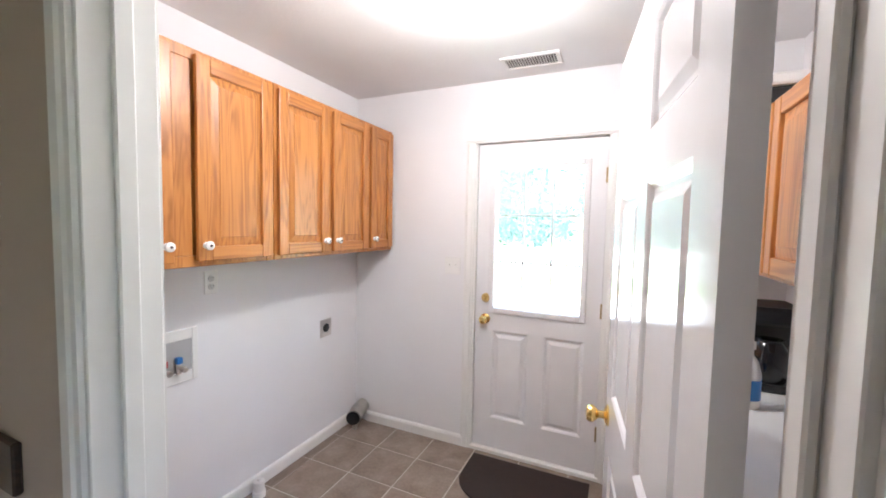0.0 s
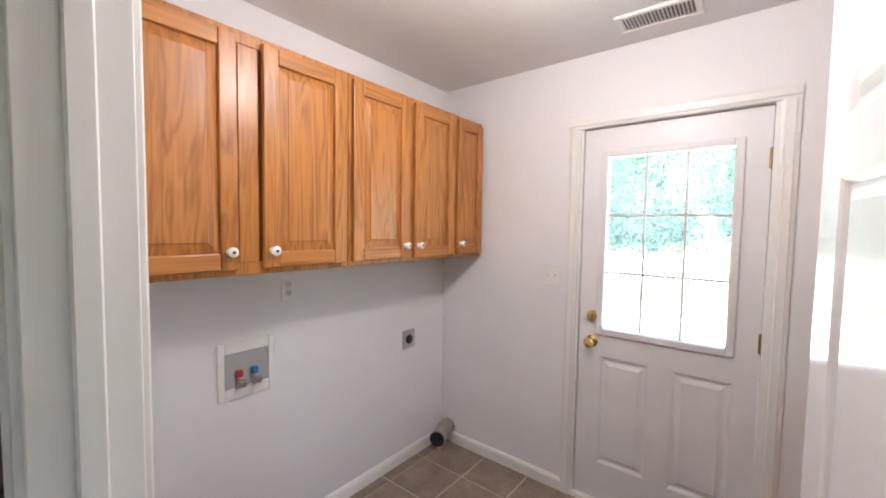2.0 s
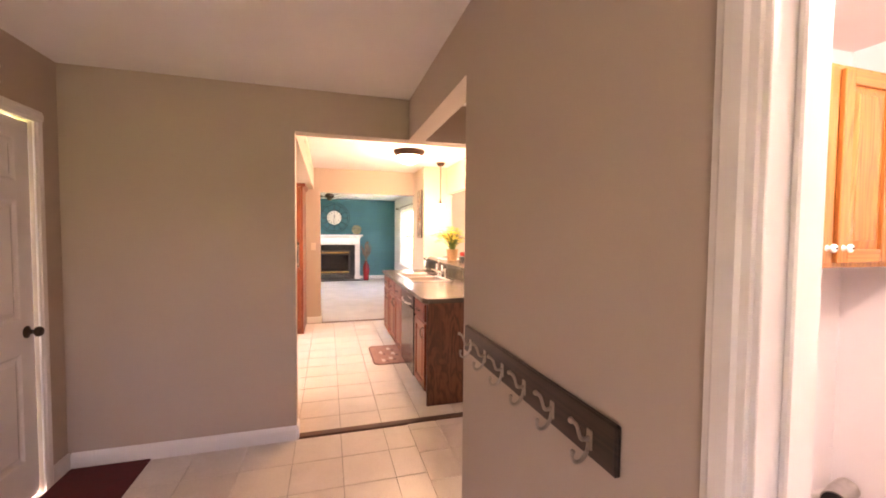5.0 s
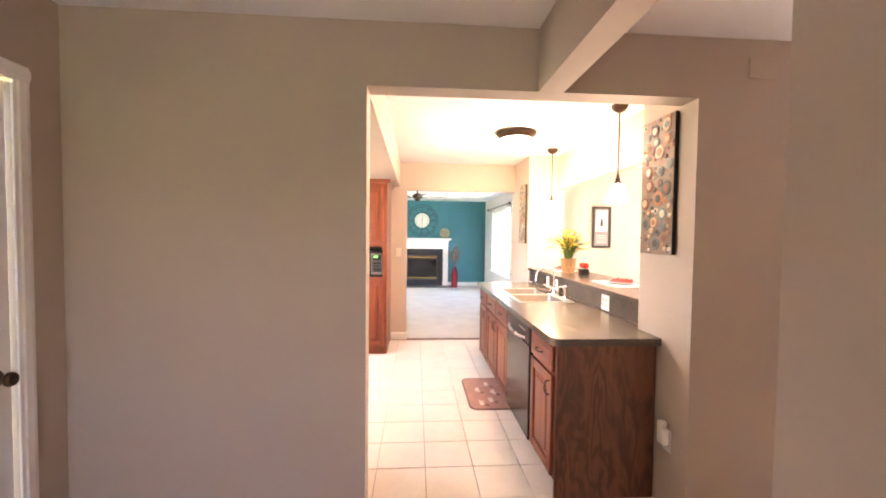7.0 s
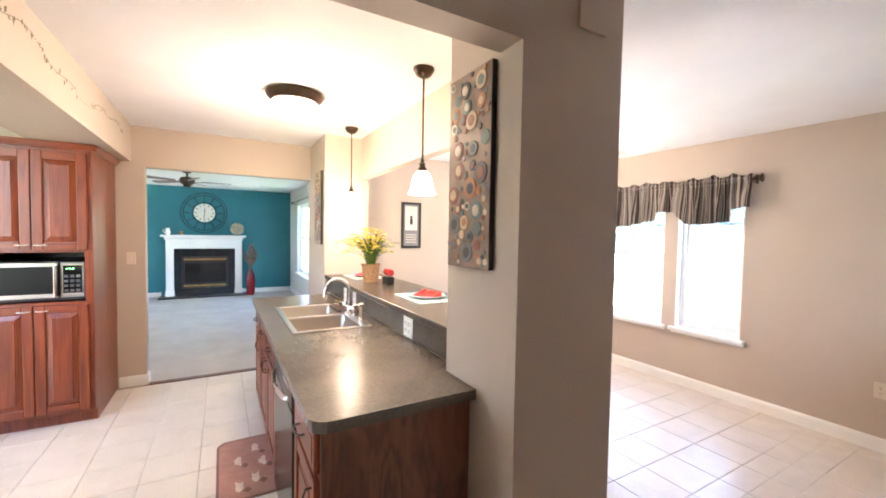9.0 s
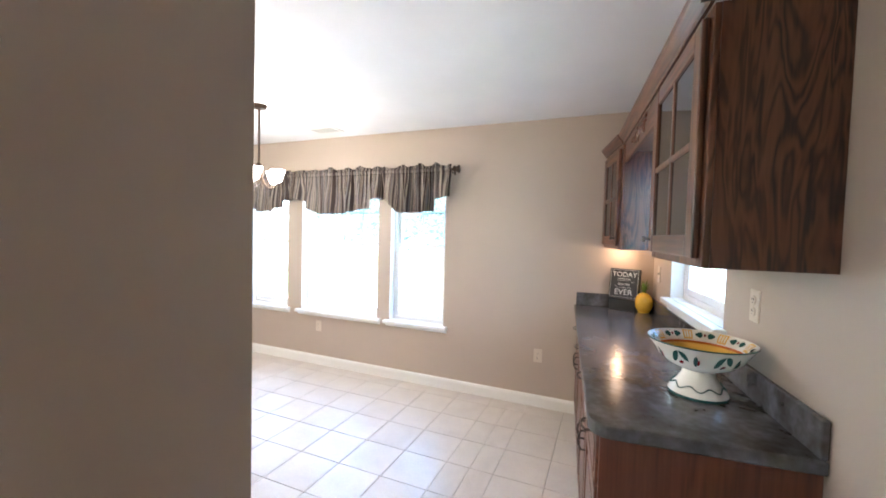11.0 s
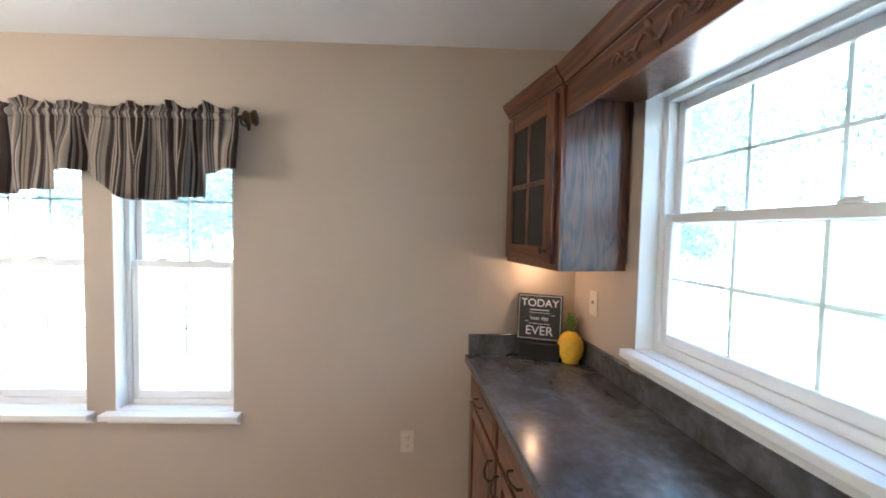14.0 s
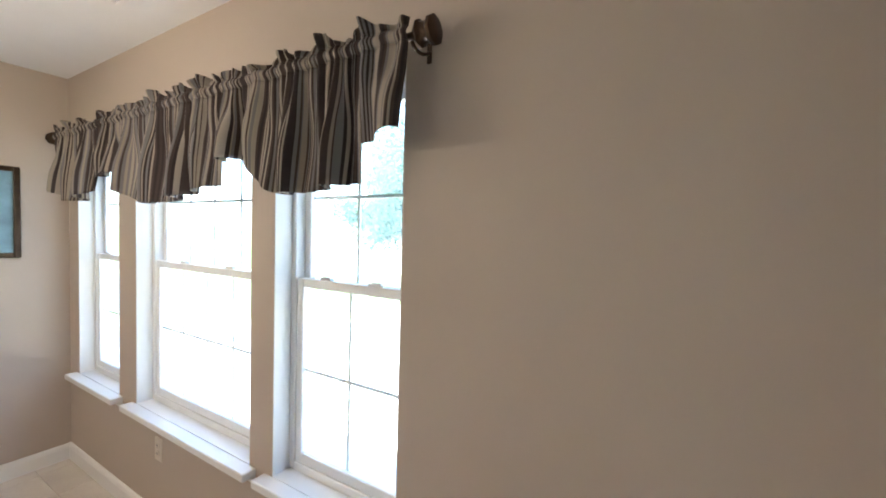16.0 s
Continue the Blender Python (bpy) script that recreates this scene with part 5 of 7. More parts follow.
pendant(-3.80, 1.70, "bronze pendant lamp with lit frosted glass over the bar")
pendant(-5.32, 1.72, "bronze pendant lamp with lit bell glass at the far end")
fl = thing("ceiling_light", (-4.66, 1.12, CK), "bronze flush ceiling light with lit glass bowl", "ceiling light")
bm = B()
lathe(bm, [(0.0001, 0), (0.188, 0), (0.194, -0.012), (0.186, -0.034), (0.168, -0.052), (0.160, -0.058), (0.160, -0.066), (0.148, -0.068)], seg=36)
part("base", bm, M_BRONZE, fl, smooth=True)
bm = B()
lathe(bm, [(0.150, -0.060), (0.146, -0.085), (0.124, -0.122), (0.080, -0.148), (0.012, -0.158), (0.0001, -0.158)], seg=36)
q = part("glass_bowl", bm, M_SHADE, fl, "glowing frosted glass bowl", True)
q.visible_shadow = False
bm = B()
lathe(bm, [(0.0001, -0.157), (0.010, -0.158), (0.012, -0.163), (0.006, -0.168), (0.009, -0.174), (0.0001, -0.181)], seg=16)
part("finial", bm, M_BRONZE, fl, "small bronze finial", True)

# pantry wall
pt = thing("pantry_cabinet", (XF + 0.001, -0.855, 0), "tall red-brown oak pantry cabinet with microwave niche", "cabinet", rz=90)
PW, PDp = 0.665, 0.735
for nm, a in (("side_panel", (0, -PDp, 0.10, 0.018, 0, 2.09)), ("side_panel", (PW - 0.018, -PDp, 0.10, PW, 0, 2.09)), ("back_panel", (0.0185, -0.02, 0.10, PW - 0.0185, 0, 2.09)),
              ("lower_body", (0.0185, -PDp + 0.001, 0.10, PW - 0.0185, -0.021, 0.955)), ("upper_body", (0.0185, -PDp + 0.001, 1.325, PW - 0.0185, -0.021, 2.09))):
    box(nm, M_CHERRY, pt, *a)
box("toe_kick", M_CHERRY, pt, 0.002, -PDp + 0.06, 0, PW - 0.002, -0.01, 0.0995)
bm = B()
for a in ((0.0005, -PDp - 0.018, 0.10, 0.05, -PDp, 2.09), (PW - 0.05, -PDp - 0.018, 0.10, PW - 0.0005, -PDp, 2.09), (0.0505, -PDp - 0.0175, 0.10, PW - 0.0505, -PDp, 0.15), (0.0505, -PDp - 0.0175, 0.915, PW - 0.0505, -PDp, 0.955), (0.0505, -PDp - 0.0175, 1.325, PW - 0.0505, -PDp, 1.365), (0.0505, -PDp - 0.0175, 2.04, PW - 0.0505, -PDp, 2.09)):
    bx(bm, *a, bev=0.002)
part("face_frame", bm, M_CHERRY, pt)
box("niche_lining", M_BLACK, pt, 0.0190, -0.05, 0.956, PW - 0.0190, -0.0212, 1.324)
for z0, z1, hz in ((0.125, 0.935, 0.90), (1.345, 2.065, 1.38)):
    for k, side in ((0, 1), (1, -1)):
        a, b = 0.028 + 0.308 * k, 0.028 + 0.308 * k + 0.302
        d_ = raised_door(pt, a, b, z0, z1, -PDp - 0.0185, M_CHERRY)
        pull(d_, b - 0.045 if side > 0 else a + 0.045, hz, -PDp - 0.039, M_STEEL, 0.03)
bm = B()
prism(bm, [(0, 0), (0.012, 0), (0.02, 0.012), (0.035, 0.03), (0.04, 0.045), (0, 0.045)], (-0.02, -PDp - 0.018, 2.0905), (PW + 0.03, -PDp - 0.018, 2.0905), (0, -1, 0))
prism(bm, [(0, 0), (0.012, 0), (0.02, 0.012), (0.035, 0.03), (0.04, 0.045), (0, 0.045)], (PW, -PDp - 0.018, 2.0905), (PW, 0, 2.0905), (1, 0, 0))
part("crown", bm, M_CHERRYH, pt)
mw = thing("microwave", (XF + 0.15, -0.80, 0.956), "steel microwave oven in the pantry niche", "microwave", rz=90)
MW = 0.555
box("case", M_BLACK, mw, 0, -0.56, 0.008, MW, 0, 0.30, bev=0.004)
bm = B()
for a in ((0.004, -0.585, 0.03, 0.04, -0.561, 0.292), (0.04, -0.5848, 0.03, 0.40, -0.561, 0.062), (0.04, -0.5848, 0.262, 0.40, -0.561, 0.292), (0.375, -0.5846, 0.0622, 0.405, -0.561, 0.2618)):
    bx(bm, *a, bev=0.003)
dr_ = part("door", bm, M_BASIN, mw)
box("door_glass", M_OVENG, dr_, 0.0402, -0.58, 0.0622, 0.3748, -0.562, 0.2618)
bm = B()
bx(bm, 0.385, -0.625, 0.04, 0.41, -0.586, 0.285, 0.008, 3)
part("handle", bm, M_CHROME, dr_, "vertical bright metal handle")
cpn = box("control_panel", M_BASIN, mw, 0.418, -0.583, 0.03, MW - 0.004, -0.561, 0.292, bev=0.002)
box("keypad", M_BLACKG, cpn, 0.432, -0.5836, 0.062, MW - 0.014, -0.5828, 0.270)
m_led, n_, l_, b_ = material("green_display")
b_.inputs["Base Color"].default_value = (0.02, 0.05, 0.02, 1)
b_.inputs["Emission Color"].default_value, b_.inputs["Emission Strength"].default_value = (0.15, 0.9, 0.2, 1), 0.35
for k, wd in enumerate((0.012, 0.012, 0.012)):
    box("digit", m_led, cpn, 0.450 + 0.018 * k, -0.5848, 0.240, 0.450 + 0.018 * k + wd * 0.7, -0.5838, 0.252, label="green display digit")
for i in range(3):
    for j in range(4):
        box("button", plain("grey_key", (0.05, 0.05, 0.05), 0.4) if (i, j) == (0, 0) else bpy.data.materials["grey_key"], cpn, 0.437 + 0.034 * i, -0.5845, 0.07 + 0.036 * j, 0.437 + 0.034 * i + 0.024, -0.5838, 0.07 + 0.036 * j + 0.022)
for k in (0.03, MW - 0.05):
    bm = B()
    bx(bm, k, -0.5, 0, k + 0.02, -0.48, 0.0078)
    bx(bm, k, -0.1, 0, k + 0.02, -0.08, 0.0078)
    part("foot", bm, M_BLACK, mw)

for k in range(3):
    y0 = -0.858 - 0.78 * (k + 1)
    if k < 2:
        base_unit((XF + 0.001, y0, 0), 0.778, 0.60, 90, 1, [1, -1], CH, "red-brown oak base cabinet beside the pantry", "kitchen wall run")
        u = thing("wall_cabinet", (XF + 0.001, y0, 1.40), "red-brown oak wall cabinet beside the pantry", "cabinet", "kitchen wall run", rz=90)
        box("body", M_CHERRY, u, 0.0005, -0.33, 0, 0.7775, -0.001, 0.66)
        for j, side in ((0, 1), (1, -1)):
            a = 0.02 + 0.372 * j
            d_ = raised_door(u, a, a + 0.366, 0.03, 0.62, -0.331, M_CHERRY)
            pull(d_, a + (0.32 if side > 0 else 0.046), 0.065, -0.352, M_STEEL, 0.03)
        bm = B()
        prism(bm, [(0, 0), (0.012, 0), (0.03, 0.02), (0.035, 0.035), (0, 0.035)], (0, -0.33, 0.6605), (0.778, -0.33, 0.6605), (0, -1, 0))
        part("crown", bm, M_CHERRYH, u)
counter_slab("worktop", [(XF + 0.002, -0.859), (XF + 0.002, -2.41), (XF + 0.64, -2.41), (XF + 0.64, -0.859)], 0.878, 0.918, M_LAM, "brown-grey laminate worktop beside the pantry")
uf = thing("under_cabinet_light", (XF + 0.21, -1.20, 1.399), "slim white lit strip light under the kitchen cabinet", "lamp")
box("housing", M_PLASTIC, uf, -0.035, -0.25, -0.022, 0.035, 0.25, 0, bev=0.004)
box("diffuser", M_SHADE, uf, -0.028, -0.235, -0.028, 0.028, 0.235, -0.0222, bev=0.002, label="glowing strip diffuser")
# near run against the opening wall
base_unit((XWB - 0.001, -0.29, 0), 0.80, 0.60, -90, 1, [1, -1], CH, "red-brown oak base cabinet near the opening", "kitchen near run")
base_unit((XWB - 0.001, -1.092, 0), 0.80, 0.60, -90, 1, [1, -1], CH, "red-brown oak base cabinet along the opening wall", "kitchen near run")
counter_slab("worktop", [(XWB - 0.002, -0.255), (XWB - 0.66, -0.255), (XWB - 0.69, -0.285), (XWB - 0.69, -1.89), (XWB - 0.002, -1.89)], 0.878, 0.918, M_LAM, "brown-grey laminate worktop near the opening")

# added out of view to light the stub wall and soffit from the south
sash_window("window_7", (-3.95, -2.63, 1.0), 1.1, 1.1, 2, "unseen white double-hung window added to light the kitchen from the south", 180)

# mosaic backsplash beside the pantry
ms = thing("mosaic_backsplash", (XF + 0.001, -2.41, 0.9195), "brown and cream glass mosaic backsplash below the cabinets", "backsplash", rz=90)
box("bed", M_GROUT, ms, 0, -0.004, 0, 1.55, 0, 0.479)
tones = [plain("mosaic_glass", c, 0.15, var=0.1) for c in ((0.34, 0.24, 0.16), (0.16, 0.085, 0.05), (0.50, 0.42, 0.33), (0.24, 0.16, 0.11))]
bms = [B() for _ in tones]
rg = random.Random(3)
for j in range(19):
    u = 0.8 - rg.random() * 0.05
    while u < 1.54:
        w_ = rg.choice((0.025, 0.05, 0.05))
        b_m = rg.choice(bms)
        x0, z0 = u, 0.003 + 0.025 * j
        vs = [b_m.verts.new(p) for p in ((x0, -0.0062, z0), (min(1.548, x0 + w_ - 0.002), -0.0062, z0), (min(1.548, x0 + w_ - 0.002), -0.0062, z0 + 0.0225), (x0, -0.0062, z0 + 0.0225))]
        vb = [b_m.verts.new((v.co.x, -0.0035, v.co.z)) for v in vs]
        b_m.faces.new(vs)
        for k in range(4):
            b_m.faces.new((vs[k], vb[k], vb[(k + 1) % 4], vs[(k + 1) % 4]))
        u += w_
for b_m, m_ in zip(bms, tones):
    tagged(part("mosaic_tiles", b_m, m_, ms), kind="stuff")
wall_plate((XF, -0.08, 1.23), 90, "toggle", M_BEIGEP, "almond light switch beside the family room opening", "switch")

# mat in front of the sink
kr = thing("kitchen_mat", (-4.46, 0.84, 0), "pink-brown kitchen mat with pale printed shapes", "mat")
def rounded(w, d, r, n=6):
    pts = []
    for cx, cy, s in ((w - r, -d + r, -90), (w - r, d - r, 0), (-w + r, d - r, 90), (-w + r, -d + r, 180)):
        pts += arc(cx, cy, r, s, s + 90, n)
    return pts
def flat(name, pts, z0, z1, mat, parent):
    bm = B()
    f0 = bm.faces.new([bm.verts.new((x, y, z0)) for x, y in pts])
    ex = bmesh.ops.extrude_face_region(bm, geom=[f0])
    bmesh.ops.translate(bm, vec=(0, 0, z1 - z0), verts=[v for v in ex["geom"] if isinstance(v, bmesh.types.BMVert)])
    bmesh.ops.recalc_face_normals(bm, faces=bm.faces[:])
    return part(name, bm, mat, parent)
flat("mat_body", rounded(0.36, 0.21, 0.08), 0, 0.008, M_RUGD, kr)
flat("mat_field", rounded(0.345, 0.195, 0.07), 0.0081, 0.0095, M_RUG, kr)
rg = random.Random(8)
for cx, cy in ((-0.18, 0.02), (0.0, 0.05), (0.16, 0.0), (-0.05, -0.09), (0.22, -0.09)):
    pts = [(cx + (0.045 + 0.022 * math.sin(3 * a + cx * 9)) * math.cos(a), cy + (0.032 + 0.014 * math.cos(2 * a)) * math.sin(a)) for a in (2 * math.pi * k / 18 for k in range(18))]
    flat("print", pts, 0.0096, 0.0102, M_RUGP, kr)
    flat("print", [(cx + 0.06 + x * 0.3, cy + 0.04 + y * 0.25) for x, y in ((0, -0.1), (0.1, 0), (0, 0.1), (-0.1, 0))], 0.0096, 0.0102, M_RUGD, kr)

# painted ivy on the soffit
iv = thing("painted_vine", (-6.0, -0.0698, 2.33), "painted ivy vine along the soffit face", "wall painting", kind="structure")
bm = B()
rg = random.Random(21)
def leaf(x, z, s, a):
    pts = ((0, 0), (0.5, 0.35), (1, 0.1), (1.3, 0), (1, -0.1), (0.5, -0.35))
    bm.faces.new([bm.verts.new((x + s * (p * math.cos(a) - q * math.sin(a)), 0.0006, z + s * (p * math.sin(a) + q * math.cos(a)))) for p, q in pts])
for k in range(120):
    x = k * 0.026
    if 0.9 < (x % 1.25) and rg.random() < 0.6:
        continue
    z = 0.035 * math.sin(x * 4.1) + 0.02 * math.sin(x * 11)
    bm.faces.new([bm.verts.new((x + dx, 0.0005, z + dz)) for dx, dz in ((0, -0.002), (0.026, -0.002 + 0.003 * math.cos(x * 5)), (0.026, 0.002 + 0.003 * math.cos(x * 5)), (0, 0.002))])
    if rg.random() < 0.45:
        leaf(x, z + rg.uniform(-0.012, 0.012), rg.uniform(0.02, 0.035), rg.uniform(0, 6.28))
bmesh.ops.recalc_face_normals(bm, faces=bm.faces[:])
part("vine", bm, M_IVY, iv)

# plug-in on the stub wall and a small plate on the opening wall
pg = thing("plug_in_freshener", (-2.86, YB, 0.42), "white plug-in air freshener low on the stub wall", "plug-in")
bm = B()
bx(bm, -0.03, -0.045, -0.05, 0.03, -0.006, 0.04, 0.012, 3)
bx(bm, -0.018, -0.052, 0.0405, 0.018, -0.012, 0.075, 0.008, 2)
part("body", bm, M_PLASTIC, pg, smooth=True)
box("cover_plate", M_PLASTIC, pg, -0.035, -0.0055, -0.09, 0.035, 0, 0.03, bev=0.002)
ch = thing("chime_box", (XW, 1.83, 2.25), "small wall box painted like the wall", "wall box", rz=90)
box("cover", M_BEIGE, ch, -0.07, -0.012, 0, 0.07, 0, 0.10, bev=0.003)


# ---- dining room ----
for k, (a, b) in enumerate(WIN):
    sash_window("window_%d" % (k + 1), (a, YN + 0.075, 0.585), b - a, 1.445, 4 if k == 1 else 2, "white double-hung window with grilles under the valance", split=0.511)
    st = thing("window_trim", (a, YN, 0.585), "white painted reveal and sill of the window", "window sill", kind="structure")
    w = b - a
    bm = B()
    bx(bm, -0.045, -0.06, -0.028, w + 0.045, 0.0, 0.004, 0.006, 2)
    bx(bm, 0.0015, 0.0005, -0.0, w - 0.0015, 0.0745, 0.004)
    part("window_sill", bm, M_TRIM, st)
    bm = B()
    prism(bm, [(0, 0), (0.008, 0), (0.014, 0.016), (0.022, 0.03), (0, 0.03)], (-0.035, 0, -0.0585), (w + 0.035, 0, -0.0585), (0, -1, 0))
    part("apron", bm, M_TRIM, st)
    box("reveal", M_TRIM, st, 0.0003, 0.001, 0.0045, 0.004, 0.0745, 1.441)
    box("reveal", M_TRIM, st, w - 0.004, 0.001, 0.0045, w - 0.0003, 0.0745, 1.441)
    box("reveal", M_TRIM, st, 0.0045, 0.001, 1.441, w - 0.0045, 0.0745, 1.4447)

# sideboard window
sw = sash_window("window_4", (0, 0, 0), 0.885, 0.96, 3, "white double-hung window above the sideboard")
sw.matrix_world = SIDE @ pose(0.515, 0.075, 1.09)
st = thing("window_trim", (0, 0, 0), "white reveal, sill and apron of the sideboard window", "window sill", kind="structure")
st.matrix_world = SIDE @ pose(0.515, 0, 1.09)
bm = B()
bx(bm, -0.015, -0.055, -0.03, 0.935, 0.0, 0.002, 0.006, 2)
bx(bm, 0.0015, 0.0005, -0.0, 0.8835, 0.0745, 0.002)
part("window_sill", bm, M_TRIM, st)
bm = B()
prism(bm, [(0, 0), (0.010, 0), (0.016, 0.02), (0.028, 0.045), (0, 0.045)], (-0.005, 0, -0.0755), (0.915, 0, -0.0755), (0, -1, 0))
part("apron", bm, M_TRIM, st)
box("reveal", M_TRIM, st, 0.0003, 0.001, 0.0025, 0.004, 0.0745, 0.956)
box("reveal", M_TRIM, st, 0.881, 0.001, 0.0025, 0.8847, 0.0745, 0.956)
box("reveal", M_TRIM, st, 0.0045, 0.001, 0.956, 0.8805, 0.0745, 0.9597)

# valance on its rod
m_str, n_, l_, b_ = material("striped_cotton")
at_ = n_.new("ShaderNodeAttribute")
at_.attribute_name = "along"
def stripes(freq, seed):
    mu = n_.new("ShaderNodeMath")
    mu.operation, mu.inputs[1].default_value = "MULTIPLY", freq
    l_.new(at_.outputs["Fac"], mu.inputs[0])
    fl_ = n_.new("ShaderNodeMath")
    fl_.operation = "FLOOR"
    l_.new(mu.outputs[0], fl_.inputs[0])
    ad = n_.new("ShaderNodeMath")
    ad.operation, ad.inputs[1].default_value = "ADD", seed
    l_.new(fl_.outputs[0], ad.inputs[0])
    wn_ = n_.new("ShaderNodeTexWhiteNoise")
    wn_.noise_dimensions = "1D"
    l_.new(ad.outputs[0], wn_.inputs["W"])
    return wn_.outputs["Value"]
mx_ = n_.new("ShaderNodeMix")
mx_.inputs["Factor"].default_value = 0.35
l_.new(stripes(120, 3.3), mx_.inputs[2])
l_.new(stripes(45, 8.7), mx_.inputs[3])
rp = ramp(n_, l_, mx_.outputs[0], [(0.0, (0.030, 0.020, 0.020)), (0.34, (0.060, 0.040, 0.036)), (0.42, (0.17, 0.158, 0.155)), (0.56, (0.30, 0.25, 0.205)), (0.66, (0.055, 0.036, 0.032)), (0.71, (0.31, 0.265, 0.22))])
rp.color_ramp.interpolation = "CONSTANT"
l_.new(rp.outputs[0], b_.inputs["Base Color"])
b_.inputs["Roughness"].default_value = 0.9
g_ = noise_tex(n_, l_, 700, 2)
bump(n_, l_, b_, g_.outputs["Fac"], 0.5, 0.001)

VX0, VX1 = -5.935, -3.35


def smooth(a, b, x):
    t = min(1, max(0, (x - a) / (b - a)))
    return t * t * (3 - 2 * t)


SWAGS = ((-5.90, 1.655, -5.55, -5.32, 1.70), (-5.14, 1.63, -4.62, -4.20, 1.685), (-4.05, 1.645, -3.75, -3.50, 1.665))


def low0_x(a, b):
    return a + 0.36 * (b - a)


def hem(x):
    """Height of the valance's lower edge: a swag over each window, lifted between and at the ends."""
    z = 1.785 + 0.012 * math.sin(11 * x)
    for a, low0, low1, b, end in SWAGS:
        if a < x < b:
            drop = low0 + (end - low0) * smooth(low1, b, x)
            z = min(z, z + (drop - z) * smooth(a, low0_x(a, b), x))
    return z


va = thing("valance", (0, YN, 0), "grey and brown striped ruffled valance over three windows", "curtain")
bm = B()
al = bm.verts.layers.float.new("along")
rg = random.Random(4)
NX, NZ = 1300, 26
ph = [rg.uniform(0, 6.28) for _ in range(8)]
cols = []
for i in range(NX + 1):
    u = i / NX
    x = VX0 + (VX1 - VX0) * u
    s = x + 0.02 * math.sin(9 * x + ph[0]) + 0.012 * math.sin(23 * x + ph[1])
    col = []
    zb = hem(x)
    top = 2.088 + 0.011 * math.sin(31 * s + ph[2]) + 0.007 * math.sin(67 * s + ph[3]) + 0.004 * math.sin(13 * s)
    for j in range(NZ + 1):
        v = j / NZ
        if v < 0.16:
            q_ = v / 0.16
            z = top + (2.060 - top) * q_
            amp = 0.021 * (1 - q_) + 0.005
            off, fine_ = 0.0, 0.35 + 0.65 * q_
        elif v < 0.34:
            q_ = (v - 0.16) / 0.18
            z = 2.060 - 0.034 * q_
            amp, off, fine_ = 0.004, 0.011 * math.sin(math.pi * q_), 1.0
        else:
            w_ = (v - 0.34) / 0.66
            z = 2.026 + (zb - 2.026) * w_
            amp = 0.007 + 0.036 * smooth(0, 0.75, w_)
            off, fine_ = 0.014 * w_, 1 - smooth(0, 0.5, w_)
        fold = math.sin(57 * s + 1.3 * math.sin(5 * s) + ph[4] + 1.0 * v) * 0.42 + math.sin(31 * s + 2.2 * math.sin(3.1 * s) + ph[5] - 1.6 * v) * 0.80 + (0.10 + 1.0 * fine_) * math.sin(128 * s + 2.5 * math.sin(7 * s) + ph[6])
        y = -0.106 - off + amp * fold
        dx = 0.008 * v * math.sin(27 * s + ph[7])
        q = bm.verts.new((x + dx, y, z))
        q[al] = u * 4.2 + 0.004 * math.sin(40 * s) + 20
        col.append(q)
    cols.append(col)
bm.verts.index_update()
grid = [[(tuple(q.co), q[al]) for q in col] for col in cols]
bm.free()
for nm, j0, j1, lb in (("heading", 0, 4, "ruffled heading above the rod"), ("rod_pocket", 4, 9, "gathered rod pocket"), ("skirt", 9, NZ, "striped gathered skirt")):
    bm = B()
    al = bm.verts.layers.float.new("along")
    rows_ = []
    for col in grid:
        line = []
        for co, u in col[j0:j1 + 1]:
            q = bm.verts.new(co)
            q[al] = u
            line.append(q)
        rows_.append(line)
    for a, b in zip(rows_, rows_[1:]):
        for j in range(j1 - j0):
            bm.faces.new((a[j], a[j + 1], b[j + 1], b[j]))
    vc = part(nm, bm, m_str, va, lb)
    for q in vc.data.polygons:
        q.use_smooth = True
    sol = vc.modifiers.new("thickness", "SOLIDIFY")
    sol.thickness = 0.002
rd = thing("curtain_rod", (0, YN, 2.043), "dark bronze curtain rod with carved end caps", "curtain rod")
bm = B()
cyl(bm, (VX0 - 0.03, -0.085, 0), (VX1 + 0.008, -0.085, 0), 0.010, seg=12)
part("rod", bm, M_BRONZE, rd, smooth=True)
for x, s in ((VX1 + 0.008, 0.72), (VX0 - 0.03, -0.72)):
    bm = B()
    lathe(bm, [(0.0001, 0), (0.016, 0), (0.016, s * 0.012), (0.030, s * 0.018), (0.034, s * 0.026), (0.028, s * 0.034), (0.026, s * 0.055), (0.030, s * 0.066), (0.036, s * 0.074), (0.036, s * 0.086), (0.028, s * 0.09), (0.0001, s * 0.09)], (x, -0.085, 0), 22, "x", wob=lambda a, h: 0.04 * math.sin(8 * a))
    part("finial", bm, M_BRONZE, rd, "carved bronze end cap", True)
    bm = B()
    xb = x - s * 0.012
    bx(bm, xb - 0.008, -0.004, -0.04, xb + 0.008, 0, 0.02, 0.002)
    tube(bm, bez((xb, -0.004, -0.012), (xb, -0.04, -0.035), (xb, -0.075, -0.035), (xb, -0.086, -0.0125), 8), 0.005, 8)
    part("bracket", bm, M_BRONZE, rd, smooth=True)

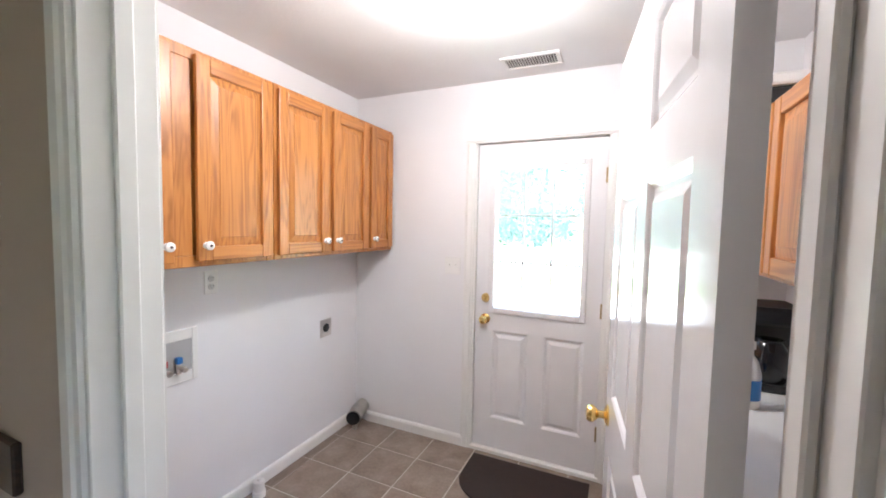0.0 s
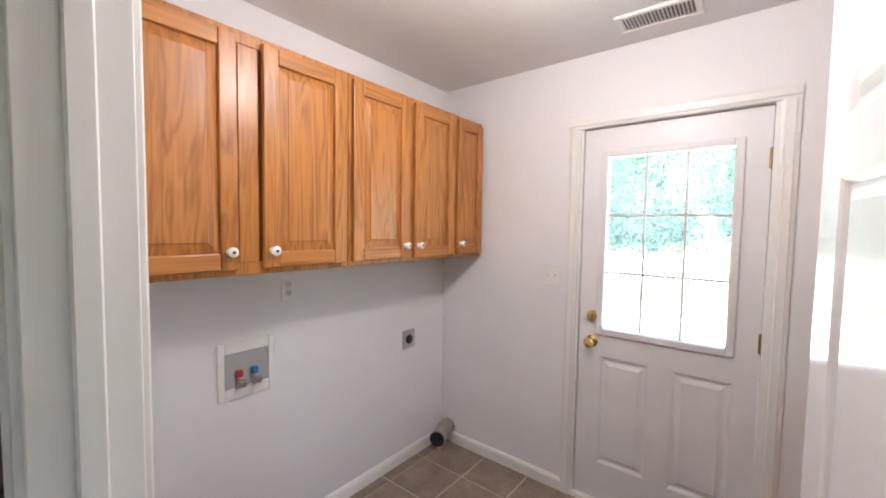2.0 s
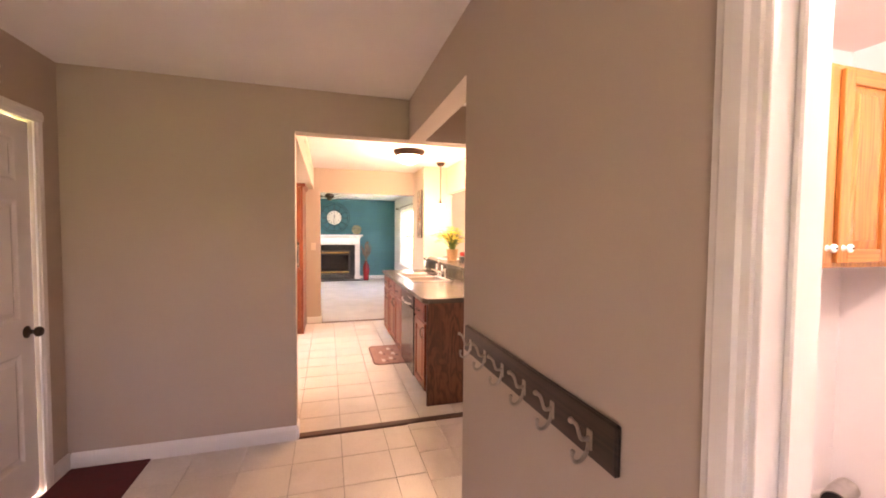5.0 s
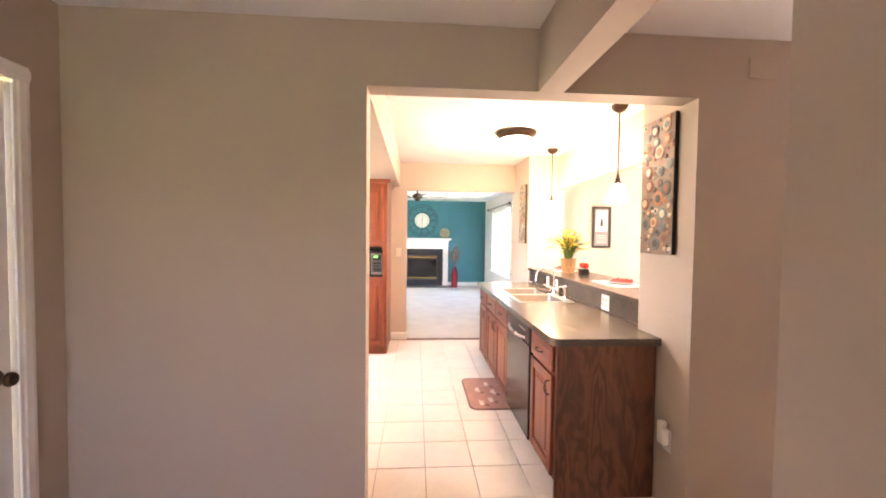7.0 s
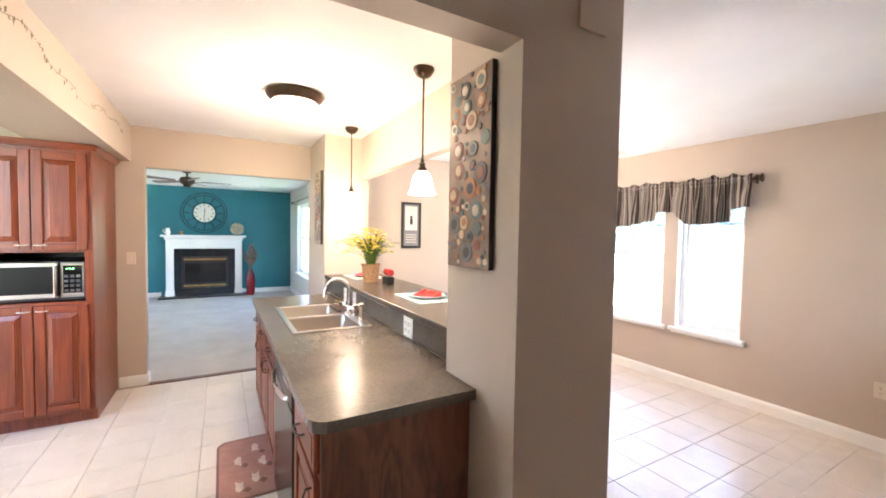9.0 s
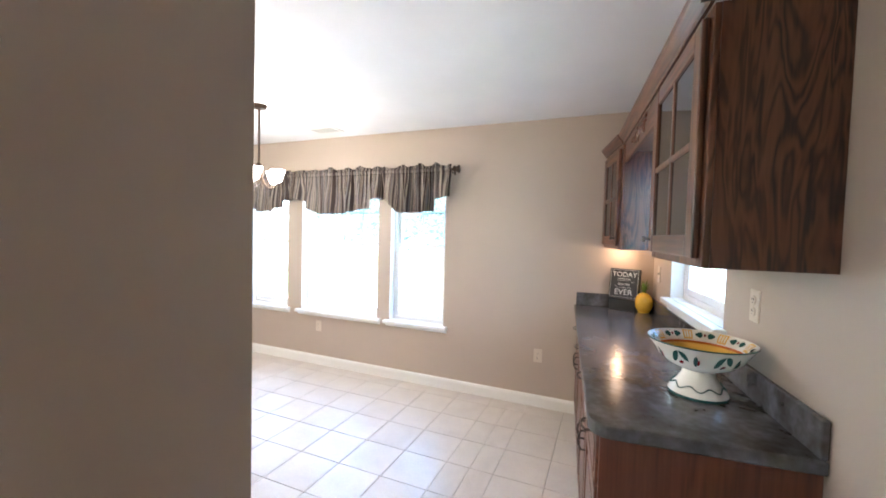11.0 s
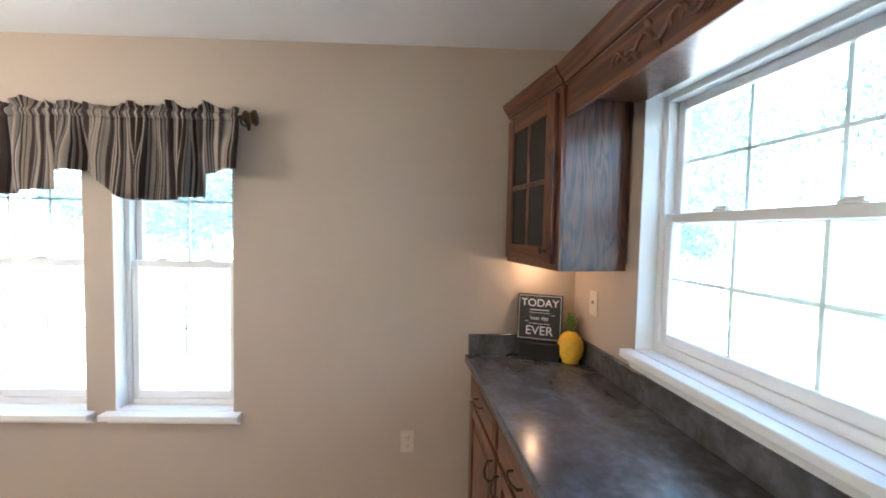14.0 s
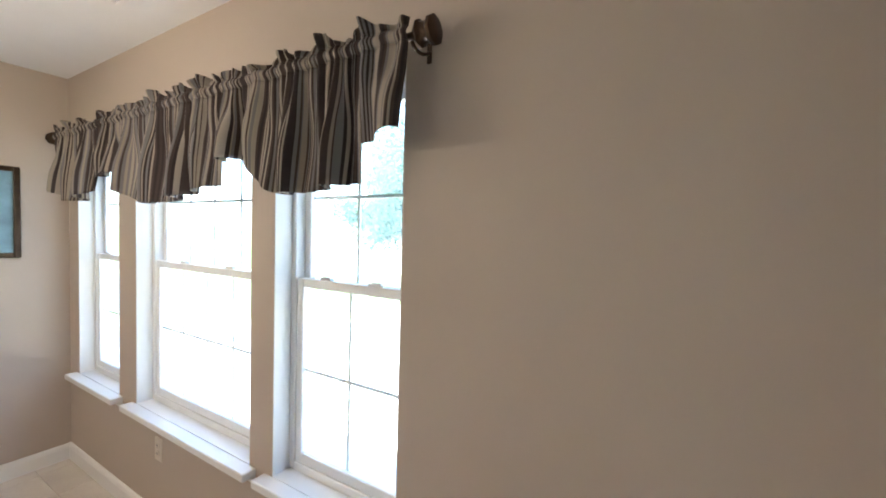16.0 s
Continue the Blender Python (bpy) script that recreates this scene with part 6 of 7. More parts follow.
# framed picture on the west wall
pc = thing("framed_picture", (XDW, 2.69, 1.33), "small black-framed picture with pale mount on the wall", "picture", rz=90)
PWd, PH = 0.26, 0.56
bm = B()
for a in ((-PWd / 2, -0.025, 0, -PWd / 2 + 0.028, 0, PH), (PWd / 2 - 0.028, -0.025, 0, PWd / 2, 0, PH), (-PWd / 2 + 0.0285, -0.0245, 0, PWd / 2 - 0.0285, 0, 0.028), (-PWd / 2 + 0.0285, -0.0245, PH - 0.028, PWd / 2 - 0.0285, 0, PH)):
    bx(bm, *a, bev=0.003)
part("frame", bm, M_BLACK, pc)
box("mount", plain("grey_mount", (0.20, 0.19, 0.20), 0.7), pc, -PWd / 2 + 0.0286, -0.010, 0.0286, PWd / 2 - 0.0286, -0.004, PH - 0.0286)
box("print", plain("pale_print", (0.62, 0.58, 0.50), 0.7, var=0.15, scale=14), pc, -PWd / 2 + 0.05, -0.012, 0.22, PWd / 2 - 0.05, -0.0105, PH - 0.05)
for k in range(4):
    box("print_line", M_BEIGEP, pc, -PWd / 2 + 0.06, -0.0115, 0.07 + 0.03 * k, PWd / 2 - 0.06, -0.0102, 0.078 + 0.03 * k)
bm = B()
lathe(bm, [(0.0001, -0.0135), (0.018, -0.0135), (0.018, -0.012)], (0, 0, 0.38), 14, "y")
bx(bm, -0.02, -0.0135, 0.29, 0.02, -0.0122, 0.36)
part("print_figure", bm, M_BLACK, pc)
p2 = thing("framed_picture", (XDW, 4.36, 1.32), "dark-framed blue picture in the window corner", "picture", rz=90)
bm = B()
for a in ((-0.2, -0.025, 0, -0.172, 0, 0.53), (0.172, -0.025, 0, 0.2, 0, 0.53), (-0.1715, -0.0245, 0, 0.1715, 0, 0.028), (-0.1715, -0.0245, 0.502, 0.1715, 0, 0.53)):
    bx(bm, *a, bev=0.003)
part("frame", bm, M_BRONZE, p2)
box("print", plain("blue_print", (0.18, 0.30, 0.38), 0.3, var=0.3, scale=8), p2, -0.1714, -0.010, 0.0286, 0.1714, -0.004, 0.5014)

ceiling_vent((-4.60, 4.48, CE), 0, 0.30, 0.20, "white louvred ceiling vent near the windows", 13)
wall_plate((-2.545, YN, 0.44), 0, "outlet", M_BEIGEP, "almond wall outlet low on the window wall", "outlet")
wall_plate((-4.90, YN, 0.42), 0, "outlet", M_BEIGEP, "almond wall outlet below the middle window", "outlet")

ch_ = thing("chandelier", (-4.62, 3.72, CE), "bronze chandelier with lit glass shades", "chandelier")
bm = B()
lathe(bm, [(0.0001, 0), (0.06, 0), (0.05, -0.03), (0.008, -0.04), (0.008, -0.45), (0.03, -0.48), (0.035, -0.55), (0.015, -0.62), (0.0001, -0.64)], seg=20)
part("stem", bm, M_BRONZE, ch_, smooth=True)
for k in range(5):
    a = radians(72 * k + 20)
    c, s = math.cos(a), math.sin(a)
    bm = B()
    tube(bm, bez((0.02 * c, 0.02 * s, -0.56), (0.08 * c, 0.08 * s, -0.68), (0.14 * c, 0.14 * s, -0.68), (0.155 * c, 0.155 * s, -0.60), 10), 0.006, 8)
    arm = part("arm", bm, M_BRONZE, ch_, smooth=True)
    bm = B()
    lathe(bm, [(0.02, -0.605), (0.032, -0.59), (0.042, -0.55), (0.058, -0.51), (0.056, -0.51), (0.039, -0.55), (0.029, -0.588)], (0.155 * c, 0.155 * s, 0), 22)
    sh = part("shade", bm, M_SHADED, arm, "glowing glass shade", True)
    sh.visible_shadow = False

# sideboard: base cabinets, worktop, wall cabinets
DK = (M_DARK, M_DARKH)


def on_side(x, y, z, rz=0):
    return SIDE @ pose(x, y, z, 0, 0, rz)


for k in range(4):
    u = base_unit((0, 0, 0), 0.52, 0.515, 0, 1, [1] if k % 2 == 0 else [-1], DK, "dark-stained oak base cabinet with drawer and dark pull", "sideboard base cabinets")
    u.matrix_world = on_side(0.004 + 0.521 * k, -0.002, 0)
ep = thing("end_panel", (0, 0, 0), "dark oak veneer panel closing the sideboard", "cabinet panel")
ep.matrix_world = on_side(2.089, 0, 0)
box("panel", M_PANELR, ep, 0, -0.53, 0, 0.016, -0.002, 0.874, bev=0.002)
c1 = counter_slab("worktop", [(0.003, -0.003), (0.003, -0.565), (2.04, -0.565)] + arc(2.05, -0.495, 0.07, -90, 0, 6) + [(2.12, -0.003)], 0.878, 0.918, M_SLATE, "dark slate-look laminate worktop of the sideboard")
c1.matrix_world = SIDE.copy()
s1 = tagged(box("backsplash", M_SLATE, None, 0.022, -0.021, 0.9185, 2.12, -0.002, 1.02, bev=0.003), "dark slate-look backsplash along the sideboard", "backsplash")
s1.matrix_world = SIDE.copy()
s2 = tagged(box("backsplash", M_SLATE, None, 0.001, -0.55, 0.9185, 0.021, -0.0215, 1.02, bev=0.003), "short dark backsplash against the window wall", "backsplash")
s2.matrix_world = SIDE @ pose(0.0, 0, 0)


def glass_unit(s0, w, h, label, knob_at):
    u = thing("wall_cabinet", (0, 0, 0), label, "cabinet", "sideboard wall cabinets")
    u.matrix_world = on_side(s0, -0.001, 1.385)
    d = 0.278
    for nm, a in (("side_panel", (0, -d, 0, 0.018, 0, h)), ("side_panel", (w - 0.018, -d, 0, w, 0, h)), ("bottom_panel", (0.0185, -d, 0.02, w - 0.0185, 0, 0.04)),
                  ("top_panel", (0.0185, -d, h - 0.02, w - 0.0185, 0, h)), ("back_panel", (0.0185, -0.01, 0.0405, w - 0.0185, 0, h - 0.0205))):
        box(nm, M_DARKP, u, *a)
    bm = B()
    for a in ((0.0005, -d - 0.018, 0, 0.045, -d, h), (w - 0.045, -d - 0.018, 0, w - 0.0005, -d, h), (0.0455, -d - 0.0175, 0, w - 0.0455, -d, 0.045), (0.0455, -d - 0.0175, h - 0.045, w - 0.0455, -d, h)):
        bx(bm, *a, bev=0.002)
    part("face_frame", bm, M_DARK, u)
    dr = raised_door(u, 0.025, w - 0.025, 0.025, h - 0.025, -d - 0.0185, M_DARK, glazed=(2, 2), stile=0.065)
    knob(dr, knob_at, 0.075, -d - 0.0385, M_PEWTER, 0.013)
    return u


H = 0.70
CORNER = on_side(0.004, -0.001, 1.385) @ pose(0.478, -0.305, 0, 0, 0, 6.5) @ pose(-0.492, 0.296, 0)   # turned a little into the room
glass_unit(0.004, 0.492, H, "dark oak wall cabinet with four-pane glass door in the corner", 0.43).matrix_world = CORNER
glass_unit(1.472, 0.638, H, "dark oak wall cabinet with four-pane glass door", 0.058)
br = thing("bridge_board", (0, 0, 0), "dark oak bridge with carved vine over the window", "cabinet trim")
br.matrix_world = on_side(0.497, -0.001, 1.385)
box("front_board", M_DARKH, br, 0, -0.296, H - 0.125, 0.974, -0.278, H, bev=0.002)
box("soffit_board", M_DARKP, br, 0, -0.277, H - 0.055, 0.974, 0.0, H - 0.04)
bm = B()
pts = [Vector((0.30 + 0.008 * k, -0.299, H - 0.062 + 0.022 * math.sin(k * 0.42))) for k in range(52)]
tube(bm, pts, 0.006, 6)
for k in range(4, 50, 5):
    p = pts[k]
    bmesh.ops.create_uvsphere(bm, u_segments=8, v_segments=6, radius=1, matrix=Matrix.LocRotScale((p.x + 0.012, -0.298, p.z + (0.016 if k % 2 else -0.016)), Euler((0, k * 0.7, 0)), (0.022, 0.007, 0.009)))
part("carving", bm, M_DARK, br, "carved leafy vine", True)
bm = B()
bm_prof = [(0, 0), (0.010, 0), (0.014, 0.012), (0.028, 0.03), (0.040, 0.045), (0.044, 0.06), (0, 0.06)]
prism(bm, bm_prof, (0.455, -0.297, 1.385 + H + 0.0005), (2.15, -0.297, 1.385 + H + 0.0005), (0, -1, 0))
prism(bm, bm_prof, (2.1105, -0.333, 1.385 + H + 0.0005), (2.1105, 0.0, 1.385 + H + 0.0005), (1, 0, 0))
cr = tagged(part("crown_moulding", bm, M_DARKH), "dark oak crown moulding along the wall cabinets", "moulding")
cr.matrix_world = on_side(0.004, -0.001, 0)
bm = B()
prism(bm, bm_prof, (0.0, -0.297, H + 0.0005), (0.50, -0.297, H + 0.0005), (0, -1, 0))
cr = tagged(part("crown_moulding", bm, M_DARKH), "dark oak crown moulding on the corner cabinet", "moulding")
cr.matrix_world = CORNER
pk = thing("puck_light", (0, 0, 0), "small lit puck light under the corner cabinet", "lamp")
pk.matrix_world = on_side(0.17, -0.16, 1.385)
bm = B()
lathe(bm, [(0.0001, 0.02), (0.03, 0.02), (0.03, 0.004), (0.024, 0.0), (0.0001, 0.0)], seg=18)
part("housing", bm, M_PLASTIC, pk, smooth=True)

for s, z in ((1.68, 1.235), (0.20, 1.21)):
    w_ = wall_plate((0, 0, 0), 0, "outlet" if s > 1 else "toggle", M_BEIGEP, "almond wall outlet above the sideboard" if s > 1 else "almond switch above the sideboard", "outlet" if s > 1 else "switch")
    w_.matrix_world = on_side(s, 0, z)

# footed bowl
M_IVORY = plain("ivory_glaze", (0.78, 0.75, 0.68), 0.12, var=0.03)
M_GGREEN = plain("dark_green_glaze", (0.03, 0.10, 0.09), 0.15)
bw = thing("footed_bowl", (0, 0, 0), "painted white ceramic footed bowl with yellow inside on the sideboard", "bowl")
bw.matrix_world = on_side(1.74, -0.182, 0.9185) @ Matrix.Diagonal((0.84, 0.84, 1.0, 1))
bm = B()
lathe(bm, [(0.0001, 0.0), (0.109, 0.0), (0.111, 0.008), (0.103, 0.022), (0.079, 0.045), (0.062, 0.07), (0.058, 0.088)], seg=40)
part("foot", bm, M_IVORY, bw, smooth=True)
bm = B()
lathe(bm, [(0.1115, 0.0), (0.113, 0.004), (0.1115, 0.009), (0.110, 0.0095)], seg=40)
part("foot_ring", bm, M_GGREEN, bw, smooth=True)
bm = B()
for k in range(90):
    a = 2 * math.pi * k / 90
    r_, z = 0.0915 + 0.001, 0.0345 + 0.006 * math.sin(8 * a)
    ball(bm, ((r_ + 0.001 - (z - 0.0345) * 0.9) * math.cos(a), (r_ + 0.001 - (z - 0.0345) * 0.9) * math.sin(a), z), 0.003, 6)
part("foot_scroll", bm, M_GGREEN, bw, smooth=True)
bm = B()
lathe(bm, [(0.058, 0.088), (0.078, 0.094), (0.12, 0.11), (0.155, 0.135), (0.175, 0.165), (0.196, 0.188)], seg=48)
part("bowl_outside", bm, M_IVORY, bw, smooth=True)


def on_bowl(bm, a, v):
    """A point on the outside of the bowl at angle a, v from 0 (low) to 1 (under the rim)."""
    prof = [(0.12, 0.11), (0.155, 0.135), (0.175, 0.165), (0.196, 0.188)]
    k = min(2, int(v * 3))
    t, (r0, z0), (r1, z1) = v * 3 - k, prof[k], prof[k + 1]
    return bm.verts.new(((r0 + (r1 - r0) * t + 0.001) * math.cos(a), (r0 + (r1 - r0) * t + 0.001) * math.sin(a), z0 + (z1 - z0) * t - 0.001))


def painted_leaf(name, a, v, length, width, turn, mat):
    bm = B()
    left_, right_, mid = [], [], []
    for k in range(8):
        q = k / 7
        u, w = (q - 0.5) * length, width * math.sin(math.pi * min(0.98, 0.06 + q * 0.92)) ** 0.8
        for lst, sgn in ((left_, -1), (mid, 0), (right_, 1)):
            lst.append(on_bowl(bm, a + u * math.cos(turn) - sgn * w * math.sin(turn) * 0.5, min(0.97, max(0.02, v + 2.6 * (u * math.sin(turn) + sgn * w * math.cos(turn) * 0.5)))))
    for lo_, hi_ in ((left_, mid), (mid, right_)):
        for k in range(7):
            bm.faces.new((lo_[k], lo_[k + 1], hi_[k + 1], hi_[k]))
    bmesh.ops.recalc_face_normals(bm, faces=bm.faces[:])
    part(name, bm, mat, bw)


for k in range(7):
    a = 2 * math.pi * k / 7 + 0.25
    painted_leaf("painted_leaf", a - 0.13, 0.55, 0.26, 0.11, 0.9, M_GGREEN)
    painted_leaf("painted_leaf", a + 0.06, 0.62, 0.24, 0.10, -0.7, M_GGREEN)
    painted_leaf("painted_leaf", a + 0.30, 0.45, 0.18, 0.10, 1.5, M_GGREEN)
    painted_leaf("painted_bud", a - 0.02, 0.32, 0.12, 0.06, 0.3, M_REDG)
    painted_leaf("painted_bud", a + 0.36, 0.42, 0.10, 0.05, 1.4, M_REDG)
bm = B()
lathe(bm, [(0.196, 0.188), (0.1985, 0.1905), (0.196, 0.193)], seg=48)
part("rim_line", bm, M_GGREEN, bw, smooth=True)
bm = B()
lathe(bm, [(0.196, 0.193), (0.172, 0.176), (0.158, 0.157)], seg=48)
part("rim_band", bm, M_IVORY, bw, smooth=True)


def on_rim(bm, a, v, h=0.0007):
    """A point of the sloping rim at angle a, v from 0 (inside) to 1 (edge)."""
    r, z = (0.158 + 0.014 * v / 0.45, 0.157 + 0.019 * v / 0.45) if v < 0.45 else (0.172 + 0.024 * (v - 0.45) / 0.55, 0.176 + 0.017 * (v - 0.45) / 0.55)
    return bm.verts.new(((r - h) * math.cos(a), (r - h) * math.sin(a), z + h))


def rim_patch(bm, a0, a1, v0, v1, n=6, h=0.0007):
    for k in range(n):
        b0, b1 = a0 + (a1 - a0) * k / n, a0 + (a1 - a0) * (k + 1) / n
        for w0, w1 in ((v0, min(v1, 0.45)), (max(v0, 0.45), v1)):
            if w1 > w0:
                bm.faces.new([on_rim(bm, b, w, h) for b, w in ((b0, w0), (b1, w0), (b1, w1), (b0, w1))])


M_PANEL = plain("ochre_rim_glaze", (0.72, 0.42, 0.10), 0.14, var=0.1, scale=30)
for k in range(8):
    a = 2 * math.pi * k / 8
    bm = B()
    rim_patch(bm, a - 0.11, a + 0.11, 0.08, 0.92)
    part("rim_panel", bm, M_PANEL, bw, "ochre painted panel")
    bm = B()
    for j in (-1, 0, 1):
        rim_patch(bm, a + 0.06 * j - 0.016, a + 0.06 * j + 0.016, 0.2, 0.8, 2, 0.0013)
    part("rim_scroll", bm, M_IVORY, bw)
    for j, mt_ in ((-0.14, M_GGREEN), (0.14, M_GGREEN), (0.0, M_REDG)):
        bm = B()
        c_, n_p = a + math.pi / 8 + j, 12
        wa, wv = (0.085, 0.24) if j else (0.03, 0.12)
        bm.faces.new([on_rim(bm, c_ + wa * math.cos(q_), 0.5 + (wv * math.sin(q_)) * (1 - 0.5 * math.cos(q_) * (1 if j > 0 else -1)), 0.0016) for q_ in (2 * math.pi * i / n_p for i in range(n_p))])
        part("rim_leaf" if j else "rim_bud", bm, mt_, bw)
bm = B()
lathe(bm, [(0.158, 0.157), (0.155, 0.1525), (0.153, 0.149)], seg=48)
part("rim_stripe", bm, plain("orange_glaze", (0.55, 0.14, 0.02), 0.15), bw, smooth=True)
bm = B()
lathe(bm, [(0.153, 0.149), (0.13, 0.128), (0.09, 0.112), (0.04, 0.104), (0.0001, 0.103)], seg=48)
part("bowl_inside", bm, plain("yellow_bowl_glaze", (0.80, 0.47, 0.08), 0.12, var=0.06), bw, smooth=True)
rg = random.Random(9)
bmA, bmC = B(), B()
for k in range(60):
    a, r_ = rg.uniform(0, 6.28), rg.uniform(0.0, 0.118)
    z = 0.1062 + max(0, r_ - 0.04) * 0.16 + max(0, r_ - 0.09) * 0.24
    t_ = bmA if rg.random() < 0.62 else bmC
    s_ = rg.uniform(0.006, 0.013)
    vs = [t_.verts.new((r_ * math.cos(a) + s_ * math.cos(b) * 1.4, r_ * math.sin(a) + s_ * math.sin(b) * 0.8, z + 0.0)) for b in (2 * math.pi * j / 9 for j in range(9))]
    t_.faces.new(vs)
part("painted_leaves", bmA, M_GGREEN, bw)
part("painted_flowers", bmC, M_REDG, bw)

# sign and pineapple
sg = thing("chalkboard_sign", (0, 0, 0), "black lettered box sign on a stand reading TODAY and EVER", "sign")
sg.matrix_world = pose(-1.905, 4.685, 0.9185, 0, 0, -20)
box("stand", M_BLACK, sg, -0.09, -0.05, 0, 0.10, 0.03, 0.085, bev=0.004)
bm = B()
bx(bm, -0.108, -0.018, 0, 0.108, 0.018, 0.225, 0.002)
bmesh.ops.transform(bm, matrix=pose(0, 0.0, 0.0855, -8, 0, 0), verts=bm.verts[:])
sb = part("board", bm, plain("chalkboard_black", (0.022, 0.022, 0.024), 0.6, var=0.25, scale=20), sg)
TL = pose(0, 0.0, 0.0855, -8, 0, 0)


def text(body, size, x, z, parent, mat, depth=0.0008):
    cu = bpy.data.curves.new("letters", "FONT")
    cu.body, cu.size, cu.align_x, cu.align_y, cu.extrude = body, size, "CENTER", "CENTER", depth
    tmp = bpy.data.objects.new("letters", cu)
    scene.collection.objects.link(tmp)
    bpy.context.view_layer.update()
    me = bpy.data.meshes.new_from_object(tmp.evaluated_get(bpy.context.evaluated_depsgraph_get()))
    bpy.data.objects.remove(tmp)
    me.transform(TL @ pose(x, -0.0195, z, 90, 0, 0))
    me.materials.append(mat)
    o = new("lettering", me)
    o.parent = parent
    return o


text("TODAY", 0.052, 0, 0.180, sb, M_CHALK)
text("best day", 0.026, 0, 0.108, sb, M_CHALK)
text("EVER", 0.060, 0, 0.046, sb, M_CHALK)
bm = B()
for a in ((-0.10, -0.0198, 0.008, -0.098, -0.0182, 0.217), (0.098, -0.0198, 0.008, 0.10, -0.0182, 0.217), (-0.0975, -0.0198, 0.215, 0.0975, -0.0182, 0.217), (-0.0975, -0.0198, 0.008, 0.0975, -0.0182, 0.010),
          (-0.045, -0.0198, 0.146, 0.045, -0.0182, 0.150), (-0.07, -0.0198, 0.090, -0.052, -0.0182, 0.092), (0.052, -0.0198, 0.124, 0.07, -0.0182, 0.126), (-0.05, -0.0198, 0.080, 0.05, -0.0182, 0.082), (-0.05, -0.0198, 0.133, 0.05, -0.0182, 0.135)):
    bx(bm, *a)
bmesh.ops.transform(bm, matrix=TL, verts=bm.verts[:])
part("border", bm, M_CHALK, sb)
pa = thing("ceramic_pineapple", (0, 0, 0), "yellow ceramic pineapple with green leaves on the sideboard", "ornament")
pa.matrix_world = on_side(0.150, -0.085, 0.9185)
bm = B()
prof = [(0.0001, 0), (0.036, 0), (0.040, 0.006)] + [(0.058 * math.sqrt(max(0.02, 1 - ((h - 0.072) / 0.078) ** 2)) + 0.002, h) for h in [0.012 + 0.0065 * k for k in range(21)]] + [(0.012, 0.150), (0.0001, 0.152)]
lathe(bm, prof, seg=60, wob=lambda a, h: 0.035 * (abs(math.sin(5 * a + h * 95)) + abs(math.sin(5 * a - h * 95)) - 1.2))
part("fruit", bm, M_YELLOW, pa, smooth=True)
bm = B()
for ring_, (n_l, tilt, ln) in enumerate(((7, 0.9, 0.055), (6, 0.5, 0.075), (5, 0.2, 0.095))):
    for k in range(n_l):
        a = 2 * math.pi * k / n_l + ring_ * 0.4
        c = Vector((math.cos(a), math.sin(a), 0))
        sd = Vector((-c.y, c.x, 0))
        prev = None
        for i in range(5):
            q = i / 4
            p = Vector((0, 0, 0.148)) + c * (0.008 + ln * tilt * 0.55 * q * q) + Vector((0, 0, ln * q * (1 - 0.25 * tilt * q)))
            w_ = 0.010 * (1 - q) ** 0.7 + 0.0006
            cur = (bm.verts.new(p - sd * w_), bm.verts.new(p + c * 0.003), bm.verts.new(p + sd * w_), bm.verts.new(p - c * 0.002))
            if prev:
                for j in range(4):
                    bm.faces.new((prev[j], prev[(j + 1) % 4], cur[(j + 1) % 4], cur[j]))
            prev = cur
bmesh.ops.recalc_face_normals(bm, faces=bm.faces[:])
part("leaves", bm, M_PLEAF, pa, "green ceramic leaves")


# ---- family room ----
FX = XT
fm = thing("fireplace", (FX, 0.345, 0), "white mantel fireplace with black insert and brass bars", "fireplace", rz=90)
for s in (-1, 1):
    bm = B()
    x0, x1 = sorted((s * 0.60, s * 0.745))
    bx(bm, x0, -0.16, 0.0, x1, -0.001, 1.08, 0.004)
    bx(bm, x0 - 0.012, -0.172, 0.0, x1 + 0.012, -0.002, 0.13, 0.004)
    bx(bm, x0 + 0.03, -0.166, 0.2, x1 - 0.03, -0.1602, 1.0, 0.003)
    part("pilaster", bm, M_TRIM, fm)
bm = B()
bx(bm, -0.745, -0.16, 1.0805, 0.745, -0.001, 1.28, 0.004)
prism(bm, [(0, 0), (0.02, 0), (0.03, 0.02), (0.06, 0.045), (0.07, 0.06), (0, 0.06)], (-0.77, -0.16, 1.2805), (0.77, -0.16, 1.2805), (0, -1, 0))
part("frieze", bm, M_TRIM, fm)
box("mantel_shelf", M_TRIM, fm, -0.83, -0.26, 1.341, 0.83, -0.001, 1.385, bev=0.006, seg=2)
bm = B()
bx(bm, -0.5995, -0.12, 0.0, -0.46, -0.002, 1.08, 0.002)
bx(bm, 0.46, -0.12, 0.0, 0.5995, -0.002, 1.08, 0.002)
bx(bm, -0.4595, -0.1195, 0.90, 0.4595, -0.002, 1.08, 0.002)
bx(bm, -0.4595, -0.1195, 0.0, 0.4595, -0.002, 0.17, 0.002)
part("slate_surround", bm, plain("dark_slate", (0.018, 0.02, 0.024), 0.2, var=0.3, scale=10), fm)
box("firebox", M_BLACK, fm, -0.459, -0.10, 0.1705, 0.459, -0.003, 0.8995)
box("fire_glass", M_BLACKG, fm, -0.40, -0.112, 0.30, 0.40, -0.1005, 0.76)
for z in (0.235, 0.83):
    box("brass_bar", M_BRASS, fm, -0.42, -0.128, z - 0.018, 0.42, -0.1005, z + 0.018, bev=0.005)
